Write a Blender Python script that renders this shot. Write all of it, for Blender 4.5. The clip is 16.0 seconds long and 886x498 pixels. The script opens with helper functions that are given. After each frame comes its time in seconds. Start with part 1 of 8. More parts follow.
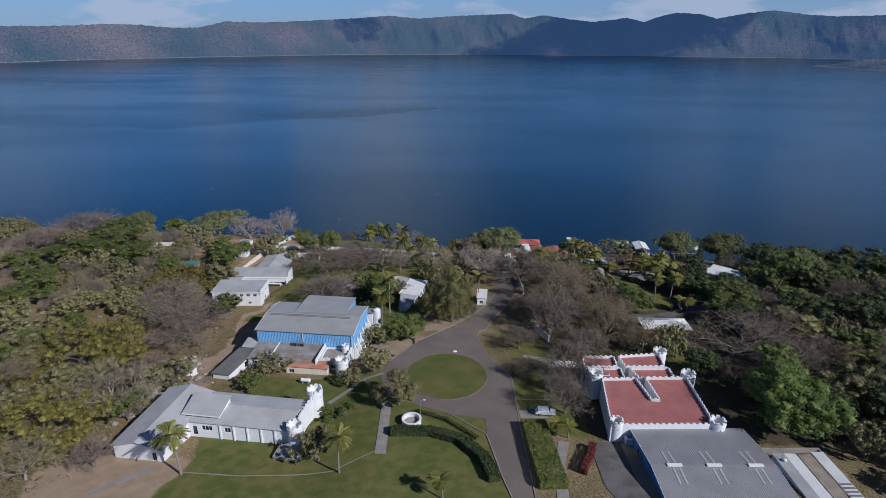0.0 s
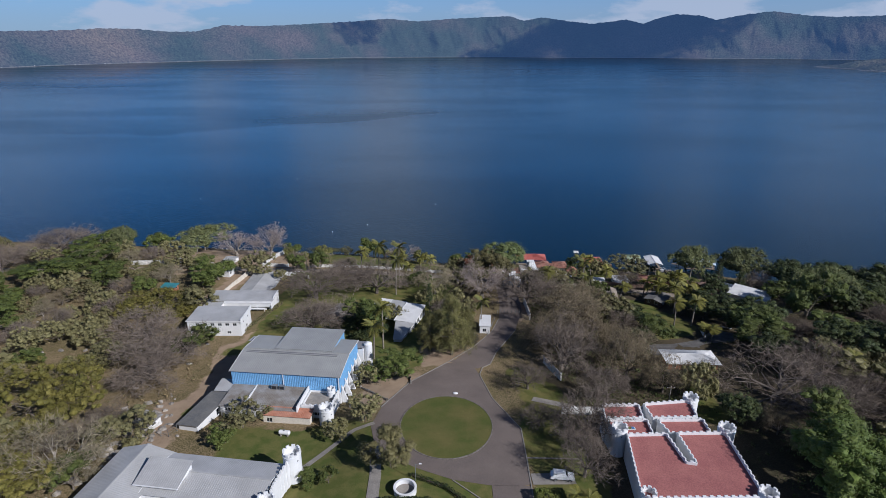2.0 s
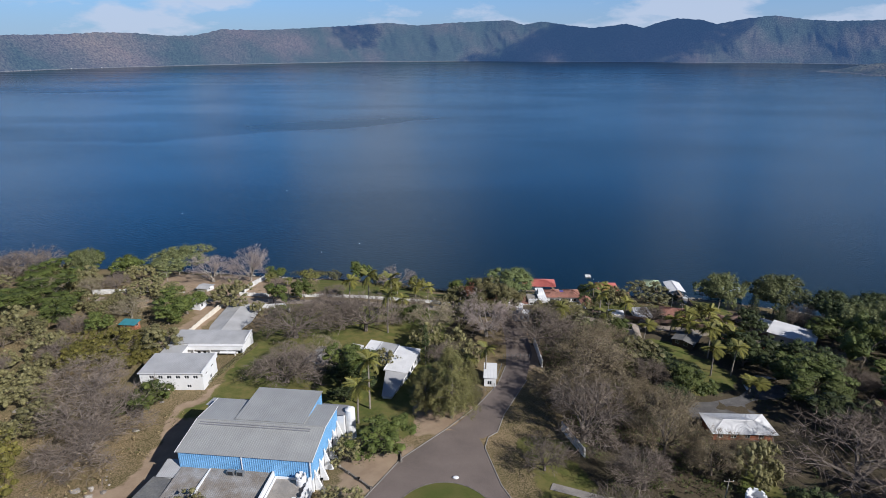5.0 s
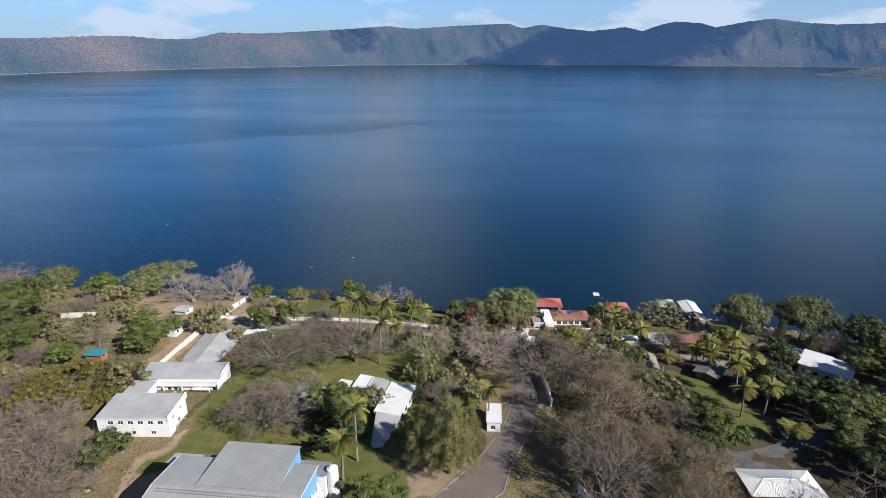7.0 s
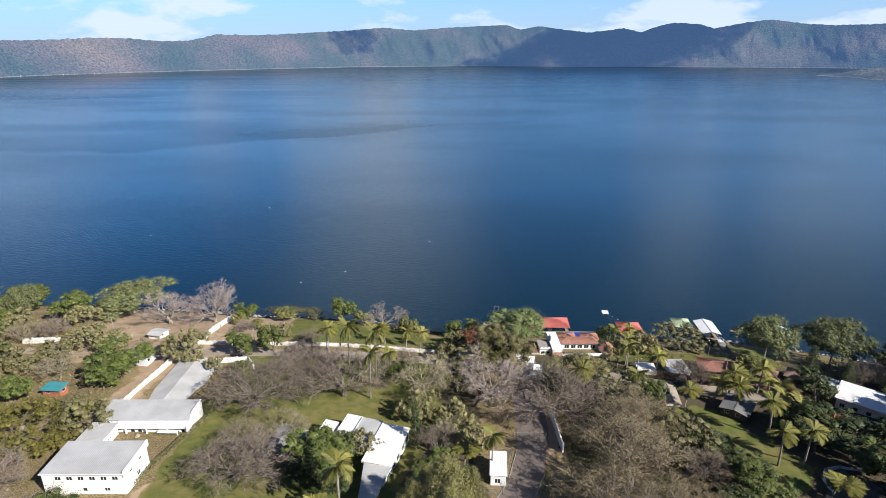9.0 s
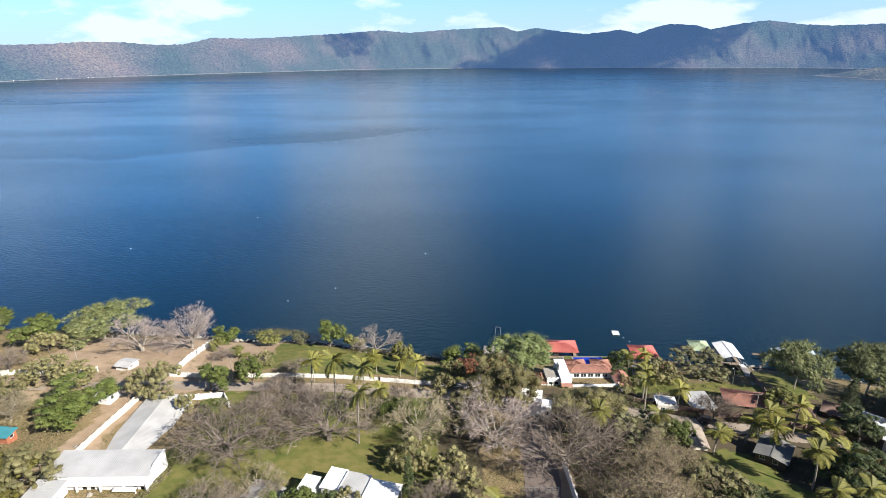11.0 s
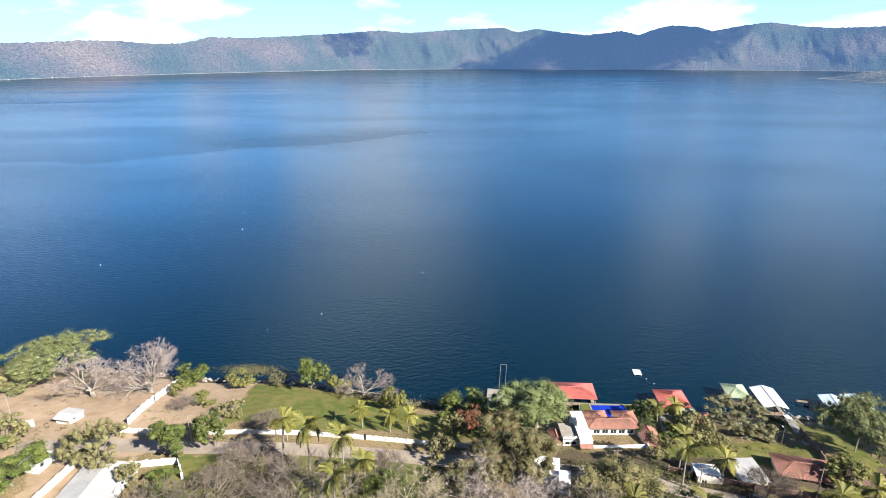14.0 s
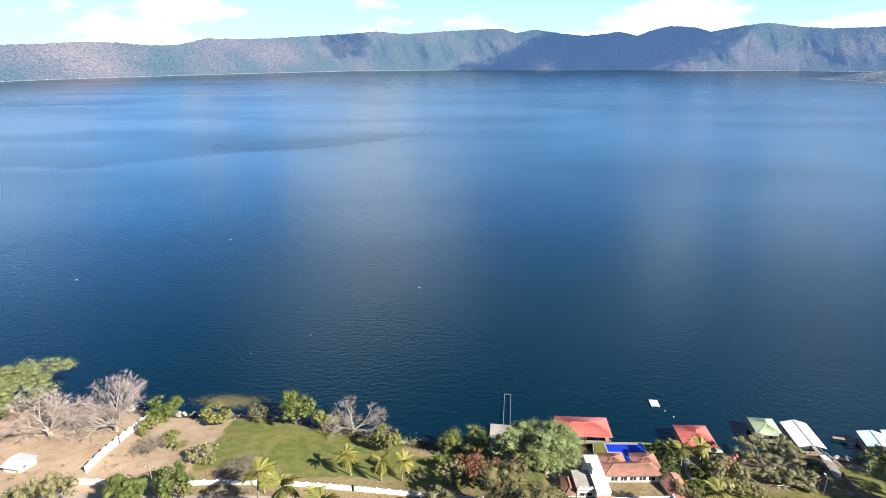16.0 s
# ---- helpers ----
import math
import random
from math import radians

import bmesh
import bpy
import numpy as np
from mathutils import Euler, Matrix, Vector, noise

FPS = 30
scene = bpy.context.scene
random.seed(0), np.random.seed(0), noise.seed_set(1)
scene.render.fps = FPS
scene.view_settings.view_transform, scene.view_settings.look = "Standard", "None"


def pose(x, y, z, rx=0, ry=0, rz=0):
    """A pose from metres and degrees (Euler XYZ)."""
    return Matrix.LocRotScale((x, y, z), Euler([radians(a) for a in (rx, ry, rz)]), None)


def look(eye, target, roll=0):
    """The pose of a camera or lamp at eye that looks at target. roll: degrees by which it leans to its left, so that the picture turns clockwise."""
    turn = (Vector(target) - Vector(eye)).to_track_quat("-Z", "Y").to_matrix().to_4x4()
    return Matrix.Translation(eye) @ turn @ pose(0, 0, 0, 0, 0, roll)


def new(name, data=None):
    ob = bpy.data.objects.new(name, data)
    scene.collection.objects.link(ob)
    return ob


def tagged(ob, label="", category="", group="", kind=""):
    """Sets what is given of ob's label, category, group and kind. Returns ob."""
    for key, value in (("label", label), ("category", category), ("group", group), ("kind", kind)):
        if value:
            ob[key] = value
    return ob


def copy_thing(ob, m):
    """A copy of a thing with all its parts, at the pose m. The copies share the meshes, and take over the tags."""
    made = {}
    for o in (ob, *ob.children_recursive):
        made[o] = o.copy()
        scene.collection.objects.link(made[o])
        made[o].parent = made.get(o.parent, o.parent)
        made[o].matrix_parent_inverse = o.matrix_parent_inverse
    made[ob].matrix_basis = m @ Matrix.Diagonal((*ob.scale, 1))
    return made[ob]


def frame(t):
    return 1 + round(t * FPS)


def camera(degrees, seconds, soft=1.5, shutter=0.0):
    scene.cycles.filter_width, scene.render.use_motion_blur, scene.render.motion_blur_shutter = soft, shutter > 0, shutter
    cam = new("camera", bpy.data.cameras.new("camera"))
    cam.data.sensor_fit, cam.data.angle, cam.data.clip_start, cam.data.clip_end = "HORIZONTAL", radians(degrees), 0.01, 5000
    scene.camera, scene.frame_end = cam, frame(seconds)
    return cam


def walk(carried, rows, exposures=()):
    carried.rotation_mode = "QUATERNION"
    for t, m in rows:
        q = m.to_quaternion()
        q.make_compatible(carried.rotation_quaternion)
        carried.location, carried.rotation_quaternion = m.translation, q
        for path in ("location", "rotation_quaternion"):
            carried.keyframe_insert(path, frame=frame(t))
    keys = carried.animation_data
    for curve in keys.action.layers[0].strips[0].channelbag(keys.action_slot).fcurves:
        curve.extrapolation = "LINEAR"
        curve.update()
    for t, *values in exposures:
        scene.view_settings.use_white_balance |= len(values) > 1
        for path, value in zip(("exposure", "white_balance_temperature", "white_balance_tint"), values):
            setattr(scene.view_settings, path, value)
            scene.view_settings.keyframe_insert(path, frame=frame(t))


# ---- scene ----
import itertools

cam = camera(76.5, 16.0, soft=0.6)
PATH = [
    (0, (1.628, -1.251, 105.447), (1.619, 0.623, 104.749), 0.4),
    (0.5, (1.68, 3.691, 105.391), (1.672, 5.565, 104.693), 0.3),
    (1, (1.76, 8.658, 105.34), (1.751, 10.534, 104.646), 0.2),
    (1.5, (1.813, 13.638, 105.295), (1.804, 15.515, 104.603), 0.2),
    (2, (1.884, 18.595, 105.257), (1.875, 20.472, 104.567), 0.1),
    (2.5, (1.951, 23.486, 105.224), (1.942, 25.364, 104.537), 0.1),
    (3, (1.987, 28.403, 105.195), (1.979, 30.282, 104.512), 0.1),
    (3.5, (2.003, 33.271, 105.121), (1.994, 35.151, 104.439), 0.1),
    (4, (2.023, 38.023, 105.038), (2.015, 39.904, 104.358), 0.0),
    (4.2, (2.041, 39.92, 105.027), (2.033, 41.8, 104.346), 0.1),
    (6.5, (2.431, 61.642, 104.852), (2.425, 63.527, 104.184), 0.1),
    (7, (2.476, 66.241, 104.759), (2.472, 68.127, 104.091), 0.1),
    (7.5, (2.543, 70.796, 104.658), (2.54, 72.682, 103.992), 0.1),
    (8, (2.626, 75.329, 104.556), (2.624, 77.215, 103.89), 0.1),
    (8.5, (2.744, 79.948, 104.442), (2.743, 81.835, 103.779), 0.0),
    (9, (2.854, 84.674, 104.336), (2.855, 86.561, 103.673), -0.0),
    (9.2, (2.891, 86.573, 104.318), (2.893, 88.459, 103.652), -0.1),
    (11.3, (3.293, 106.26, 103.842), (3.302, 108.149, 103.187), -0.3),
    (11.5, (3.332, 108.148, 103.828), (3.338, 110.037, 103.171), -0.0),
    (12, (3.414, 112.902, 103.796), (3.421, 114.792, 103.139), -0.0),
    (12.5, (3.471, 117.632, 103.771), (3.48, 119.521, 103.115), 0.0),
    (13, (3.52, 122.336, 103.726), (3.529, 124.226, 103.071), -0.0),
    (13.5, (3.592, 127.015, 103.706), (3.603, 128.905, 103.052), -0.0),
    (14, (3.681, 131.679, 103.697), (3.693, 133.569, 103.043), -0.0),
    (14.5, (3.751, 136.303, 103.668), (3.764, 138.193, 103.014), -0.0),
    (15, (3.831, 140.852, 103.629), (3.845, 142.742, 102.976), -0.1),
    (15.5, (3.931, 145.361, 103.567), (3.947, 147.252, 102.915), -0.1),
    (16, (4.027, 149.924, 103.544), (4.044, 151.815, 102.893), -0.1),
]
walk(cam, [(t, look(eye, target, roll)) for t, eye, target, roll in PATH], [(0, -0.08, 5300, 14), (3.5, 0.18, 5450, 13), (7, 0.61, 5700, 11), (9, 0.94, 5850, 10), (12.5, 1.39, 5980, 9), (16, 1.6, 6000, 9)])

# world, sun
SUN_DIR = Vector((0.79 * math.cos(radians(35)), -0.61 * math.cos(radians(35)), math.sin(radians(35)))).normalized()
world = bpy.data.worlds.new("sky")
scene.world = world
world.use_nodes = True
wt = world.node_tree
wt.nodes.clear()
wn, wl = wt.nodes.new, wt.links.new
w_out, w_bg = wn("ShaderNodeOutputWorld"), wn("ShaderNodeBackground")
w_sky = wn("ShaderNodeTexSky")
w_sky.sky_type = "NISHITA"
w_sky.sun_disc = False
w_sky.sun_elevation = radians(35)
w_sky.sun_rotation = math.atan2(SUN_DIR.x, SUN_DIR.y)
w_sky.altitude, w_sky.air_density, w_sky.dust_density, w_sky.ozone_density = 700, 1.0, 0.15, 1.5
# fair-weather clouds all round the sky, flattened towards the horizon
w_co, w_sep = wn("ShaderNodeTexCoord"), wn("ShaderNodeSeparateXYZ")
wl(w_co.outputs["Generated"], w_sep.inputs[0])
w_add = wn("ShaderNodeMath"); w_add.operation = "ADD"; w_add.inputs[1].default_value = 0.30
w_abs = wn("ShaderNodeMath"); w_abs.operation = "ABSOLUTE"
wl(w_sep.outputs["Z"], w_abs.inputs[0]); wl(w_abs.outputs[0], w_add.inputs[0])
w_dx = wn("ShaderNodeMath"); w_dx.operation = "DIVIDE"
w_dy = wn("ShaderNodeMath"); w_dy.operation = "DIVIDE"
wl(w_sep.outputs["X"], w_dx.inputs[0]); wl(w_add.outputs[0], w_dx.inputs[1])
wl(w_sep.outputs["Y"], w_dy.inputs[0]); wl(w_add.outputs[0], w_dy.inputs[1])
w_com = wn("ShaderNodeCombineXYZ")
wl(w_dx.outputs[0], w_com.inputs[0]); wl(w_dy.outputs[0], w_com.inputs[1])
w_no = wn("ShaderNodeTexNoise")
w_no.inputs["Scale"].default_value, w_no.inputs["Detail"].default_value, w_no.inputs["Roughness"].default_value = 2.6, 8.0, 0.58
w_map = wn("ShaderNodeMapping")
w_map.inputs["Location"].default_value = (20.76, 33.29, 0.0)
wl(w_com.outputs[0], w_map.inputs[0]); wl(w_map.outputs[0], w_no.inputs["Vector"])
w_ra = wn("ShaderNodeValToRGB")
w_ra.color_ramp.elements[0].position, w_ra.color_ramp.elements[1].position = 0.53, 0.65
# pale haze thickens towards the horizon
w_low = wn("ShaderNodeMapRange")
w_low.interpolation_type = "SMOOTHSTEP"
w_low.inputs["From Min"].default_value, w_low.inputs["From Max"].default_value = 0.0, 0.20
w_low.inputs["To Min"].default_value, w_low.inputs["To Max"].default_value = 0.8, 0.0
wl(w_abs.outputs[0], w_low.inputs["Value"])
# clouds gather in larger fields
w_map2, w_no2 = wn("ShaderNodeMapping"), wn("ShaderNodeTexNoise")
w_map2.inputs["Location"].default_value = (-7.74, -21.64, 0.0)
w_no2.inputs["Scale"].default_value, w_no2.inputs["Detail"].default_value, w_no2.inputs["Roughness"].default_value = 1.7, 2.0, 0.5
w_off, w_sum = wn("ShaderNodeMath"), wn("ShaderNodeMath")
w_off.operation, w_sum.operation = "SUBTRACT", "ADD"
w_off.inputs[1].default_value = 0.5
wl(w_com.outputs[0], w_map2.inputs[0]); wl(w_map2.outputs[0], w_no2.inputs["Vector"]); wl(w_no2.outputs["Fac"], w_off.inputs[0])
wl(w_no.outputs["Fac"], w_sum.inputs[0]); wl(w_off.outputs[0], w_sum.inputs[1]); wl(w_sum.outputs[0], w_ra.inputs[0])
w_ra.color_ramp.elements[0].color = (0.03, 0.03, 0.03, 1)
w_fac = wn("ShaderNodeMath"); w_fac.operation = "MULTIPLY"; w_fac.inputs[1].default_value = 0.75
wl(w_ra.outputs[0], w_fac.inputs[0])
w_mix = wn("ShaderNodeMix"); w_mix.data_type = "RGBA"
w_mix.inputs["B"].default_value = (9.3, 9.7, 10.4, 1)
w_tint = wn("ShaderNodeMix"); w_tint.data_type = "RGBA"; w_tint.blend_type = "MULTIPLY"
w_tint.inputs["Factor"].default_value = 1.0
# lower sky: brighter blue through more air; overhead deeper
w_high, w_ev = wn("ShaderNodeMix"), wn("ShaderNodeMapRange")
w_high.data_type = "RGBA"
w_high.inputs["A"].default_value, w_high.inputs["B"].default_value = (0.64, 1.30, 1.95, 1), (0.44, 0.54, 0.68, 1)
w_ev.inputs["From Min"].default_value, w_ev.inputs["From Max"].default_value = 0.15, 0.50
wl(w_abs.outputs[0], w_ev.inputs["Value"]); wl(w_ev.outputs[0], w_high.inputs["Factor"]); wl(w_high.outputs["Result"], w_tint.inputs["B"])
wl(w_sky.outputs[0], w_tint.inputs["A"])
w_haze = wn("ShaderNodeMix"); w_haze.data_type = "RGBA"
w_haze.inputs["B"].default_value = (5.6, 6.2, 7.4, 1)
wl(w_low.outputs[0], w_haze.inputs["Factor"]); wl(w_tint.outputs["Result"], w_haze.inputs["A"])
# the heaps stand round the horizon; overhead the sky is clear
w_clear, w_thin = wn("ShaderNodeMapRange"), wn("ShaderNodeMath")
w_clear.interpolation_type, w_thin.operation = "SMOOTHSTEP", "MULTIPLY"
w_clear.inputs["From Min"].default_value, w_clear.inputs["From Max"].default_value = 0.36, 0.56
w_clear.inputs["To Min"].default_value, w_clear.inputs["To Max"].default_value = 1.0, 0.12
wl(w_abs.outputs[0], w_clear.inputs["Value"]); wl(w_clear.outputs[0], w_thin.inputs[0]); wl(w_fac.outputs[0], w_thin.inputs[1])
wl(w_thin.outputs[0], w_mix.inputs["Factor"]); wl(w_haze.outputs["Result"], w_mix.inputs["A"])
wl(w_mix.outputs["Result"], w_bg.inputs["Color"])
w_bg.inputs["Strength"].default_value = 0.050
wl(w_bg.outputs[0], w_out.inputs["Surface"])

sun = new("sun", bpy.data.lights.new("sun", "SUN"))
sun.data.energy, sun.data.angle, sun.data.color = 5.0, radians(0.55), (1.0, 0.895, 0.74)
sun.matrix_world = look(SUN_DIR * 300, (0, 0, 0))
tagged(sun, "warm low sun over the shoulder", "sun", kind="structure")

# ---------------------------------------------------------------- materials
def surface(name, ca, cb, scale=1.0, rough=0.8, metal=0.0, bump=0.3, grain=9.0, spec=0.4, vary=0.0, island=0.0, stretch=(1, 1, 1), contrast=(0.35, 0.65), fleck=0.18):
    """Two colours mixed by broad noise, a finer grain over it, a fine relief; vary: by object, island: by loose piece."""
    m = bpy.data.materials.new(name)
    m.use_nodes = True
    nt = m.node_tree
    n, l = nt.nodes.new, nt.links.new
    bs = nt.nodes["Principled BSDF"]
    bs.inputs["Roughness"].default_value, bs.inputs["Metallic"].default_value = rough, metal
    bs.inputs["Specular IOR Level"].default_value = spec
    co, mp = n("ShaderNodeTexCoord"), n("ShaderNodeMapping")
    mp.inputs["Scale"].default_value = stretch
    l(co.outputs["Object"], mp.inputs[0])
    n1, n2 = n("ShaderNodeTexNoise"), n("ShaderNodeTexNoise")
    n1.inputs["Scale"].default_value, n1.inputs["Detail"].default_value = scale, 5
    n2.inputs["Scale"].default_value, n2.inputs["Detail"].default_value = scale * grain, 3
    l(mp.outputs[0], n1.inputs["Vector"]); l(mp.outputs[0], n2.inputs["Vector"])
    r1 = n("ShaderNodeValToRGB")
    r1.color_ramp.elements[0].position, r1.color_ramp.elements[1].position = contrast
    r1.color_ramp.elements[0].color, r1.color_ramp.elements[1].color = (*ca, 1), (*cb, 1)
    l(n1.outputs["Fac"], r1.inputs[0])
    hs = n("ShaderNodeHueSaturation")
    mm = n("ShaderNodeMapRange")
    mm.inputs["From Min"].default_value, mm.inputs["From Max"].default_value = 0.3, 0.7
    mm.inputs["To Min"].default_value, mm.inputs["To Max"].default_value = 1 - fleck, 1 + fleck
    l(n2.outputs["Fac"], mm.inputs["Value"])
    last = mm.outputs[0]
    for amount, node, sock in ((vary, "ShaderNodeObjectInfo", "Random"), (island, "ShaderNodeNewGeometry", "Random Per Island")):
        if amount:
            o, mr, mu = n(node), n("ShaderNodeMapRange"), n("ShaderNodeMath")
            mr.inputs["To Min"].default_value, mr.inputs["To Max"].default_value = 1 - amount, 1 + amount
            mu.operation = "MULTIPLY"
            l(o.outputs[sock], mr.inputs["Value"]); l(mr.outputs[0], mu.inputs[0]); l(last, mu.inputs[1])
            last = mu.outputs[0]
    l(last, hs.inputs["Value"]); l(r1.outputs[0], hs.inputs["Color"])
    l(hs.outputs[0], bs.inputs["Base Color"])
    if bump:
        b = n("ShaderNodeBump")
        b.inputs["Strength"].default_value, b.inputs["Distance"].default_value = bump, 0.08
        l(n2.outputs["Fac"], b.inputs["Height"]); l(b.outputs[0], bs.inputs["Normal"])
    return m


def leafmat(name, ca, cb, island=0.28):
    m = surface(name, ca, cb, 0.35, 0.62, 0, 0, 6, 0.25, 0.22, island)
    bs = m.node_tree.nodes["Principled BSDF"]
    bs.inputs["Transmission Weight"].default_value = 0.0
    bs.inputs["Subsurface Weight"].default_value = 0.0
    return m


M = {}
M["white"] = surface("white_painted_plaster", (0.72, 0.72, 0.72), (0.66, 0.66, 0.66), 0.35, 0.75, 0, 0.0, 6, fleck=0.04)
M["whiteold"] = surface("weathered_white_plaster", (0.74, 0.73, 0.71), (0.50, 0.49, 0.46), 0.6, 0.85, 0, 0.25, 8)
M["offwhite"] = surface("cream_plaster", (0.66, 0.61, 0.52), (0.58, 0.53, 0.45), 0.6, 0.85, 0, 0.2, 9)
M["roofgrey"] = surface("pale_grey_sheet_roof", (0.46, 0.455, 0.45), (0.38, 0.375, 0.37), 0.25, 0.5, 0.15, 0.1, 14, fleck=0.05)
M["roofhall"] = surface("dull_grey_corrugated_roof", (0.285, 0.28, 0.29), (0.24, 0.235, 0.245), 0.2, 0.55, 0.15, 0.0, 14, fleck=0.05)
M["roofblueish"] = surface("grey_green_sheet_roof", (0.36, 0.36, 0.345), (0.31, 0.31, 0.30), 0.2, 0.5, 0.15, 0.0, 14, fleck=0.05)
M["roofold"] = surface("old_rusting_sheet_roof", (0.30, 0.29, 0.28), (0.20, 0.17, 0.14), 0.35, 0.7, 0.1, 0.2, 10)
M["roofdark"] = surface("dark_weathered_sheet_roof", (0.12, 0.12, 0.12), (0.17, 0.165, 0.155), 0.3, 0.75, 0.0, 0.2, 10)
M["roofwhite"] = surface("white_sheet_roof", (0.68, 0.675, 0.67), (0.59, 0.585, 0.58), 0.3, 0.5, 0.0, 0.1, 12, fleck=0.05)
M["roofpale"] = surface("pale_blue_sheet_roof", (0.50, 0.58, 0.66), (0.43, 0.51, 0.59), 0.3, 0.5, 0.0, 0.1, 12, fleck=0.05)
M["roofdusty"] = surface("dusty_brown_sheet_roof", (0.34, 0.29, 0.235), (0.25, 0.205, 0.165), 0.5, 0.75, 0.0, 0.1, 9)
M["roofred"] = surface("red_painted_sheet_roof", (0.42, 0.125, 0.105), (0.35, 0.10, 0.085), 0.3, 0.6, 0.0, 0.15, 12, fleck=0.05)
M["roofgreen"] = surface("pale_green_sheet_roof", (0.36, 0.42, 0.28), (0.30, 0.36, 0.24), 0.3, 0.6, 0.0, 0.15, 12, fleck=0.05)
M["rooftile"] = surface("terracotta_tile", (0.31, 0.15, 0.11), (0.22, 0.115, 0.088), 0.5, 0.8, 0.0, 0.3, 9)
M["roofbrown"] = surface("brown_weathered_tile", (0.22, 0.14, 0.11), (0.15, 0.11, 0.09), 0.5, 0.85, 0.0, 0.3, 9)
M["rooforange"] = surface("rusty_orange_sheet_roof", (0.36, 0.15, 0.09), (0.44, 0.22, 0.15), 0.5, 0.75, 0.0, 0.2, 9)
M["roofteal"] = surface("teal_sheet_roof", (0.05, 0.21, 0.25), (0.04, 0.17, 0.20), 0.5, 0.6, 0.0, 0.2, 9, fleck=0.05)
M["bluewall"] = surface("sky_blue_cladding", (0.20, 0.405, 0.66), (0.17, 0.36, 0.60), 0.3, 0.5, 0.1, 0.1, 12)
M["bluedark"] = surface("mid_blue_cladding", (0.10, 0.22, 0.48), (0.08, 0.19, 0.42), 0.3, 0.5, 0.1, 0.1, 12)
M["terrace"] = surface("brick_red_terrace_paint", (0.35, 0.138, 0.122), (0.29, 0.108, 0.100), 0.25, 0.8, 0, 0.15, 14)
M["brick"] = surface("orange_brick", (0.36, 0.14, 0.07), (0.28, 0.10, 0.06), 1.0, 0.85, 0, 0.3, 9)
M["road"] = surface("grey_brown_road_paving", (0.190, 0.155, 0.135), (0.150, 0.123, 0.108), 0.12, 0.9, 0, 0.4, 40, 0.2)
M["cloud"] = surface("bright_cloud_vapour", (0.92, 0.92, 0.92), (0.86, 0.86, 0.87), 0.002, 1.0, 0, 0, 6, 0.0)
# thin vapour lets part of the sun through
_nt = M["cloud"].node_tree
_bs, _out = _nt.nodes["Principled BSDF"], _nt.nodes["Material Output"]
_co, _no, _mr = _nt.nodes.new("ShaderNodeTexCoord"), _nt.nodes.new("ShaderNodeTexNoise"), _nt.nodes.new("ShaderNodeMapRange")
_no.inputs["Scale"].default_value, _no.inputs["Detail"].default_value = 0.02, 5
_mr.inputs["From Min"].default_value, _mr.inputs["From Max"].default_value = 0.36, 0.54
_mr.inputs["To Min"].default_value, _mr.inputs["To Max"].default_value = 0.0, 0.50
_nt.links.new(_co.outputs["Object"], _no.inputs["Vector"]); _nt.links.new(_no.outputs["Fac"], _mr.inputs["Value"]); _nt.links.new(_mr.outputs[0], _bs.inputs["Alpha"])
M["concrete"] = surface("pale_concrete", (0.30, 0.275, 0.245), (0.23, 0.21, 0.19), 0.5, 0.9, 0, 0.3, 12, 0.2)
# dark concrete, its colour lowered further to take in the hall's shade
M["yard"] = surface("shaded_dark_concrete", (0.15, 0.142, 0.135), (0.095, 0.09, 0.086), 0.35, 0.9, 0, 0.3, 14, 0.2)
M["lane"] = surface("dusty_pale_lane_paving", (0.33, 0.275, 0.215), (0.25, 0.205, 0.165), 0.25, 0.9, 0, 0.3, 20, 0.2)
M["stone"] = surface("rough_field_stone", (0.30, 0.27, 0.24), (0.17, 0.15, 0.13), 1.5, 0.9, 0, 0.6, 6, 0.2, 0.25)
M["rock"] = surface("pale_lake_rock", (0.42, 0.38, 0.33), (0.20, 0.18, 0.16), 0.8, 0.9, 0, 0.6, 6, 0.2, 0.25, 0.25)
M["metal"] = surface("grey_painted_metal", (0.35, 0.36, 0.37), (0.25, 0.26, 0.27), 2.0, 0.45, 0.6, 0.05, 8)
M["wood"] = surface("sun_bleached_timber", (0.30, 0.24, 0.18), (0.20, 0.155, 0.115), 1.2, 0.85, 0, 0.3, 8, 0.2, 0.15)
M["darkwood"] = surface("dark_timber", (0.09, 0.065, 0.05), (0.06, 0.045, 0.035), 1.2, 0.8, 0, 0.3, 8)
M["dark"] = surface("unlit_dark_interior", (0.02, 0.02, 0.022), (0.03, 0.03, 0.03), 1.0, 0.8, 0, 0)
M["glass"] = surface("dark_window_glass", (0.02, 0.025, 0.03), (0.03, 0.035, 0.04), 0.5, 0.08, 0, 0, 4, 0.6)
M["tyre"] = surface("black_tyre_rubber", (0.02, 0.02, 0.02), (0.03, 0.03, 0.03), 4, 0.9, 0, 0)
M["carwhite"] = surface("white_car_paint", (0.78, 0.79, 0.80), (0.74, 0.75, 0.76), 0.8, 0.25, 0, 0)
M["cardark"] = surface("dark_grey_car_paint", (0.05, 0.05, 0.055), (0.06, 0.06, 0.065), 0.8, 0.3, 0, 0)
M["pool"] = surface("deep_blue_pool_liner", (0.012, 0.03, 0.32), (0.012, 0.035, 0.36), 0.3, 0.08, 0, 0.03, 8, 0.5)
M["lawnisland"] = surface("short_mown_grass", (0.090, 0.105, 0.028), (0.145, 0.128, 0.045), 0.16, 0.95, 0, 0.5, 30, 0.1)
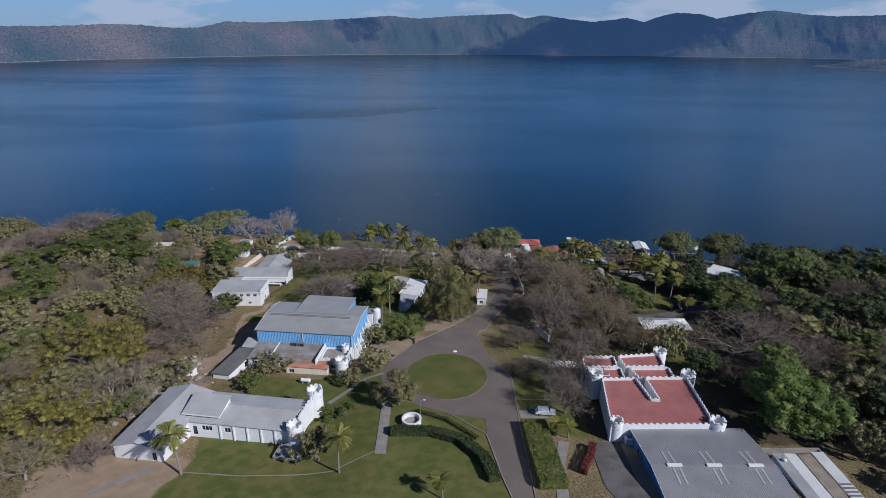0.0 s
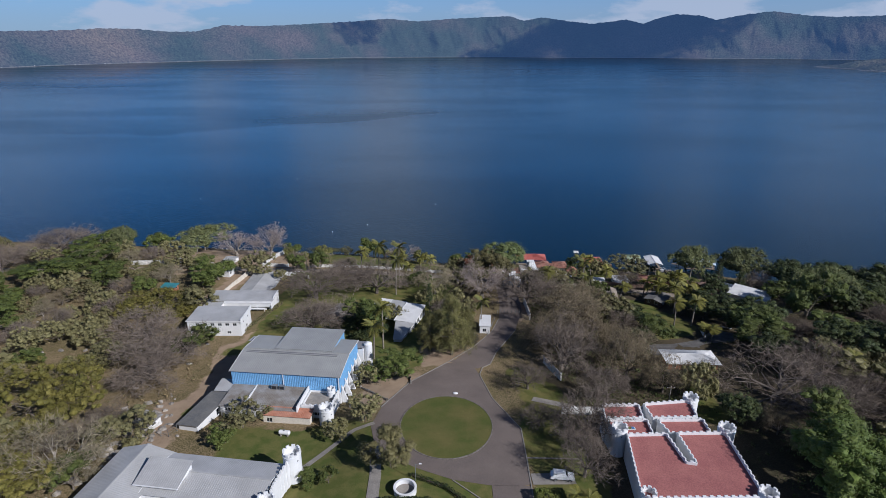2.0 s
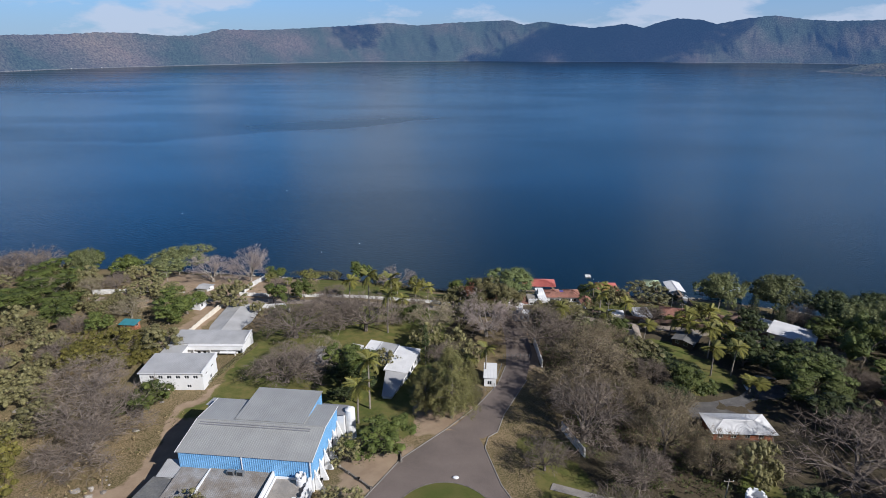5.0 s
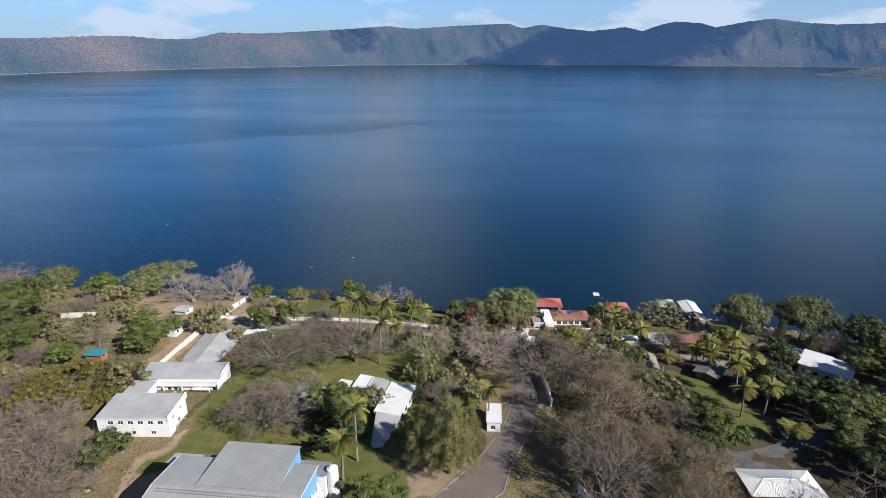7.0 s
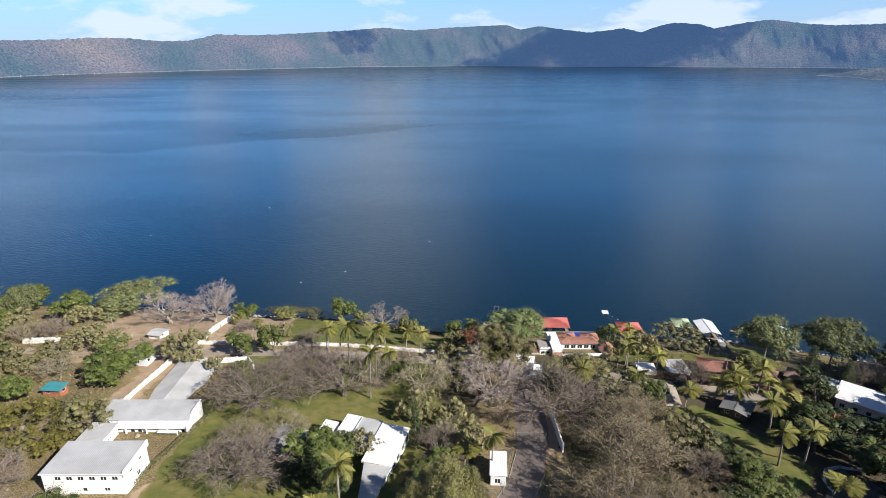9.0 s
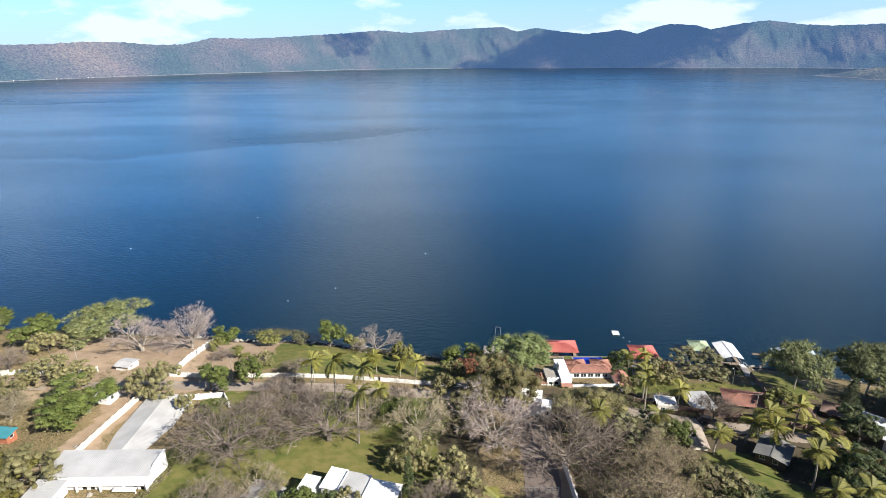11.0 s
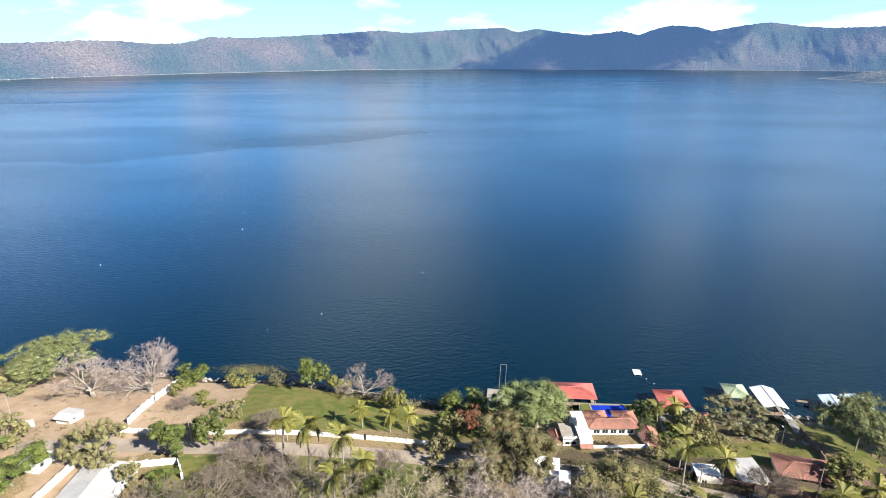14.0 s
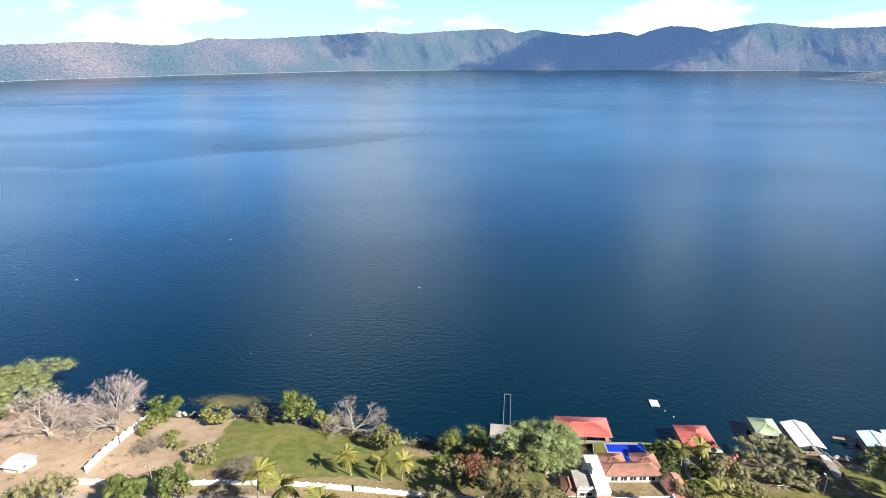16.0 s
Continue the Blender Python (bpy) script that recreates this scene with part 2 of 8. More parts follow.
M["bark"] = surface("grey_brown_bark", (0.20, 0.17, 0.145), (0.12, 0.10, 0.085), 2.0, 0.95, 0, 0.3, 6, 0.1)
M["barkpale"] = surface("pale_grey_bark", (0.36, 0.32, 0.27), (0.26, 0.23, 0.19), 2.0, 0.95, 0, 0.3, 6, 0.1)
M["twig"] = surface("grey_mauve_bare_twigs", (0.205, 0.168, 0.138), (0.138, 0.112, 0.092), 0.5, 0.95, 0, 0, 6, 0.1, 0.2, 0.35)
M["twiglilac"] = surface("pale_lilac_grey_bare_twigs", (0.33, 0.275, 0.245), (0.25, 0.205, 0.18), 0.5, 0.95, 0, 0, 6, 0.1, 0.15, 0.3)
M["twigpale"] = surface("straw_pale_bare_twigs", (0.28, 0.24, 0.165), (0.21, 0.18, 0.12), 0.5, 0.95, 0, 0, 6, 0.1, 0.15, 0.35)
M["twigbrown"] = surface("brown_leafless_twigs", (0.215, 0.172, 0.122), (0.160, 0.128, 0.090), 0.5, 0.95, 0, 0, 6, 0.1, 0.15, 0.35)
M["palmtrunk"] = surface("grey_palm_trunk", (0.27, 0.24, 0.20), (0.19, 0.165, 0.14), 2.0, 0.95, 0, 0.3, 6, 0.1, 0.1, 0, (1, 1, 4))
M["leafgreen"] = leafmat("fresh_green_leaves", (0.060, 0.080, 0.018), (0.100, 0.115, 0.028))
M["leafolive"] = leafmat("dry_olive_leaves", (0.128, 0.120, 0.052), (0.178, 0.160, 0.070))
M["leafumbrella"] = leafmat("yellowish_olive_fine_leaves", (0.100, 0.094, 0.020), (0.160, 0.138, 0.032))
M["leafmango"] = leafmat("bright_mango_leaves", (0.062, 0.094, 0.017), (0.105, 0.132, 0.028))
M["leafdark"] = leafmat("dark_green_leaves", (0.036, 0.050, 0.017), (0.062, 0.074, 0.024))
M["leaffeather"] = leafmat("olive_green_needles", (0.118, 0.114, 0.038), (0.168, 0.152, 0.054))
M["leaflight"] = leafmat("light_green_leaves", (0.115, 0.145, 0.05), (0.15, 0.175, 0.065))
M["leafacacia"] = leafmat("grey_green_fine_leaves", (0.105, 0.122, 0.048), (0.152, 0.160, 0.064))
M["leafyellow"] = leafmat("yellow_green_leaves", (0.120, 0.125, 0.036), (0.165, 0.155, 0.048))
M["leafgrey"] = leafmat("dull_grey_green_leaves", (0.105, 0.105, 0.052), (0.150, 0.140, 0.066))
M["leafdusky"] = leafmat("dusky_brown_green_leaves", (0.098, 0.090, 0.036), (0.142, 0.124, 0.052))
M["leafred"] = leafmat("red_brown_leaves", (0.13, 0.055, 0.03), (0.17, 0.075, 0.04))
M["leafflower"] = leafmat("dark_red_flower_bracts", (0.18, 0.018, 0.03), (0.10, 0.04, 0.02))
M["leafhedge"] = leafmat("yellow_green_hedge_leaves", (0.085, 0.115, 0.022), (0.15, 0.15, 0.035))
M["leafbrown"] = leafmat("withered_brown_leaves", (0.165, 0.135, 0.072), (0.210, 0.168, 0.090))
M["frond"] = leafmat("green_palm_fronds", (0.095, 0.102, 0.022), (0.180, 0.158, 0.036), 0.3)
M["frondyellow"] = leafmat("yellowing_palm_fronds", (0.15, 0.15, 0.032), (0.225, 0.20, 0.042), 0.3)
M["scrub"] = leafmat("dry_scrub_leaves", (0.19, 0.15, 0.078), (0.25, 0.19, 0.10), 0.5)


def ground_material():
    m = bpy.data.materials.new("dry_earth_and_grass")
    m.use_nodes = True
    nt = m.node_tree
    n, l = nt.nodes.new, nt.links.new
    bs = nt.nodes["Principled BSDF"]
    bs.inputs["Roughness"].default_value, bs.inputs["Specular IOR Level"].default_value = 0.95, 0.1
    co = n("ShaderNodeTexCoord")

    def noise_tex(scale, detail=4):
        t = n("ShaderNodeTexNoise")
        t.inputs["Scale"].default_value, t.inputs["Detail"].default_value = scale, detail
        l(co.outputs["Object"], t.inputs["Vector"])
        return t

    def ramp(src, c0, c1, p0=0.35, p1=0.65):
        r = n("ShaderNodeValToRGB")
        r.color_ramp.elements[0].position, r.color_ramp.elements[1].position = p0, p1
        r.color_ramp.elements[0].color, r.color_ramp.elements[1].color = (*c0, 1), (*c1, 1)
        l(src, r.inputs[0])
        return r.outputs[0]

    def mix(f, a, b):
        x = n("ShaderNodeMix"); x.data_type = "RGBA"
        l(f, x.inputs["Factor"]); l(a, x.inputs["A"]); l(b, x.inputs["B"])
        return x.outputs["Result"]
    big, mid, fine = noise_tex(0.06, 5), noise_tex(0.4, 5), noise_tex(3.0, 3)
    scrub = mix(mid.outputs["Fac"], ramp(big.outputs["Fac"], (0.235, 0.178, 0.092), (0.135, 0.115, 0.048), 0.42, 0.58), ramp(fine.outputs["Fac"], (0.33, 0.245, 0.155), (0.07, 0.06, 0.03), 0.42, 0.58))
    lawn = mix(fine.outputs["Fac"], ramp(big.outputs["Fac"], (0.098, 0.118, 0.030), (0.158, 0.142, 0.048), 0.42, 0.6), ramp(mid.outputs["Fac"], (0.078, 0.100, 0.025), (0.170, 0.150, 0.055), 0.4, 0.6))
    dirt = mix(fine.outputs["Fac"], ramp(mid.outputs["Fac"], (0.29, 0.21, 0.145), (0.40, 0.305, 0.21)), ramp(big.outputs["Fac"], (0.22, 0.16, 0.105), (0.36, 0.27, 0.185)))

    def mask(name):
        a = n("ShaderNodeAttribute"); a.attribute_name = name
        s = n("ShaderNodeMath"); s.operation = "ADD"
        l(a.outputs["Fac"], s.inputs[0]); l(mid.outputs["Fac"], s.inputs[1])
        r = n("ShaderNodeMapRange")
        r.inputs["From Min"].default_value, r.inputs["From Max"].default_value = 0.88, 1.12
        l(s.outputs[0], r.inputs["Value"])
        return r.outputs[0]
    c = mix(mask("dirt"), scrub, dirt)
    # leaf litter, its dark tone also standing in for tree shade
    shade_litter = mix(mid.outputs["Fac"], ramp(fine.outputs["Fac"], (0.060, 0.048, 0.033), (0.120, 0.094, 0.062), 0.4, 0.62), ramp(big.outputs["Fac"], (0.050, 0.050, 0.026), (0.105, 0.082, 0.054)))
    c = mix(mask("shade_litter"), c, shade_litter)
    c = mix(mask("lawn"), c, lawn)
    wet = ramp(fine.outputs["Fac"], (0.030, 0.028, 0.022), (0.085, 0.072, 0.052), 0.40, 0.62)
    c = mix(mask("wet"), c, wet)
    l(c, bs.inputs["Base Color"])
    b = n("ShaderNodeBump")
    b.inputs["Strength"].default_value, b.inputs["Distance"].default_value = 0.5, 0.15
    l(fine.outputs["Fac"], b.inputs["Height"]); l(b.outputs[0], bs.inputs["Normal"])
    return m


def water_material():
    m = bpy.data.materials.new("deep_blue_lake_water")
    m.use_nodes = True
    nt = m.node_tree
    n, l = nt.nodes.new, nt.links.new
    bs = nt.nodes["Principled BSDF"]
    bs.inputs["Base Color"].default_value = (0.0001, 0.0098, 0.0190, 1)
    bs.inputs["IOR"].default_value = 1.52
    bs.inputs["Specular IOR Level"].default_value = 0.5
    bs.inputs["Specular Tint"].default_value = (0.47, 0.90, 1.0, 1)
    co, sep = n("ShaderNodeTexCoord"), n("ShaderNodeSeparateXYZ")
    l(co.outputs["Object"], sep.inputs[0])

    def calc(op, a, b):
        m_ = n("ShaderNodeMath"); m_.operation = op
        for i, v in enumerate((a, b)):
            if isinstance(v, (int, float)):
                m_.inputs[i].default_value = v
            else:
                l(v, m_.inputs[i])
        return m_.outputs[0]

    def ease(v, a, b):
        r_ = n("ShaderNodeMapRange"); r_.interpolation_type = "SMOOTHSTEP"
        r_.inputs["From Min"].default_value, r_.inputs["From Max"].default_value = a, b
        l(v, r_.inputs["Value"])
        return r_.outputs[0]

    def streak(sx, sy, detail, turn=0.0):
        mp = n("ShaderNodeMapping"); mp.inputs["Scale"].default_value, mp.inputs["Rotation"].default_value = (sx, sy, 1), (0, 0, turn)
        t_ = n("ShaderNodeTexNoise"); t_.inputs["Scale"].default_value, t_.inputs["Detail"].default_value = 1.0, detail
        l(co.outputs["Object"], mp.inputs[0]); l(mp.outputs[0], t_.inputs["Vector"])
        return t_.outputs["Fac"]
    X, Y = sep.outputs["X"], sep.outputs["Y"]
    wander = calc("MULTIPLY", calc("SUBTRACT", streak(0.006, 0.006, 4), 0.5), 150.0)

    def breeze(x0, y0, slope, wide, tail, x_end0, x_end1):
        """A wind-ruffled tongue of water with a crisp near edge that fades out behind."""
        edge = calc("ADD", calc("MULTIPLY", calc("MAXIMUM", calc("SUBTRACT", X, x0), 0.0), slope), y0)
        off = calc("SUBTRACT", calc("ADD", Y, wander), edge)
        body = calc("MULTIPLY", ease(off, 0, 16), calc("SUBTRACT", 1.0, ease(off, wide, tail)))
        return calc("MULTIPLY", body, calc("SUBTRACT", 1.0, ease(X, x_end0, x_end1)))
    rough = calc("ADD", 0.17, calc("MULTIPLY", ease(streak(0.0016, 0.0042, 3), 0.4, 0.6), 0.06))
    rough = calc("ADD", rough, calc("MULTIPLY", breeze(-345, 690, 0.62, 40, 250, -150, 330), 0.062))
    rough = calc("ADD", rough, calc("MULTIPLY", breeze(-900, 1390, 0.5, 60, 320, -760, -600), 0.08))
    far = calc("MULTIPLY", ease(Y, 1500, 2000), calc("SUBTRACT", 1.0, ease(Y, 2500, 3000)))
    lines = calc("MULTIPLY", ease(streak(0.0007, 0.011, 4, 0.03), 0.50, 0.56), far)
    rough = calc("ADD", calc("SUBTRACT", rough, calc("MULTIPLY", far, 0.05)), calc("MULTIPLY", lines, 0.07))
    l(rough, bs.inputs["Roughness"])
    w1 = n("ShaderNodeTexNoise"); w1.inputs["Scale"].default_value, w1.inputs["Detail"].default_value = 0.60, 4
    mp2 = n("ShaderNodeMapping"); mp2.inputs["Rotation"].default_value = (0, 0, 0.35); mp2.inputs["Scale"].default_value = (0.85, 1.05, 1)
    l(co.outputs["Object"], mp2.inputs[0]); l(mp2.outputs[0], w1.inputs["Vector"])
    b = n("ShaderNodeBump")
    b.inputs["Strength"].default_value, b.inputs["Distance"].default_value = 0.6, 0.26
    l(w1.outputs["Fac"], b.inputs["Height"]); l(b.outputs[0], bs.inputs["Normal"])
    return m


def hill_material(name, low, high, air=0.13):
    m = bpy.data.materials.new(name)
    m.use_nodes = True
    nt = m.node_tree
    n, l = nt.nodes.new, nt.links.new
    bs = nt.nodes["Principled BSDF"]
    bs.inputs["Roughness"].default_value, bs.inputs["Specular IOR Level"].default_value = 1.0, 0.0
    co = n("ShaderNodeTexCoord")

    def noise_tex(scale, detail):
        t = n("ShaderNodeTexNoise")
        t.inputs["Scale"].default_value, t.inputs["Detail"].default_value = scale, detail
        l(co.outputs["Object"], t.inputs["Vector"])
        return t
    big, fine = noise_tex(0.0032, 6), noise_tex(0.11, 3)
    r = n("ShaderNodeValToRGB")
    r.color_ramp.elements[0].position, r.color_ramp.elements[1].position = 0.42, 0.68
    r.color_ramp.elements[0].color, r.color_ramp.elements[1].color = (*low, 1), (*high, 1)
    l(big.outputs["Fac"], r.inputs[0])
    hs, mr = n("ShaderNodeHueSaturation"), n("ShaderNodeMapRange")
    mr.inputs["From Min"].default_value, mr.inputs["From Max"].default_value = 0.3, 0.7
    mr.inputs["To Min"].default_value, mr.inputs["To Max"].default_value = 0.42, 1.58
    # a bare brown scarp on the western rim
    vd, vm, mu = n("ShaderNodeVectorMath"), n("ShaderNodeMapRange"), n("ShaderNodeMath")
    vd.operation = "DISTANCE"
    vd.inputs[1].default_value = (-1760, 3150, 165)
    l(co.outputs["Object"], vd.inputs[0]); l(vd.outputs["Value"], vm.inputs["Value"])
    vm.inputs["From Min"].default_value, vm.inputs["From Max"].default_value = 240, 90
    mid = noise_tex(0.014, 4)
    mu.operation = "MULTIPLY"
    l(vm.outputs[0], mu.inputs[0]); l(mid.outputs["Fac"], mu.inputs[1])
    scarp = n("ShaderNodeMix"); scarp.data_type = "RGBA"
    scarp.inputs["B"].default_value = (0.155, 0.11, 0.078, 1)
    l(mu.outputs[0], scarp.inputs["Factor"]); l(r.outputs[0], scarp.inputs["A"])
    # pale stony beach and house plots along the waterline, greener trees just behind it
    sp, low_, shore = n("ShaderNodeSeparateXYZ"), n("ShaderNodeMapRange"), n("ShaderNodeMix")
    l(co.outputs["Object"], sp.inputs[0]); l(sp.outputs["Z"], low_.inputs["Value"])
    low_.inputs["From Min"].default_value, low_.inputs["From Max"].default_value = 3.6, 1.6
    shore.data_type = "RGBA"
    shore.inputs["B"].default_value = (0.13, 0.12, 0.10, 1)
    l(low_.outputs[0], shore.inputs["Factor"]); l(scarp.outputs["Result"], shore.inputs["A"])
    l(fine.outputs["Fac"], mr.inputs["Value"]); l(mr.outputs[0], hs.inputs["Value"]); l(shore.outputs["Result"], hs.inputs["Color"])
    l(hs.outputs[0], bs.inputs["Base Color"])
    # haze over four kilometres, put into the slopes as a faint blue emission
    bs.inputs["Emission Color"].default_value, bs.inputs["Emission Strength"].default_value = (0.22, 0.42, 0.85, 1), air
    b = n("ShaderNodeBump")
    b.inputs["Strength"].default_value, b.inputs["Distance"].default_value = 0.8, 8
    l(fine.outputs["Fac"], b.inputs["Height"]); l(b.outputs[0], bs.inputs["Normal"])
    return m

# ---------------------------------------------------------------- mesh helpers
class Geo:
    """Collects plain pieces of geometry for one mesh."""

    def __init__(self):
        self.v, self.f = [], []

    def add(self, vs, fs):
        o = len(self.v)
        self.v += [tuple(p) for p in vs]
        self.f += [tuple(i + o for i in q) for q in fs]
        return self

    def box(self, x0, x1, y0, y1, z0, z1):
        return self.add([(x0, y0, z0), (x1, y0, z0), (x1, y1, z0), (x0, y1, z0), (x0, y0, z1), (x1, y0, z1), (x1, y1, z1), (x0, y1, z1)],
                        [(3, 2, 1, 0), (4, 5, 6, 7), (0, 1, 5, 4), (1, 2, 6, 5), (2, 3, 7, 6), (3, 0, 4, 7)])

    def prism(self, poly, z0, z1):
        n = len(poly)
        zz0 = z0 if isinstance(z0, (list, tuple)) else [z0] * n
        zz1 = z1 if isinstance(z1, (list, tuple)) else [z1] * n
        return self.add([(x, y, z) for (x, y), z in zip(poly, zz0)] + [(x, y, z) for (x, y), z in zip(poly, zz1)],
                        [tuple(range(n))[::-1], tuple(range(n, 2 * n))] + [(i, (i + 1) % n, n + (i + 1) % n, n + i) for i in range(n)])

    def wallseg(self, a, b, z0, z1, t=0.2):
        """A straight wall piece from a to b, t thick."""
        d = Vector((b[0] - a[0], b[1] - a[1]))
        s = Vector((-d.y, d.x)).normalized() * t / 2
        return self.prism([(a[0] + s.x, a[1] + s.y), (a[0] - s.x, a[1] - s.y), (b[0] - s.x, b[1] - s.y), (b[0] + s.x, b[1] + s.y)], z0, z1)

    def tube(self, p, q, r0, r1, n=6, cap=True):
        p, q = Vector(p), Vector(q)
        d = (q - p).normalized()
        s = d.cross(Vector((0.31, 0.2, 0.93)))
        if s.length < 1e-4:
            s = d.cross(Vector((1, 0, 0)))
        s.normalize()
        t = d.cross(s)
        ring = [(math.cos(2 * math.pi * i / n), math.sin(2 * math.pi * i / n)) for i in range(n)]
        fs = [(i, (i + 1) % n, n + (i + 1) % n, n + i) for i in range(n)]
        if cap:
            fs += [tuple(range(n))[::-1], tuple(range(n, 2 * n))]
        return self.add([p + (s * c + t * e) * r0 for c, e in ring] + [q + (s * c + t * e) * r1 for c, e in ring], fs)

    def ring(self, cx, cy, r0, r1, z0, z1, n=20, a0=0.0, a1=360.0):
        """An upright ring wall, r0 inside and r1 outside, or a part of one."""
        full = a1 - a0 >= 359.9
        k = n if full else n + 1
        vs, fs = [], []
        for i in range(k):
            a = radians(a0 + (a1 - a0) * i / n)
            c, s = math.cos(a), math.sin(a)
            vs += [(cx + r0 * c, cy + r0 * s, z0), (cx + r1 * c, cy + r1 * s, z0), (cx + r1 * c, cy + r1 * s, z1), (cx + r0 * c, cy + r0 * s, z1)]
        for i in range(n):
            a, b = 4 * i, 4 * ((i + 1) % k)
            fs += [(a + j, b + j, b + (j + 1) % 4, a + (j + 1) % 4) for j in range(4)]
        if not full:
            fs += [(0, 1, 2, 3), (4 * n + 3, 4 * n + 2, 4 * n + 1, 4 * n)]
        return self.add(vs, fs)

    def sheet(self, a, b, c, d, pitch=0.4, depth=0.02, thick=0.06):
        """A ribbed roof sheet: a to b along the eave, d to c along the top edge, ribs running up the slope."""
        a, b, c, d = (Vector(p) for p in (a, b, c, d))
        k = max(2, round((b - a).length / pitch))
        nrm = (b - a).cross(d - a).normalized()
        if nrm.z < 0:
            nrm.negate()
        vs, fs = [], []
        for i in range(k):
            for u, h in ((0.0, 0), (0.62, 0), (0.70, 1), (0.92, 1)):
                f = (i + u) / k
                vs += [a.lerp(b, f) + nrm * depth * h, d.lerp(c, f) + nrm * depth * h]
        vs += [b, c]
        m = len(vs) // 2
        fs += [(2 * i, 2 * i + 2, 2 * i + 3, 2 * i + 1) for i in range(m - 1)]
        o = len(vs)
        vs += [p - nrm * thick for p in (a, b, c, d)]
        fs += [(o, o + 3, o + 2, o + 1), (0, o, o + 1, 2 * m - 2), (1, 2 * m - 1, o + 2, o + 3), (0, 1, o + 3, o), (2 * m - 2, o + 1, o + 2, 2 * m - 1)]
        return self.add(vs, fs)

    def blob(self, cx, cy, cz, rx, ry, rz, n=6, seed=1, rough=0.2):
        """A lumpy rounded stone."""
        rg = random.Random(seed)
        vs, fs = [(cx, cy, cz + rz)], []
        for i in range(1, n):
            th = math.pi * i / n
            for j in range(n + 2):
                ph = 2 * math.pi * j / (n + 2)
                k = 1 + rg.uniform(-rough, rough)
                vs.append((cx + rx * k * math.sin(th) * math.cos(ph), cy + ry * k * math.sin(th) * math.sin(ph), cz + rz * k * math.cos(th)))
        vs.append((cx, cy, cz - rz))
        w = n + 2
        for j in range(w):
            fs.append((0, 1 + j, 1 + (j + 1) % w))
            for i in range(n - 2):
                p = 1 + i * w
                fs.append((p + j, p + w + j, p + w + (j + 1) % w, p + (j + 1) % w))
            fs.append((len(vs) - 1, 1 + (n - 2) * w + (j + 1) % w, 1 + (n - 2) * w + j))
        return self.add(vs, fs)

    def mesh(self, name, *mats, smooth=False):
        me = bpy.data.meshes.new(name)
        me.from_pydata(self.v, [], self.f)
        for m in mats:
            me.materials.append(m)
        if smooth:
            me.polygons.foreach_set("use_smooth", [True] * len(me.polygons))
        me.update()
        return me


def part(name, geo, material, parent, label="", smooth=False):
    """One mesh object under a thing or a part; geo may be a mesh that alike pieces share."""
    me = geo.mesh(name, material, smooth=smooth) if isinstance(geo, Geo) else geo
    ob = new(name, me)
    ob.parent = parent
    return tagged(ob, label)


def thing(name, label, category, x=0, y=0, z=0, rz=0, group="", kind=""):
    ob = new(name)
    ob.matrix_basis = pose(x, y, z, 0, 0, rz)
    return tagged(ob, label, category, group, kind)


def single(name, geo, material, label, category, kind="", group="", smooth=False):
    ob = new(name, geo.mesh(name, material, smooth=smooth))
    return tagged(ob, label, category, group, kind)


# ---------------------------------------------------------------- the lie of the land
SHORE_X = (-400, -200, -135, -98, -73, -47, -25, -12, 4, 60, 110, 140, 200, 400)
SHORE_Y = (330, 310, 306, 301, 297, 296, 289, 285, 281, 279, 276, 266, 240, 190)
FALL_D = (-600, -40, -10, 0, 6, 15, 30, 55, 80, 104, 126, 140, 157, 178, 220, 280, 480, 1400)
FALL_Z = (-60, -8, -2.5, 0, 1.8, 4, 7.4, 10.6, 13.2, 16, 18.7, 20.5, 23, 25.3, 30, 35, 50, 110)


def step(a, b, v):
    q = np.clip((np.asarray(v, float) - a) / (b - a), 0, 1)
    return q * q * (3 - 2 * q)


def land(x, y):
    """Height of the ground; works on single numbers and arrays."""
    s = np.interp(x, SHORE_X, SHORE_Y)
    w = step(190, 250, y)
    z = np.interp(280 + (s - 280) * w - y, FALL_D, FALL_Z)
    return z - 1.6 * step(12, 28, -np.asarray(x, float)) * (1 - step(150, 185, y))


def on_land(x, y):
    return float(land(x, y))


def box_mask(x, y, x0, x1, y0, y1, soft=2.5):
    return step(x0 - soft, x0 + soft, x) * (1 - step(x1 - soft, x1 + soft, x)) * step(y0 - soft, y0 + soft, y) * (1 - step(y1 - soft, y1 + soft, y))


def drape(geo, left, right, across=4, step_len=1.5, lift=0.06, thick=0.0):
    """A strip of paving between two edge lines, laid on the ground."""
    def cut(line, k):
        ps = np.array(line, float)
        d = np.r_[0, np.cumsum(np.hypot(*np.diff(ps, axis=0).T))]
        t = np.linspace(0, d[-1], k)
        return np.c_[np.interp(t, d, ps[:, 0]), np.interp(t, d, ps[:, 1])]
    n = int(max(sum(np.hypot(*np.diff(np.array(e, float), axis=0).T)) for e in (left, right)) / step_len) + 2
    a, b = cut(left, n), cut(right, n)
    vs, fs = [], []
    for i in range(n):
        for j in range(across + 1):
            p = a[i] + (b[i] - a[i]) * j / across
            vs.append((p[0], p[1], on_land(*p) + lift))
    w = across + 1
    for i in range(n - 1):
        for j in range(across):
            fs.append((i * w + j, i * w + j + 1, (i + 1) * w + j + 1, (i + 1) * w + j))
    return geo.add(vs, fs)


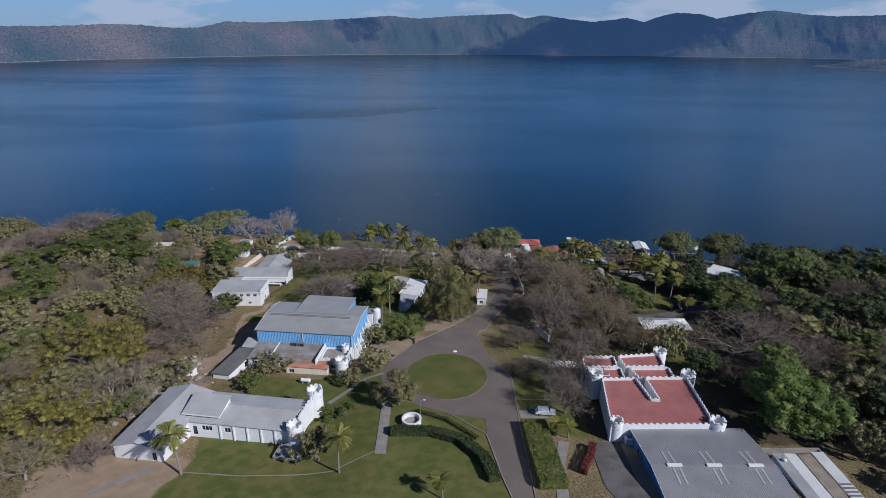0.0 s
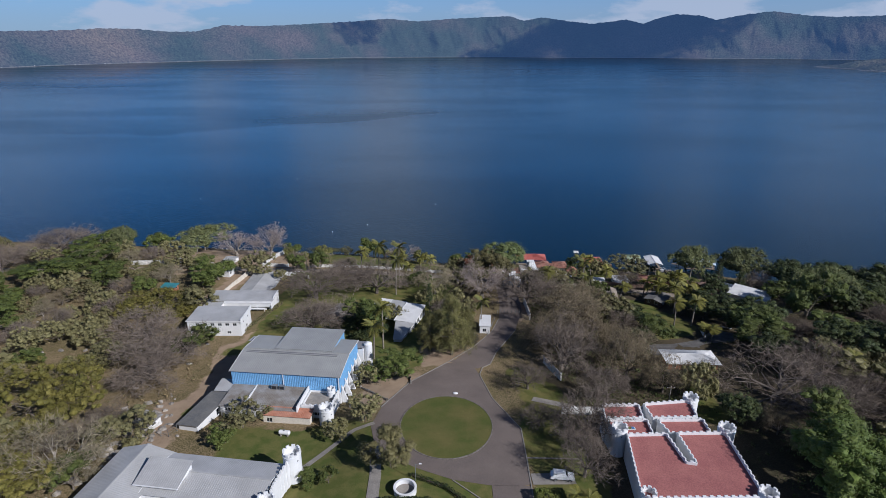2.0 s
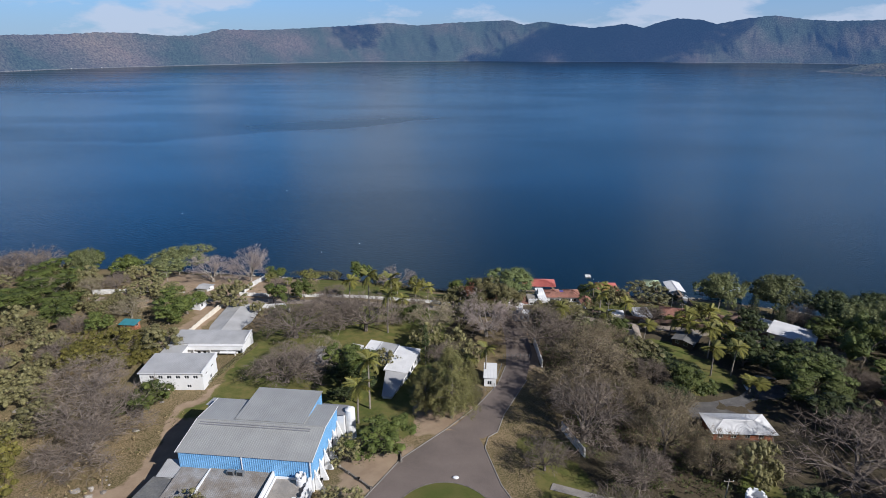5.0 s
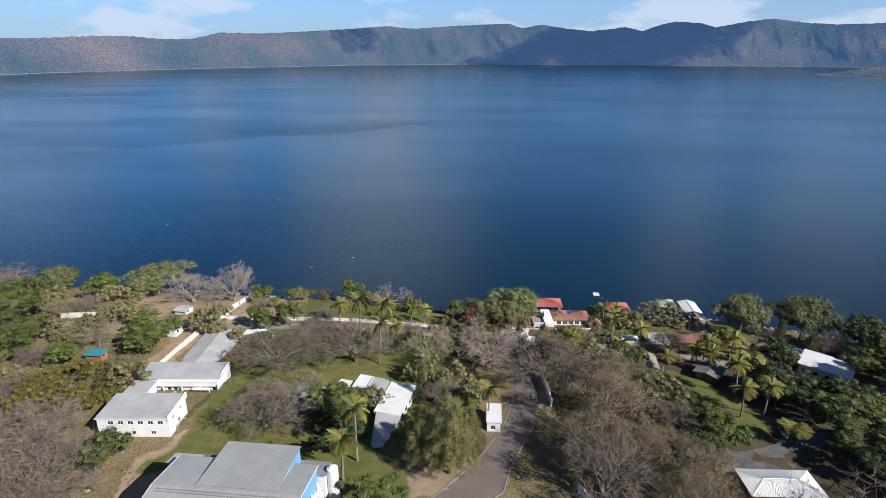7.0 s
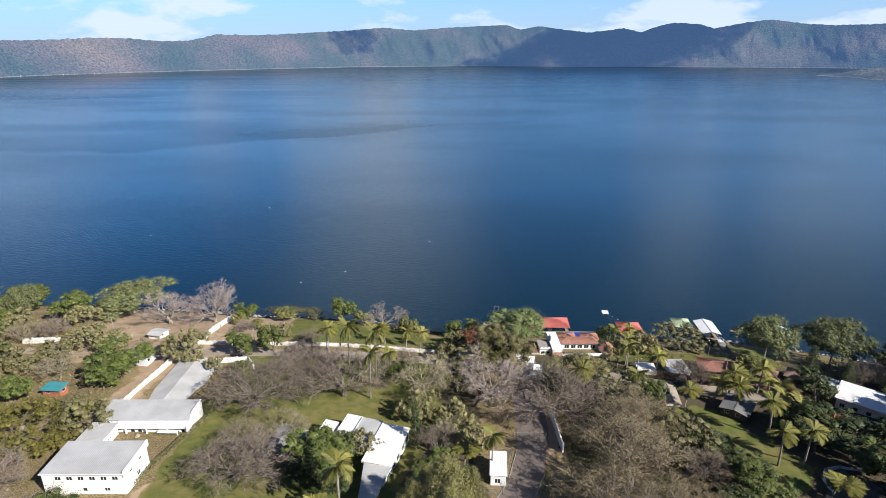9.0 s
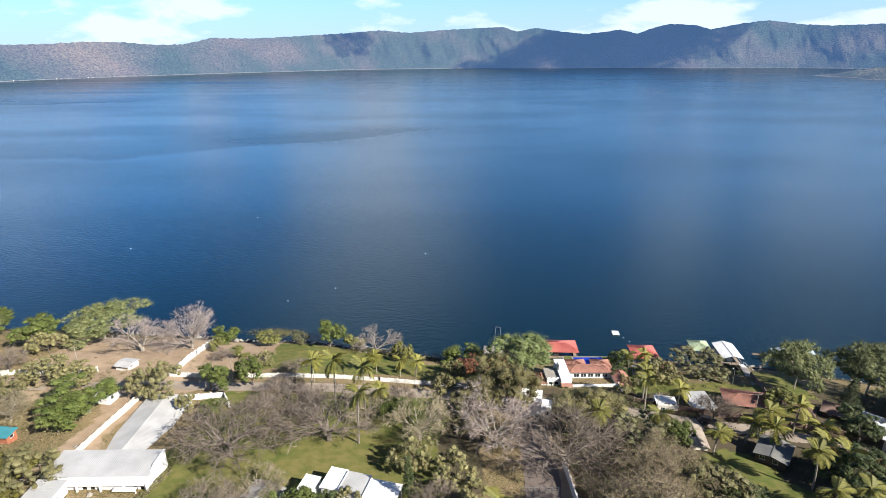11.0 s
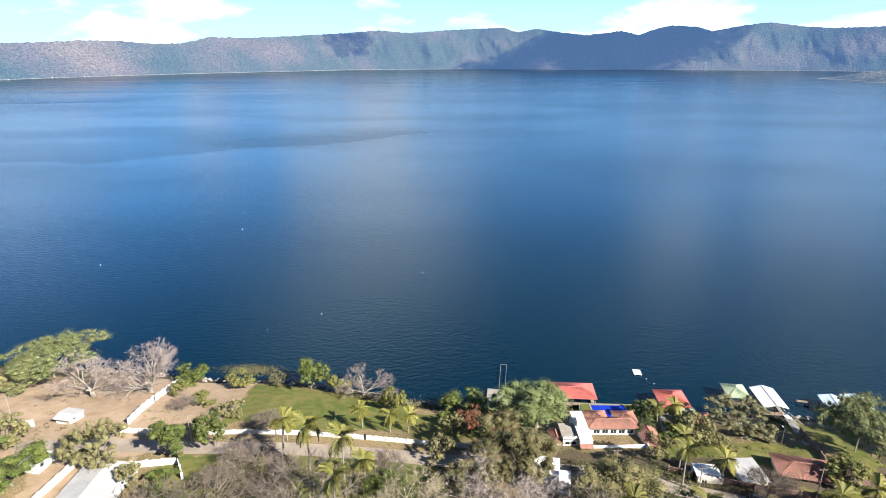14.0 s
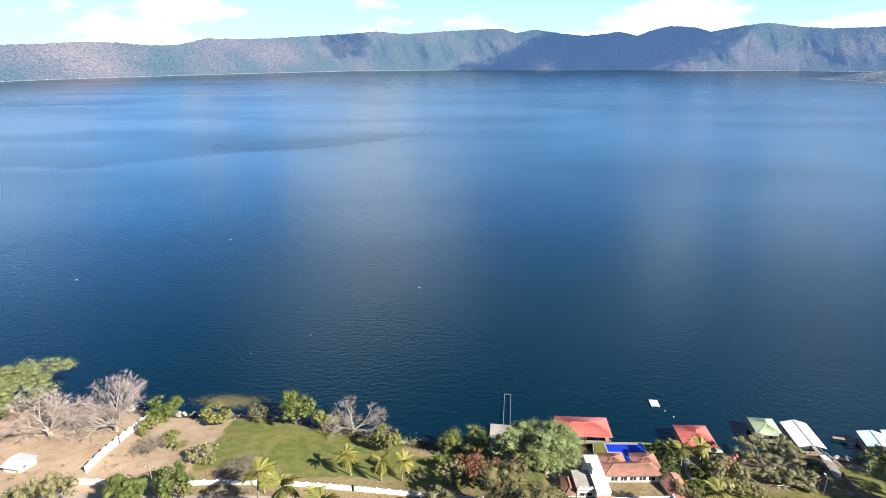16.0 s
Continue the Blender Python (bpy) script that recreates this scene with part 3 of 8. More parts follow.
def along(line, width):
    """Left and right edge of a path of even width along a centre line."""
    ps = [Vector(p) for p in line]
    out = ([], [])
    for i, p in enumerate(ps):
        d = (ps[min(i + 1, len(ps) - 1)] - ps[max(i - 1, 0)]).normalized()
        s = Vector((-d.y, d.x)) * width / 2
        out[0].append(tuple(p + s)); out[1].append(tuple(p - s))
    return out


def wall_line(geo, line, height, t=0.25, base=-0.4, stepped=False):
    """A wall along a line on the ground, following it, its top level in each length when stepped."""
    for a, b in zip(line, line[1:]):
        L = math.dist(a, b)
        k = max(1, round(L / 3.0))
        for i in range(k):
            p = (a[0] + (b[0] - a[0]) * i / k, a[1] + (b[1] - a[1]) * i / k)
            q = (a[0] + (b[0] - a[0]) * (i + 1) / k, a[1] + (b[1] - a[1]) * (i + 1) / k)
            zp, zq = on_land(*p), on_land(*q)
            if stepped:
                zp = zq = max(zp, zq)
            d = Vector((q[0] - p[0], q[1] - p[1])).normalized()
            s = Vector((-d.y, d.x)) * t / 2
            poly = [(p[0] + s.x, p[1] + s.y), (p[0] - s.x, p[1] - s.y), (q[0] - s.x, q[1] - s.y), (q[0] + s.x, q[1] + s.y)]
            geo.prism(poly, [zp + base - 1, zp + base - 1, zq + base - 1, zq + base - 1], [zp + height, zp + height, zq + height, zq + height])
    return geo

# ---------------------------------------------------------------- ground, lake, far shore
def build_ground():
    xs = np.unique(np.r_[np.linspace(-900, -220, 35), np.arange(-220, 232, 1.8), np.linspace(232, 900, 35)])
    ys = np.unique(np.r_[np.linspace(-700, 40, 30), np.arange(40, 312, 1.8), np.linspace(312, 420, 12)])
    X, Y = np.meshgrid(xs, ys)
    Z = land(X, Y)
    rough = np.array([[noise.fractal((x * 0.09, y * 0.09, 3.1), 0.8, 2.0, 4) for x in xs] for y in ys])
    calm = step(70, 90, np.abs(X + 5)) * 0.55 + 0.05
    Z = Z + rough * calm * step(0.2, 2.5, Z)
    verts = np.c_[X.ravel(), Y.ravel(), Z.ravel()]
    w = len(xs)
    i = (np.arange(len(ys) - 1)[:, None] * w + np.arange(w - 1)[None]).ravel()
    faces = np.c_[i, i + 1, i + w + 1, i + w]
    me = bpy.data.meshes.new("ground")
    me.from_pydata(verts.tolist(), [], faces.tolist())
    me.polygons.foreach_set("use_smooth", [True] * len(me.polygons))
    # wandering edges
    WX = np.array([[noise.fractal((x * 0.07, y * 0.07, 7.7), 0.8, 2.0, 3) for x in xs] for y in ys]) * 4.5
    WY = np.array([[noise.fractal((x * 0.07, y * 0.07, 17.3), 0.8, 2.0, 3) for x in xs] for y in ys]) * 4.5
    lawn = np.zeros_like(X)
    for b in ((-50, 14, 64, 128), (19, 34, 98, 156), (-44, 4, 200, 247), (-63, -28, 166, 247), (-30, -4, 158, 200), (-57, -6, 262, 291), (-8, 32, 256, 277),
              (68, 84, 182, 218), (76, 100, 244, 256), (60, 80, 248, 270), (-62, -55, 128, 141), (62, 70, 128, 150), (46, 64, 262, 278), (104, 116, 245, 268), (86, 104, 222, 236)):
        lawn = np.maximum(lawn, box_mask(X + WX, Y + WY, *b))
    dirt = np.zeros_like(X)
    for b in ((-66, -54, 136, 182), (-130, -57, 262, 296), (-76, -50, 62, 90), (-22, -6, 137, 156), (-130, -70, 244, 262), (-70, -62, 112, 140), (-5, 12, 158, 196), (34, 60, 70, 96), (-92, -82, 212, 250), (24, 44, 196, 246)):
        dirt = np.maximum(dirt, box_mask(X + WX, Y + WY, *b))
    # ground under the trees, coloured darker in place of their shade
    shade_litter = np.zeros_like(X)
    for b in ((33, 230, 97, 128), (31, 230, 128, 250), (-8, 12, 172, 246), (-30, -12, 150, 200)):
        shade_litter = np.maximum(shade_litter, box_mask(X + WX, Y + WY, *b))
    wet = step(-3.0, -1.0, Z) * (1 - step(0.7, 1.6, Z))
    for nm, val in (("lawn", lawn), ("dirt", dirt), ("wet", wet), ("shade_litter", shade_litter)):
        at = me.attributes.new(nm, "FLOAT", "POINT")
        at.data.foreach_set("value", (val * 0.95).ravel().astype(np.float32))
    me.materials.append(ground_material())
    return tagged(new("ground", me), "sloping dry ground with mown lawns and bare earth", "ground", kind="structure")


build_ground()

# the lake is one sheet; finer rows close by
lake = Geo()
lake.add([(-5200, 150, 0), (5200, 150, 0), (5200, 5200, 0), (-5200, 5200, 0)], [(0, 1, 2, 3)])
single("water", lake, water_material(), "calm deep blue crater lake water", "lake", "structure")

FAR_X = (-2600, -2250, -1990, -1890, -1840, -1640, -1330, -610, 300, 880, 1475, 1860, 2470, 3200, 3700)
FAR_Y = (600, 1700, 2250, 2553, 2774, 3163, 3564, 4334, 4611, 4445, 4453, 4263, 4150, 3500, 1500)
# bearing (across / ahead) and rise (up / ahead) of the crater rim
RIM_B = (-3.0, -0.744, -0.687, -0.621, -0.564, -0.508, -0.462, -0.415, -0.366, -0.301, -0.235, -0.160, -0.095, -0.048, 0.007, 0.063, 0.105, 0.128, 0.156, 0.193, 0.240, 0.295, 0.324, 0.355, 0.377, 0.415, 0.443, 0.488, 0.533, 0.590, 0.637, 0.717, 3.0)
RIM_Z = (0.02, 0.0168, 0.0172, 0.0185, 0.0215, 0.0201, 0.0160, 0.0163, 0.0262, 0.0249, 0.0279, 0.0318, 0.0365, 0.0325, 0.0363, 0.0392, 0.0404, 0.0336, 0.0390, 0.0340, 0.0292, 0.0355, 0.0297, 0.0402, 0.0438, 0.0423, 0.0356, 0.0436, 0.0490, 0.0425, 0.0403, 0.0425, 0.045)


def build_hills():
    far = np.array(list(zip(FAR_X, FAR_Y)), float)
    d = np.r_[0, np.cumsum(np.hypot(*np.diff(far, axis=0).T))]
    cols, rows = 1200, 30
    t = np.linspace(0, d[-1], cols)
    px, py = np.interp(t, d, far[:, 0]), np.interp(t, d, far[:, 1])
    vs = []
    for i in range(cols):
        b = px[i] / max(py[i], 1)
        rise = np.interp(b, RIM_B, RIM_Z)
        for j in range(rows):
            f = j / (rows - 1)
            gully = noise.fractal((t[i] * 0.0045 + 0.5 * f, f * 0.9, 0.0), 0.9, 2.0, 4)
            g = 1 + 0.055 * f + 0.012 * gully * math.sin(math.pi * f)
            x, y = px[i] * g, py[i] * g
            top = 105 + rise * py[i] * 1.055
            prof = 0.25 * f + 0.75 * f ** 1.15
            bumpy = noise.fractal((x * 0.008, y * 0.008, f * 2.0), 0.9, 2.0, 5)
            z = top * prof + bumpy * 6 * math.sin(math.pi * f) * (f > 0)
            z += noise.noise((t[i] * 0.055, f * 9, 1.7)) * 4.5 * f
            vs.append((x, y, z if j else -2.0))
    fs = [(i * rows + j, (i + 1) * rows + j, (i + 1) * rows + j + 1, i * rows + j + 1) for i in range(cols - 1) for j in range(rows - 1)]
    me = bpy.data.meshes.new("far_hills")
    me.from_pydata(vs, [], fs)
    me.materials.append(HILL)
    me.polygons.foreach_set("use_smooth", [True] * len(me.polygons))
    tagged(new("backdrop_hills", me), "distant forested crater rim beyond the lake", "hills", kind="structure")
    # low wooded headland
    g = Geo()
    n = 46
    for i in range(n):
        for j in range(n):
            u, v = i / (n - 1), j / (n - 1)
            x, y = 1725 + 1100 * u, 2215 + 620 * v
            e = min(1, u / 0.25) ** 0.7 * math.sin(math.pi * min(1, v * 0.95 + 0.05)) ** 0.5
            z = -3 + 74 * e * (0.75 + 0.35 * noise.fractal((x * 0.02, y * 0.02, 0), 0.8, 2, 4))
            g.v.append((x + 60 * noise.noise((v * 4, 0.5, 0)), y, z))
    g.f = [(i * n + j, (i + 1) * n + j, (i + 1) * n + j + 1, i * n + j + 1) for i in range(n - 1) for j in range(n - 1)]
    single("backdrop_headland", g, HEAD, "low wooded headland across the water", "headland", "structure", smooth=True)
    # little houses strung along the far shore
    rg = random.Random(5)
    g = Geo()
    for i in range(90):
        s = rg.uniform(0.12, 0.72) * d[-1]
        x, y = np.interp(s, d, far[:, 0]) * 1.003, np.interp(s, d, far[:, 1]) * 1.003
        a, b, h = rg.uniform(2, 4.5), rg.uniform(2, 4), rg.uniform(0, 1.2)
        g.box(x - a, x + a, y - b, y + b, -1, 3 + h)
    tagged(single("far_shore_house", g, M["whiteold"], "tiny pale houses along the distant shoreline", "house", "stuff"), "", "")


# both forest materials carry painted haze: a little blue glow of their own
HILL = hill_material("distant_dry_forest_hazed", (0.034, 0.045, 0.033), (0.078, 0.064, 0.052))
HEAD = hill_material("wooded_headland_hazed", (0.048, 0.054, 0.034), (0.115, 0.098, 0.066), 0.10)
build_hills()


def cloud(seed, x, y, z, wx, wy, wz, n):
    """A fair-weather cumulus: a flat base of heaped lumps."""
    rg, g = random.Random(seed), Geo()
    for i in range(n):
        a, f = rg.uniform(0, 6.283), math.sqrt(rg.random())
        s = rg.uniform(0.16, 0.34) * (1.2 - 0.6 * f)
        g.blob(x + wx * f * math.cos(a), y + wy * f * math.sin(a), z + wz * rg.uniform(0, 0.5) * (1 - f), wx * s, wx * s * 0.8, wz * s * 1.6, 8, seed * 50 + i, 0.12)
    single("cloud", g, M["cloud"], "white fair-weather cumulus out of view, shading the far rim", "cloud", "structure", smooth=True)


# both hang above the view, added so their shadows fall on the rim
cloud(1, 2750, 3260, 1500, 820, 430, 260, 60)
cloud(4, 780, 3300, 1560, 340, 200, 160, 12)

# ---------------------------------------------------------------- roads, lawn island, paths
ISLAND = (2.2, 126.5, 10.6, 13.6)
OUTER = [(-4, 110), (3.5, 106.3), (11, 104.6), (18.6, 104.5), (19.1, 113), (19.1, 124.5), (13.8, 139.2), (11.3, 152.8), (11.0, 156.5), (3.0, 161), (-7.3, 148.3), (-13.6, 134.6), (-15.2, 126), (-13, 116.5)]


def ray_to(poly, cx, cy, a):
    best = None
    for (x0, y0), (x1, y1) in zip(poly, poly[1:] + poly[:1]):
        dx, dy, ex, ey = math.cos(a), math.sin(a), x1 - x0, y1 - y0
        den = dx * ey - dy * ex
        if abs(den) > 1e-9:
            t = ((x0 - cx) * ey - (y0 - cy) * ex) / den
            u = ((x0 - cx) * dy - (y0 - cy) * dx) / den
            if t > 0 and -1e-6 <= u <= 1 + 1e-6 and (best is None or t < best):
                best = t
    return best


road = Geo()
cx, cy, ax_, ay_ = ISLAND
inner, outer = [], []
for k in range(97):
    a = 2 * math.pi * k / 96
    ex, ey = math.cos(a), math.sin(a)
    r = 1 / math.sqrt((ex / ax_) ** 2 + (ey / ay_) ** 2)
    inner.append((cx + r * ex, cy + r * ey))
    q = max(ray_to(OUTER, cx, cy, a), r + 1.0)
    outer.append((cx + q * ex, cy + q * ey))
drape(road, inner, outer, 5, 0.9)
drape(road, [(14.6, 50), (14.2, 78), (13.0, 84), (10.9, 98.5), (11, 104.7)], [(18.0, 50), (18.0, 78.3), (18.2, 90), (18.4, 101.9), (18.6, 104.6)], 4)
drape(road, [(3.0, 161), (5.2, 163), (10.8, 172), (17.4, 184.5), (20.8, 196), (22.5, 212), (23.5, 246)], [(11.0, 156.5), (14.7, 159.5), (17.2, 168), (25.6, 187), (30, 205), (30.5, 214), (31, 246)], 5)
single("road", road, M["road"], "worn grey brown paved drive round a lawn island", "road", "structure")
isl = Geo()
drape(isl, [(cx + 0.02 * math.cos(k), cy + 0.02 * math.sin(k)) for k in np.linspace(0, 2 * math.pi, 97)], inner, 9, 0.9, 0.13)
single("lawn_island", isl, M["lawnisland"], "oval mown grass island in the drive", "lawn", "structure")


def kerb(line, w=0.22, h=0.16, material="concrete", label="low pale concrete kerb along the drive"):
    g = Geo()
    e = along(line, w)
    drape(g, e[0], e[1], 1, 1.2, h)
    for side, flip in ((e[0], 0), (e[1], 1)):
        for a, b in zip(side, side[1:]):
            k = max(1, int(math.dist(a, b) / 1.2))
            for i in range(k):
                p = [a[j] + (b[j] - a[j]) * i / k for j in (0, 1)]
                q = [a[j] + (b[j] - a[j]) * (i + 1) / k for j in (0, 1)]
                zp, zq = on_land(*p), on_land(*q)
                g.add([(*p, zp - 0.2), (*q, zq - 0.2), (*q, zq + h), (*p, zp + h)], [(0, 1, 2, 3)])
    return single("kerb", g, M[material], label, "kerb", "structure")


kerb([(18.2, 60), (18.5, 101.9), (18.9, 113), (19.2, 124.5), (13.9, 139.2), (11.4, 152.8), (12.5, 157.2), (14.9, 159.5), (17.4, 168), (25.8, 187)])
kerb([(3.4, 106.2), (10.8, 98.5), (12.9, 84), (14.1, 78), (14.5, 60)])
kerb([(-13.8, 134.6), (-7.4, 148.4), (2.9, 161.1), (10.7, 172), (17.3, 184.5), (20.6, 196)])
kerb(inner, 0.25, 0.17, "stone", "narrow stone edging round the lawn island")


def pavement(line, width, label="narrow pale concrete footpath over the lawn", material="concrete"):
    g = Geo()
    e = along(line, width)
    drape(g, e[0], e[1], 2, 1.2, 0.10)
    return single("footpath", g, M[material], label, "footpath", "structure")


pavement([(-11.3, 91), (-11.9, 108), (-13.2, 118)], 2.3)
pavement([(-28.5, 110), (-22.5, 119), (-19, 124.5), (-14.5, 127)], 1.3)
pavement([(19, 106.6), (27.4, 106.8)], 3.4, "short concrete parking bay beside the drive")
pavement([(-56, 88), (-60, 84), (-64, 80)], 1.6, "short pale path leading to a side door")
pavement([(-50, 86.5), (-38, 85.5), (-20, 86.3), (-12.4, 92)], 0.35, "thin concrete edging strip across the lawn")
pavement([(24, 139), (34, 134.5), (44, 133)], 2.4, "grey side lane crossing behind the lawn")
pavement([(19, 113.5), (30, 113.2)], 0.5, "low stone edging between lawn strips", "stone")
pavement([(23, 76), (24.5, 88), (27, 96)], 2.2, "concrete service path beside a hedge")
pavement([(37.5, 74), (35.0, 82), (35.5, 96)], 6.5, "broad dark concrete yard toned for the hall's shade", "yard")
pavement([(-215, 243), (-160, 248), (-110, 250), (-81, 251.5), (-58, 250), (-33, 250.5), (-12, 249), (8, 246.5), (30, 243), (49, 241), (56, 236.5), (73, 229.5), (86, 226.5), (96, 222), (110, 214), (135, 203)], 5.5, "narrow dusty pale lane between garden walls", "lane")
pavement([(70.5, 274.5), (66.5, 264), (66, 256)], 1.4, "concrete garden path to the water")
pavement([(108, 274), (104.4, 264), (101.7, 255), (99, 247)], 2.2, "sloping concrete boat ramp")
pavement([(64, 170), (74, 170.5), (84, 174), (92, 181), (97, 187)], 8.5, "grey paved yard among the trees", "yard")

# ---------------------------------------------------------------- trees
def limbs(seed, height, radius, fork, levels, split, lean=0.5, flat=0.0, droop=0.0, stout=1.0):
    """Branches of a tree as (start, end, radius at start, radius at end, level)."""
    rg = random.Random(seed)
    out, tips = [], []

    def grow(p, d, length, r, lv):
        k = 3 if lv < 2 else 2
        for i in range(k):
            d2 = (d + Vector((rg.uniform(-1, 1), rg.uniform(-1, 1), rg.uniform(-0.7, 0.7) - droop)) * 0.22).normalized()
            q = p + d2 * length / k
            r2 = r * (0.86 if lv else 0.9)
            out.append((p, q, r, r2, lv))
            p, d, r = q, d2, r2
            if lv >= 1 and i < k - 1 and lv < levels:
                side(p, d, length, r, lv, 1)
        if lv >= levels:
            tips.append(p)
            return
        side(p, d, length, r, lv, split)

    def side(p, d, length, r, lv, count):
        a0 = rg.uniform(0, 6.28)
        for j in range(count):
            s = d.orthogonal().normalized()
            t = d.cross(s)
            a = a0 + 6.283 * j / max(count, 1) + rg.uniform(-0.5, 0.5)
            w = lean * rg.uniform(0.65, 1.25)
            e = d * math.cos(w) + (s * math.cos(a) + t * math.sin(a)) * math.sin(w)
            e.z = e.z * (1 - flat * 0.55) + 0.06
            grow(p, e.normalized(), length * rg.uniform(0.58, 0.80), r * rg.uniform(0.58, 0.74), lv + 1)

    trunk_r = height * 0.028 * stout
    p = Vector((0, 0, -0.3))
    q = Vector((rg.uniform(-0.3, 0.3), rg.uniform(-0.3, 0.3), fork))
    out.append((p, q, trunk_r * 1.25, trunk_r, 0))
    n = 5 + rg.randint(0, 2)
    for j in range(n):
        a = 6.283 * j / n + rg.uniform(-0.4, 0.4)
        w = rg.uniform(0.35, 1.05) * (1 + flat * 0.25)
        e = Vector((math.cos(a) * math.sin(w), math.sin(a) * math.sin(w), math.cos(w)))
        grow(q, e, radius * rg.uniform(0.42, 0.60), trunk_r * 0.55, 1)
    # bring the whole to the wanted size
    pts = [b for _, b, _, _, _ in out]
    rr = np.percentile([math.hypot(p.x, p.y) for p in pts], 97)
    top = max(p.z for p in pts)
    sx, sz = radius / rr, (height - fork) / max(top - fork, 0.1)

    def fit_to(p):
        return Vector((p.x * sx, p.y * sx, p.z if p.z <= fork else fork + (p.z - fork) * sz))
    return [(fit_to(a), fit_to(b), r, s, lv) for a, b, r, s, lv in out], [fit_to(p) for p in tips]


def wood_geo(segs, thin=0.012, ribbon=9):
    """Limbs as tubes; from the level ribbon on as slim blades."""
    g = Geo()
    for a, b, r, s, lv in segs:
        if (b - a).length < 1e-4:
            continue
        r, s = max(r, thin), max(s, thin)
        if lv >= ribbon:
            w = (b - a).cross(Vector((a.y + 0.3, -a.x, 0.4))).normalized()
            g.add([a - w * r * 1.2, a + w * r * 1.2, b + (b - a) * 0.15], [(0, 1, 2)])
        else:
            g.tube(a, b, r, s, 6 if lv == 0 else (5 if lv == 1 else 3), False)
    return g


def quads(centres, normals, sizes, seed, aspect=0.6):
    """Many small leaves at once: arrays of vertices and faces."""
    rg = np.random.RandomState(seed)
    n = len(centres)
    nz = normals / np.maximum(np.linalg.norm(normals, axis=1, keepdims=True), 1e-6)
    h = rg.normal(size=(n, 3))
    u = np.cross(nz, h); u /= np.maximum(np.linalg.norm(u, axis=1, keepdims=True), 1e-6)
    v = np.cross(nz, u)
    a, b = u * sizes[:, None], v * sizes[:, None] * aspect * 1.5
    c = nz * sizes[:, None] * 0.2
    vs = np.stack([centres - a - b * 0.5, centres + a - b * 0.5 + c, centres + b + c], 1).reshape(-1, 3)
    fs = (np.arange(n)[:, None] * 3 + np.arange(3)[None])
    return vs, fs


def leaf_mesh(name, vs, fs, material):
    me = bpy.data.meshes.new(name)
    me.from_pydata(vs.tolist(), [], fs.tolist())
    me.materials.append(material)
    return me


def clumped(seed, points, clump_r, per, size, squash=0.8, outward=0.93):
    """Leaves on the outside of clumps round the given points."""
    rg = np.random.RandomState(seed)
    P = np.array([tuple(p) for p in points])
    r = clump_r * rg.uniform(0.6, 1.45, len(P))
    C = np.repeat(P, per, 0)
    R = np.repeat(r, per)
    d = rg.normal(size=(len(C), 3)); d /= np.linalg.norm(d, axis=1, keepdims=True)
    d[:, 2] = np.where(d[:, 2] < -0.35, -d[:, 2], d[:, 2])
    c = C + d * (R * rg.uniform(0.45, 1.15, len(C)))[:, None] * np.array([1, 1, squash])
    nrm = d * outward + rg.normal(size=d.shape) * (1 - outward) * 0.9 + np.array([0, 0, 0.25])
    return quads(c, nrm, size * rg.uniform(0.6, 1.3, len(C)), seed + 1)


ICO_T = (1 + 5 ** 0.5) / 2
ICO_V = np.array([(-1, ICO_T, 0), (1, ICO_T, 0), (-1, -ICO_T, 0), (1, -ICO_T, 0), (0, -1, ICO_T), (0, 1, ICO_T), (0, -1, -ICO_T), (0, 1, -ICO_T), (ICO_T, 0, -1), (ICO_T, 0, 1), (-ICO_T, 0, -1), (-ICO_T, 0, 1)]) / math.hypot(1, ICO_T)
ICO_F = np.array([f for f in itertools.combinations(range(12), 3) if all(np.linalg.norm(ICO_V[i] - ICO_V[j]) < 1.1 for i, j in itertools.combinations(f, 2))])


def cores(seed, points, radius, squash=0.8):
    """Ragged inner clumps that close the crown behind its outer leaves."""
    rg = np.random.RandomState(seed)
    P = np.array([tuple(p) for p in points])
    n = len(P)
    r = radius * rg.uniform(0.6, 1.15, n)
    v = ICO_V[None] * (r[:, None] * rg.uniform(0.65, 1.3, (n, 12)))[:, :, None] * np.array([1, 1, squash])
    vs = (v + P[:, None]).reshape(-1, 3)
    fs = (np.arange(n)[:, None, None] * 12 + ICO_F[None]).reshape(-1, 3)
    return vs, fs


def twigs(tips, seed, per, length, material, name="twig_crown"):
    """Fine bare twigs fanning out from branch tips."""
    rg = np.random.RandomState(seed)
    P = np.repeat(np.array([tuple(p) for p in tips]), per, 0)
    n = len(P)
    out = P * np.array([1, 1, 0.4]); out[:, 2] += 1.0
    out /= np.linalg.norm(out, axis=1, keepdims=True)
    d = out * 0.45 + rg.normal(size=(n, 3)) * 0.62
    d /= np.linalg.norm(d, axis=1, keepdims=True)
    L = length * rg.uniform(0.5, 1.3, n)
    w = np.cross(d, rg.normal(size=(n, 3))); w /= np.linalg.norm(w, axis=1, keepdims=True)
    w *= (0.025 * rg.uniform(0.7, 1.5, n))[:, None]
    e = P + d * L[:, None]
    vs = np.stack([P - w, P + w, e], 1).reshape(-1, 3)
    return leaf_mesh(name, vs, np.arange(n)[:, None] * 3 + np.arange(3)[None], material)


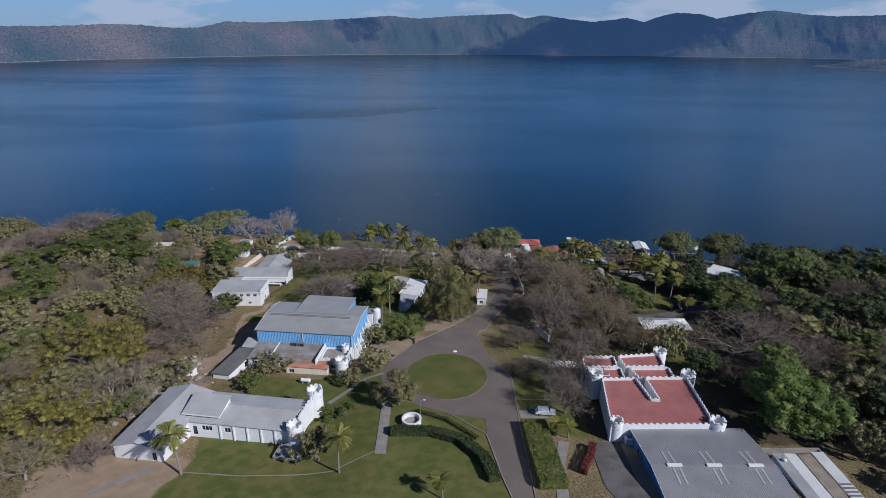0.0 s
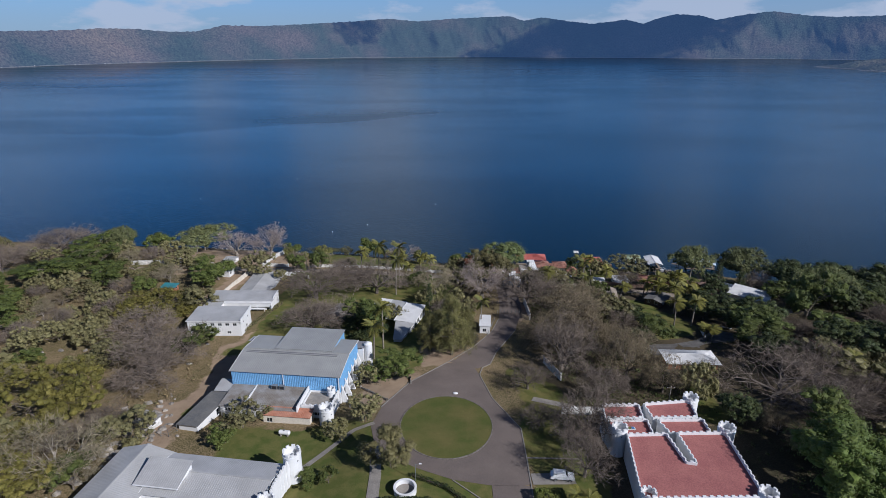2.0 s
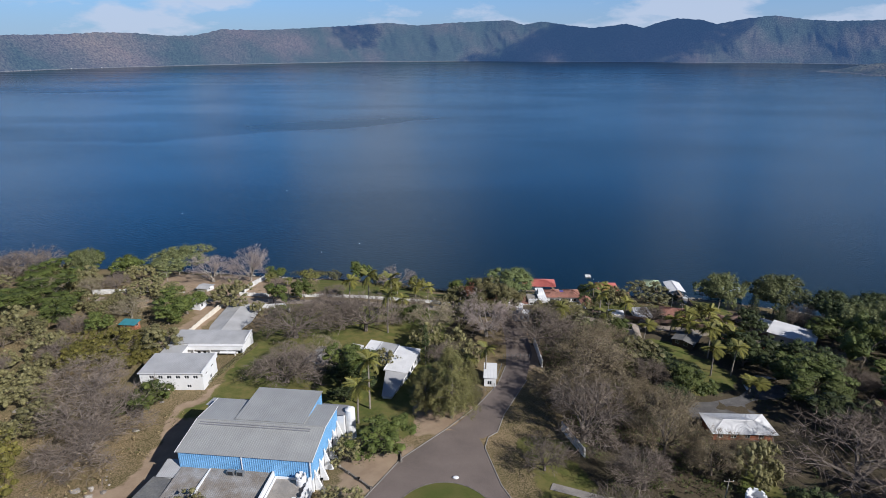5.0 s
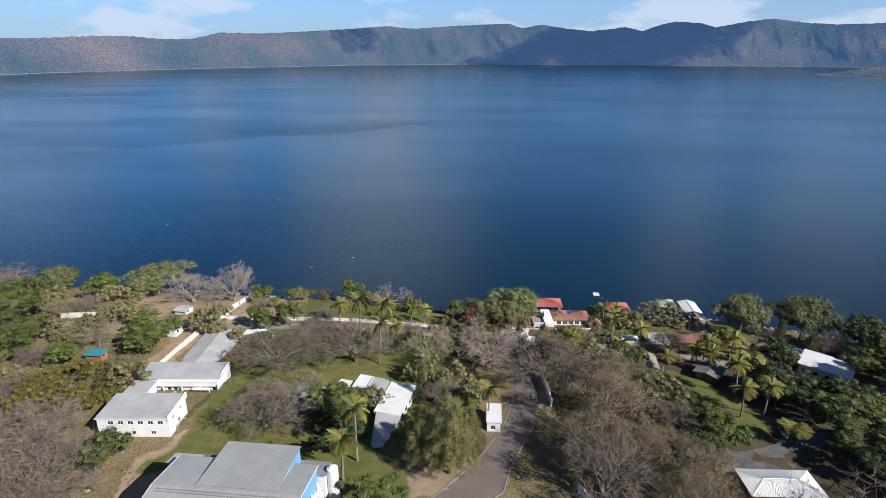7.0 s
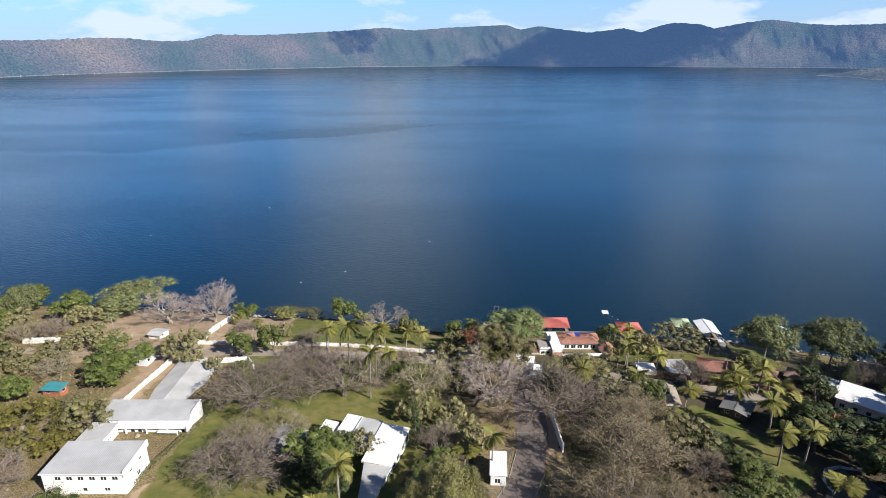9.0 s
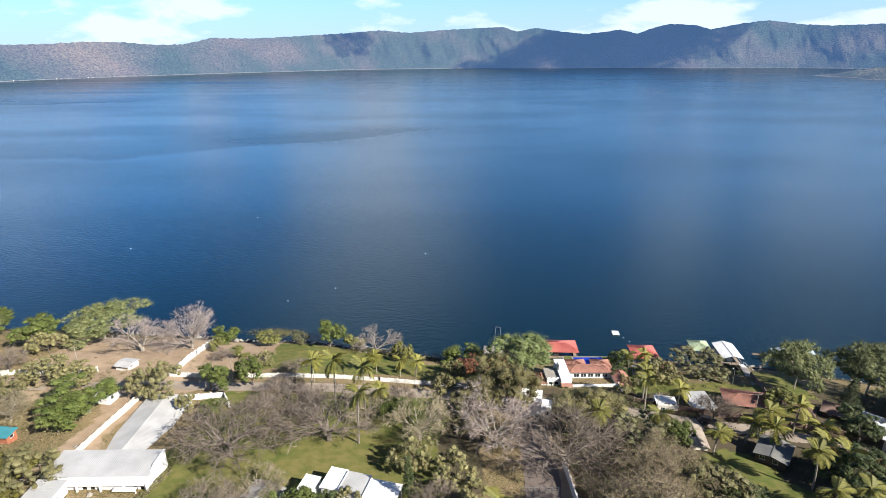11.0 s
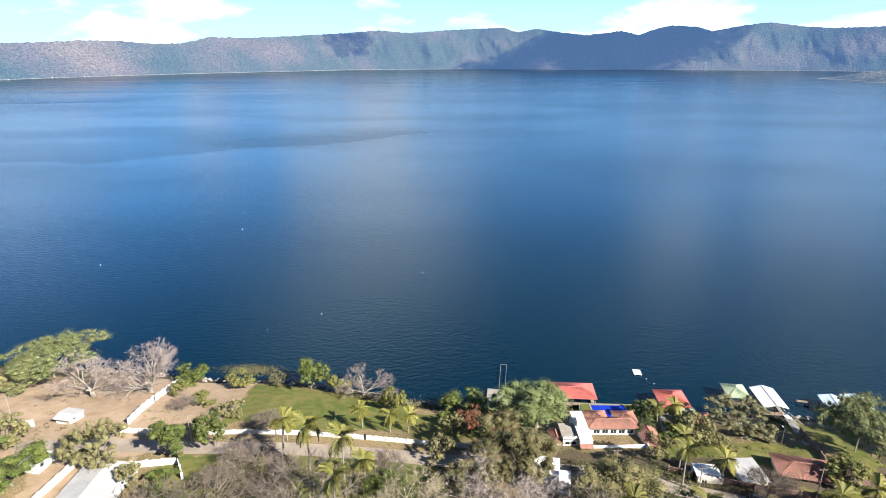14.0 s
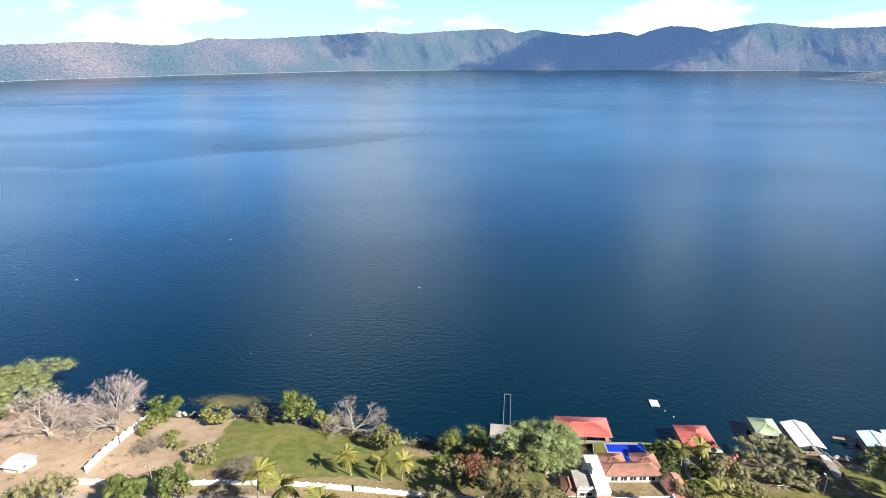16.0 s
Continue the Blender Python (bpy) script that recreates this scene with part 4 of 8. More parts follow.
PROTO = {}
KINDS = {
    # height, radius, fork, levels, split, lean, flat; leaves: share of tips, clump radius, leaves to a clump, leaf size (of the crown radius)
    "bare": dict(h=9, r=8, fork=1.8, lv=4, split=3, lean=0.62, flat=0.35, stout=1.6, wood="bark", tw=(7, 1.6, "twig"), n=3, label="leafless grey brown tree with a wide fan of twigs"),
    "upright": dict(stout=1.3, h=13, r=9, fork=1.8, lv=4, split=3, lean=0.48, flat=0.0, wood="barkpale", tw=(9, 1.2, "twiglilac"), n=2, label="pale grey leafless tree with an upright fan of twigs"),
    "pale": dict(h=10, r=7, fork=2.0, lv=4, split=3, lean=0.55, flat=0.1, wood="barkpale", tw=(9, 1.3, "twigpale"), leaves=(0.25, 0.10, 7, 0.018, "leafyellow"), n=2, label="pale nearly leafless tree with a few yellow leaves"),
    "brown": dict(h=12, r=8, fork=2.2, lv=4, split=3, lean=0.55, flat=0.0, wood="bark", tw=(8, 1.4, "twigbrown"), leaves=(0.9, 0.13, 24, 0.015, "leafbrown"), n=2, label="brown dry tree with withered thin leaves"),
    "sparse": dict(h=5, r=4, fork=1.0, lv=3, split=3, lean=0.6, flat=0.1, wood="bark", leaves=(1.0, 0.18, 43, 0.033, "leafolive"), n=2, label="small thinly leaved garden tree"),
    "olive": dict(h=8, r=8, fork=1.6, lv=3, split=3, lean=0.62, flat=0.35, wood="bark", leaves=(1.0, 0.19, 105, 0.0195, "leafolive"), n=3, label="broad olive green tree with a thin dry crown"),
    "umbrella": dict(h=9, r=14, fork=2.4, lv=4, split=3, lean=0.6, flat=1.0, wood="bark", core=0.50, leaves=(1.0, 0.10, 76, 0.0115, "leafumbrella"), n=1, label="wide flat crowned olive tree with dark spreading limbs"),
    "green": dict(h=9, r=6, fork=1.8, lv=3, split=3, lean=0.5, flat=0.0, wood="bark", leaves=(1.0, 0.24, 92, 0.029, "leafgreen"), n=3, label="dense fresh green broadleaf tree"),
    "dense": dict(h=7, r=5, fork=1.5, lv=3, split=3, lean=0.5, flat=0.0, wood="bark", leaves=(1.0, 0.25, 190, 0.024, "leafdusky"), n=1, label="round clipped olive green tree"),
    "dark": dict(h=12, r=7, fork=2.0, lv=3, split=3, lean=0.5, flat=0.0, wood="bark", leaves=(1.0, 0.24, 72, 0.035, "leafdark"), n=2, label="dark green tall shady tree"),
    "light": dict(h=13, r=8, fork=2.6, lv=3, split=3, lean=0.5, flat=0.0, wood="barkpale", leaves=(1.0, 0.22, 100, 0.025, "leaflight"), n=1, label="tall light green tree with a pale trunk"),
    "yellow": dict(h=4, r=3, fork=0.5, lv=3, split=3, lean=0.5, flat=0.0, wood="bark", leaves=(1.0, 0.24, 39, 0.05, "leafyellow"), n=2, label="small yellow green shrub on the lakeside"),
    "mango": dict(h=18, r=12, fork=1.6, lv=4, split=3, lean=0.5, flat=0.0, wood="bark", leaves=(1.0, 0.18, 150, 0.018, "leafmango"), n=1, label="huge dense green mango tree beside the hall"),
    "grey": dict(h=11, r=9, fork=1.5, lv=3, split=3, lean=0.6, flat=0.1, wood="barkpale", leaves=(1.0, 0.19, 84, 0.021, "leafgrey"), n=2, label="dull grey green tree with forked pale limbs"),
    "red": dict(h=6, r=4, fork=1.2, lv=3, split=3, lean=0.6, flat=0.1, wood="bark", leaves=(1.0, 0.18, 34, 0.04, "leafred"), n=1, label="small tree with red brown leaves"),
    "acacia": dict(stout=0.7, h=12, r=12, fork=4.2, lv=4, split=3, lean=0.55, flat=0.45, wood="barkpale", core=0.42, leaves=(1.0, 0.118, 70, 0.0140, "leafacacia"), n=2, label="spreading flat topped green tree with pale limbs"),
}


def build_kind(kind, v, grade=1):
    """grade 0 for small trees, 2 for the widest ones: more and finer leaves."""
    k = KINDS[kind]
    segs, tips = limbs(hash_of(kind) + 17 * v, k["h"], k["r"], k["fork"], k["lv"], k["split"], k["lean"], k["flat"], 0.0, k.get("stout", 1.0))
    ob = thing("tree", k["label"], "tree")
    if "tw" in k:
        thick = [s for s in segs if s[4] <= 2]
        part("trunk", wood_geo(thick, 0.06), M[k["wood"]], ob)
        per, length, mat = k["tw"]
        fine = wood_geo([s for s in segs if s[4] > 2], 0.04, 3)
        part("branchwork", fine, M[mat], ob)
        part("twig_crown", twigs(tips, 5 + v, per, length, M[mat]), None, ob)
    else:
        part("trunk", wood_geo(segs, 0.03, 2), M[k["wood"]], ob)
    if "leaves" in k:
        share, cr, per, size, mat = k["leaves"]
        rg = random.Random(v)
        pts = [p for p in tips if rg.random() < share]
        per, size = int(per * (0.56, 0.60, 1.15)[grade]), size * (1.0, 0.95, 0.78)[grade]
        vs, fs = clumped(31 + v, pts, cr * k["r"], per, size * k["r"] * (1.0 if "tw" in k else 0.88))
        if "tw" not in k:
            cv, cf = cores(7 + v, pts, cr * k["r"] * k.get("core", 0.56))
            fs = np.r_[fs, cf + len(vs)]
            vs = np.r_[vs, cv]
        part("leaf_crown", leaf_mesh("leaf_crown", vs, fs, M[mat]), None, ob)
    PROTO[kind + ("_small", "", "_wide")[grade], v] = [ob, k["h"], k["r"], False]


def hash_of(text):
    return sum(ord(c) * (i + 3) for i, c in enumerate(text))


def build_feather(v):
    """A tall conical tree with drooping feathery sprays."""
    rg = np.random.RandomState(40 + v)
    ob = thing("tree", "tall olive green feathery casuarina tree", "tree")
    g = Geo().tube((0, 0, -0.3), (0.2, 0.1, 13.5), 0.34, 0.06, 7, False)
    pts = []
    for i in range(120):
        z = rg.uniform(1.5, 14.2)
        reach = 5.0 * (1 - (z / 15.2) ** 1.7) * rg.uniform(0.5, 1.0) + 0.3
        a = rg.uniform(0, 6.283)
        e = Vector((reach * math.cos(a), reach * math.sin(a), z + 0.25 * reach))
        g.tube((0.1, 0.05, z), e, 0.06, 0.02, 3, False)
        for f in (0.35, 0.6, 0.8, 1.0):
            pts.append(Vector((0, 0, z)).lerp(e, f) - Vector((0, 0, 0.25 * f)))
        pts.append(e - Vector((0, 0, 0.9)))
    part("trunk", g, M["bark"], ob)
    vs, fs = clumped(60 + v, pts, 0.75, 46, 0.095, 1.3, 0.8)
    part("leaf_crown", leaf_mesh("leaf_crown", vs, fs, M["leaffeather"]), None, ob)
    PROTO["feather", v] = [ob, 15, 5.2, False]


def build_pine():
    """A dark conifer with whorls of level boughs."""
    rg = np.random.RandomState(55)
    ob = thing("tree", "dark green conifer with level tiers of boughs", "tree")
    g = Geo().tube((0, 0, -0.3), (0, 0, 12.6), 0.26, 0.05, 7, False)
    pts = []
    for tier in range(11):
        z = 1.6 + tier * 1.0
        reach = 3.0 * (1 - z / 14.5) ** 0.8
        for j in range(7):
            a = j * 0.898 + tier * 0.6 + rg.uniform(-0.15, 0.15)
            L = reach * rg.uniform(0.75, 1.1)
            e = Vector((L * math.cos(a), L * math.sin(a), z + 0.22 * L))
            g.tube((0, 0, z), e, 0.05, 0.015, 3, False)
            for f in (0.35, 0.6, 0.8, 1.0):
                pts.append(Vector((0, 0, z)).lerp(e, f))
    part("trunk", g, M["bark"], ob)
    vs, fs = clumped(56, pts, 0.42, 16, 0.14, 0.6, 0.5)
    part("leaf_crown", leaf_mesh("leaf_crown", vs, fs, M["leafdark"]), None, ob)
    PROTO["pine", 0] = [ob, 13, 3.0, False]


def build_cypress():
    rg = np.random.RandomState(90)
    ob = thing("tree", "narrow dark green columnar cypress", "tree")
    part("trunk", Geo().tube((0, 0, -0.3), (0, 0, 10), 0.2, 0.04, 6, False), M["bark"], ob)
    pts = []
    for i in range(90):
        z = rg.uniform(0.6, 10.6)
        r = 0.95 * (1 - (z / 11.3) ** 2) * rg.uniform(0.5, 1)
        a = rg.uniform(0, 6.283)
        pts.append((r * math.cos(a), r * math.sin(a), z))
    vs, fs = clumped(91, pts, 0.4, 26, 0.13, 1.3, 0.6)
    part("leaf_crown", leaf_mesh("leaf_crown", vs, fs, M["leafdark"]), None, ob)
    PROTO["cypress", 0] = [ob, 11, 1.4, False]


def frond_mesh(seed, length, material):
    """One palm frond, along +x, arching down, with paired leaflets."""
    rg = random.Random(seed)
    vs, fs = [], []
    n = 22
    spine = []
    for i in range(n + 1):
        f = i / n
        spine.append(Vector((length * (f - 0.16 * f * f * f), 0, length * (0.42 * f - 0.78 * f * f))))
    for i in range(n):
        a, b = spine[i], spine[i + 1]
        w = 0.05 * (1 - i / n) + 0.012
        o = len(vs)
        vs += [a + Vector((0, w, 0)), a - Vector((0, w, 0)), b - Vector((0, w * 0.9, 0)), b + Vector((0, w * 0.9, 0))]
        fs.append((o, o + 1, o + 2, o + 3))
        f = (i + 0.5) / n
        if f > 0.12:
            L = length * 0.30 * math.sin(math.pi * (0.18 + 0.78 * f)) * rg.uniform(0.85, 1.1)
            for s in (1, -1):
                m = a.lerp(b, 0.5)
                tip = m + Vector((L * 0.55, s * L * 0.75, -L * rg.uniform(0.25, 0.6)))
                wd = Vector((0.075, 0, 0))
                o = len(vs)
                vs += [m - wd, m + wd, tip + wd * 0.35, tip - wd * 0.35]
                fs.append((o, o + 1, o + 2, o + 3))
    me = bpy.data.meshes.new("frond")
    me.from_pydata([tuple(p) for p in vs], [], fs)
    me.materials.append(material)
    return me


def build_palm(kind, v, height, mat, label):
    rg = random.Random(v + 70)
    ob = thing("palm_tree", label, "palm tree")
    g, p = Geo(), Vector((0, 0, -0.3))
    lean = Vector((rg.uniform(-0.5, 0.5), rg.uniform(-0.5, 0.5), 0))
    for i in range(8):
        f = (i + 1) / 8
        q = Vector((lean.x * f * f * 1.6, lean.y * f * f * 1.6, height * f))
        g.tube(p, q, 0.21 - 0.07 * f, 0.20 - 0.07 * f, 7, i == 7)
        p = q
    part("trunk", g, M["palmtrunk"], ob)
    meshes = [frond_mesh(3 * v + i, 3.1 + 0.3 * i, mat) for i in range(2)]
    for i in range(22):
        f = new("frond", meshes[i % 2])
        f.parent = ob
        tilt = (-48, -18, 10, 34)[i % 4] + rg.uniform(-8, 8)
        f.matrix_basis = Matrix.Translation(p) @ pose(0, 0, 0, 0, tilt, i * 137.5 + rg.uniform(-12, 12))
    if v % 2 == 0:
        nuts = Geo()
        for i in range(6):
            a = i * 1.05
            nuts.blob(p.x + 0.28 * math.cos(a), p.y + 0.28 * math.sin(a), p.z - 0.3, 0.13, 0.13, 0.16, 4, i, 0.05)
        part("fruit_bunch", nuts, M["leafhedge"], ob, "yellow green coconuts under the fronds")
    PROTO[kind, v] = [ob, height + 0.6, 3.0, False]


KIND_N = {k: KINDS[k]["n"] for k in KINDS}
KIND_N.update(pine=1, feather=2, cypress=1, palm=3, palmy=2)
for _v in range(2):
    build_feather(_v)
build_cypress()
build_pine()
for _v in range(3):
    build_palm("palm", _v, 10.0, M["frond"], "tall coconut palm with arching green fronds")
for _v in range(2):
    build_palm("palmy", _v, 5.5, M["frondyellow"], "young coconut palm with yellowing fronds")

COUNT = {}
GROWN = {"mango": 1.0, "light": 1.15, "feather": 1.15, "acacia": 1.0, "palm": 1.1, "palmy": 1.08, "cypress": 1.2}
TREE_RNG = random.Random(11)
PLANTED = []


def plant(kind, x, y, h, r, sink=0.0):
    """Sets one tree of the kind, h high, with a crown r in radius, on the ground."""
    h, r = h * GROWN.get(kind, 1.14), r * (1.3 if kind.startswith("palm") else 1.12)
    if kind in KINDS and "leaves" in KINDS[kind] and "tw" not in KINDS[kind] and kind != "mango":
        grade = 0 if r < 5.2 else (2 if r > 9.5 else 1)
        kind = kind + ("_small", "", "_wide")[grade]
    n = 1 if kind.endswith("_wide") else KIND_N[kind.replace("_small", "")]
    v = COUNT.get(kind, 0) % n
    COUNT[kind] = COUNT.get(kind, 0) + 1
    if (kind, v) not in PROTO:
        build_kind(kind.split("_")[0], v, 0 if kind.endswith("_small") else (2 if kind.endswith("_wide") else 1))
    pr = PROTO[kind, v]
    ob, h0, r0, used = pr
    PLANTED.append((x, y, r))
    s = Vector((r / r0, r / r0, h / h0))
    m = pose(x, y, on_land(x, y) - 0.1 - sink, 0, 0, TREE_RNG.uniform(0, 360))
    full = m @ Matrix.Diagonal((*s, 1))
    if not used:
        ob.matrix_basis = full
        pr[3] = True
        return ob
    o = ob.scale
    return copy_thing(ob, m @ Matrix.Diagonal((s.x / o.x, s.y / o.y, s.z / o.z, 1)))


def plants(kind, *rows):
    for row in rows:
        plant(kind, *row)


# west hillside and the school
plants("umbrella", (-97, 131, 9.5, 14.5), (-84, 97, 7.5, 11), (-101, 199, 7, 12))
plants("olive", (-70, 122, 6, 6), (-92, 112, 7, 8), (-121, 176, 6, 7), (-88, 206, 7, 6.5), (-118, 239, 6, 4), (-135, 240, 6, 6))
plants("olive", (-80, 246, 9, 7), (-107, 252, 5, 5.5), (-132, 276, 6, 5.5), (-67.5, 236, 4, 2.8), (-55.6, 268, 4, 3.5), (-115, 128, 7, 9), (-126, 150, 6, 8), (-98, 88, 6, 7))
plants("pale", (-74.3, 107.6, 11.5, 9), (-2.3, 222.7, 10, 8.3), (-17, 233, 7, 6))
plants("bare", (-80, 153, 9, 15.5), (-68, 88, 6, 3.3), (-97, 105, 5, 4.5), (-189, 241, 10, 11.5), (-187, 277, 10, 16), (-93, 176, 9, 10.5), (-81, 150, 7, 8), (-115, 198, 6, 6))
plants("bare", (-48, 216, 11, 13), (-42.7, 185, 9, 10.5), (-25.5, 222.5, 11, 10.5), (-70.5, 270.5, 4, 3.5), (-43.5, 261.8, 3, 5))
plants("upright", (-101.5, 279, 12, 10.5), (-86.2, 283, 14, 9.8), (-20.6, 286, 8, 8.5), (16.5, 219.5, 12.5, 12))
plants("green", (-77.5, 295.5, 5, 5.2), (-150, 297, 7, 6), (-172, 300, 8, 7), (-139, 301, 5, 4.5), (-70.4, 104.7, 6, 3.8), (-166, 233, 8, 11), (-161, 207, 6, 8), (-145, 239, 9, 11), (-131, 225, 8, 7.3), (-117, 134, 7, 6.3), (-74.8, 167, 8, 6.2), (-93, 235, 9, 8.5), (-162, 268, 9, 9))
plants("green", (-116, 218, 6, 4.4), (-96, 226, 6, 4), (-64.7, 247.5, 7, 4.8), (-53.7, 251, 8, 4), (-38.1, 289.7, 8, 4.9), (-59, 234.5, 3, 3.5), (-24.1, 189, 10, 7), (-11.8, 153.4, 6, 6.5))
plants("yellow", (-77.2, 282.8, 4, 2.6), (-61.2, 289.8, 4, 3.7), (-29.3, 287.5, 5, 3.5), (-10.2, 275.9, 6, 3.1), (-67, 275, 3, 3.4), (98.5, 237.4, 5, 3.6))
plants("acacia", (-124.4, 295, 11.5, 13.8), (-160.5, 284, 12, 6.5), (112, 252.5, 13.5, 8.9), (133.5, 251, 14.5, 11), (146, 217, 14, 10))
plants("grey", (54, 221, 6.5, 7), (-49.8, 291.5, 4, 2.6), (88.5, 265, 6.5, 7.8))
# grounds round the drive
plants("dense", (-9.1, 110.4, 7, 4.9))
plants("sparse", (-17.2, 128.8, 5, 4.2), (-22.3, 122.7, 4, 2.9), (-45.3, 127.3, 5, 5), (-23.7, 90.3, 6, 4), (87, 91.5, 7, 4.5), (-18.9, 148, 5, 3.4), (-16.6, 195.5, 5, 3.8))
plants("green", (-46.8, 120.8, 4, 3), (-25.4, 106.4, 3, 2.1), (-20.9, 106.3, 3, 1.7))
plants("bare", (33.8, 122.5, 9.5, 7.2), (29.5, 107.5, 8, 5.1), (42.5, 138, 8, 6), (23.5, 126, 5, 3.7), (23.6, 144.5, 6, 5), (34.5, 155.5, 12, 11), (33, 212, 12, 11.5), (-45, 196, 6, 6.2), (30, 116, 6, 4.5))
plants("feather", (3.8, 166, 18, 6.4), (-2.6, 168.5, 12, 4.4), (8.0, 170, 13, 4.2), (0, 174, 11, 3.8))
plants("pine", (115.5, 235, 11, 2.8), (119.5, 225, 9.8, 2.7), (97, 178, 9, 2.5))
plants("cypress", (-3.7, 196.8, 11.5, 1.7))
plants("brown", (36.5, 164, 8, 7), (35, 174, 9, 7), (39, 182, 14, 13), (58.3, 143, 9, 5.2), (54.5, 206, 9, 8.7), (47, 196, 11, 8), (44, 167, 10, 8))
plants("light", (31, 265, 11.5, 9))
plants("olive", (66, 140, 8, 4.5))
plants("brown", (51.3, 150.5, 13, 6.6))
plants("red", (11.2, 263, 6, 3.8), (19.2, 259, 6, 4.6))
plants("dense", (22, 242.5, 11, 8.2), (41.7, 229, 8.5, 8.2), (14.5, 239, 7, 6))
plants("olive", (9, 232, 6, 6), (71.9, 259, 6, 4.6), (61.5, 198, 8, 8), (98, 114, 8, 6.8), (110.6, 152, 8, 8.6))
plants("dark", (-20, 181, 5, 4), (-27, 184, 5, 4.2), (-25, 175, 4, 3.2), (-21.5, 194, 4.5, 3.4), (-28, 194, 4.5, 3.6))
# east side
plants("dark", (101, 101, 8, 5.5), (97, 89, 7, 4.6), (104, 112, 7, 6), (93, 80, 6, 4.5), (112, 118, 8, 6), (90, 107, 6, 4.5), (104, 80, 7, 6), (110, 95, 8, 6.5))
plants("dark", (93, 197, 6.5, 5.2), (70, 186, 4.5, 3.8), (66, 196, 5, 4.2), (91, 206, 5, 4), (62, 172, 5, 4.2), (98, 188, 6, 4.6))
plants("brown", (103, 93, 6, 4.5), (120, 128, 8, 6), (108, 106, 6, 5))
plants("mango", (77.0, 102.0, 15.5, 9.6))
plants("green", (127.7, 196, 15.5, 9), (98, 172, 7, 6), (120, 143, 8, 6.5), (103, 179, 9, 8.3), (68, 178, 6, 5.5), (128, 180, 8, 7.5), (84.2, 122, 10, 6.5), (64.1, 270, 5, 3.6), (61.7, 220, 6, 3.8), (10.8, 275, 5.5, 5.5), (17, 272, 5, 4))
plants("bare", (87, 140, 9, 16), (103, 151, 9, 8.3), (77.3, 232.5, 7, 5.5), (94, 130, 8, 8))
plants("dark", (100, 200.6, 8, 7.5), (139, 224, 11, 6.3), (118, 165, 9, 7), (140, 200, 10, 7), (70, 128, 6, 4), (110, 190, 9, 6), (152, 240, 8, 6), (96, 160, 7, 6), (136, 160, 10, 8), (108, 220, 8, 5))
plants("palm", (-49.7, 86, 9.5, 2.9), (-18.7, 85.8, 8, 2.6), (-17.2, 170.8, 13, 3.3), (-19.2, 164, 11, 3.3), (13.9, 187.5, 10, 2.8), (-35.1, 247.2, 10, 3.2), (-26, 236.6, 16, 3.2), (-16.9, 229.8, 16.5, 3.2), (-17.6, 221.3, 14.5, 3))
plants("palm", (-13.3, 236, 8, 2.8), (59.8, 236.6, 10, 2.8), (84.5, 222.5, 8, 3.2), (42, 218.5, 11, 2.8), (57.6, 222.5, 8, 2.8), (69.3, 216, 6, 2.8), (84.7, 202.4, 10, 3), (79.9, 190, 9, 3), (85.8, 190, 9, 3))
plants("palm", (107, 123, 8, 3.2), (154.8, 217.3, 9, 3.2), (111.3, 149.6, 7, 3), (65.3, 266, 6.5, 2.3), (61.2, 242, 10, 2.8), (7.8, 189.7, 5, 2.6))
plants("palm", (1.5, 77.8, 4, 2.0), (25.8, 98, 3.4, 1.8), (28.1, 97.4, 3.4, 1.8), (85.4, 179.4, 4.5, 2.6), (86.7, 177, 4.5, 2.6))
plants("palmy", (-17.7, 262.5, 6.5, 2.4), (-10, 260.6, 6.5, 2.4), (-5, 261, 5.5, 2.4), (69.6, 238, 6.5, 3), (84.9, 216.6, 7, 3), (94.3, 225, 8, 3), (93.7, 216.7, 8, 3), (93.7, 205.8, 8, 3), (79.7, 220.6, 7, 2.8), (91.5, 210, 8, 3), (72, 270, 6, 2.6))


BUILT = ((34, 66, 60, 134), (66, 84, 60, 95), (62, 86, 150, 178), (66, 86, 180, 222), (108, 126, 205, 232), (84, 104, 170, 192), (60, 84, 218, 252), (80, 112, 230, 262), (-94, -52, 172, 262),
         (-74, -48, 84, 148), (-130, -57, 258, 300), (-100, -86, 238, 248), (-112, -102, 219, 227), (12, 34, 60, 260), (110, 122, 163, 173), (30, 36, 145, 165), (-30, -3, 172, 208), (60, 71, 96, 136))


def fill(seed, n, x0, x1, y0, y1, kinds, h0, h1, slim=0.75, apart=5.0):
    """Wild trees standing close between the buildings and the planted ones."""
    rg, got = random.Random(seed), []
    for _ in range(n * 30):
        if len(got) >= n:
            break
        x, y = rg.uniform(x0, x1), rg.uniform(y0, y1)
        h = rg.uniform(h0, h1)
        r = h * slim * rg.uniform(0.8, 1.2)
        if abs(x) > 0.8 * (y + 10) + 10 or on_land(x, y) < 1.5 or any(a - r * 0.6 < x < b + r * 0.6 and c - r * 0.6 < y < d + r * 0.6 for a, b, c, d in BUILT):
            continue
        if any(math.dist((x, y), g) < apart for g in got):
            continue
        if any(math.dist((x, y), g[:2]) < g[2] * 0.85 + r * 0.5 for g in PLANTED):
            continue
        got.append((x, y))
        plant(rg.choice(kinds), x, y, h, r)


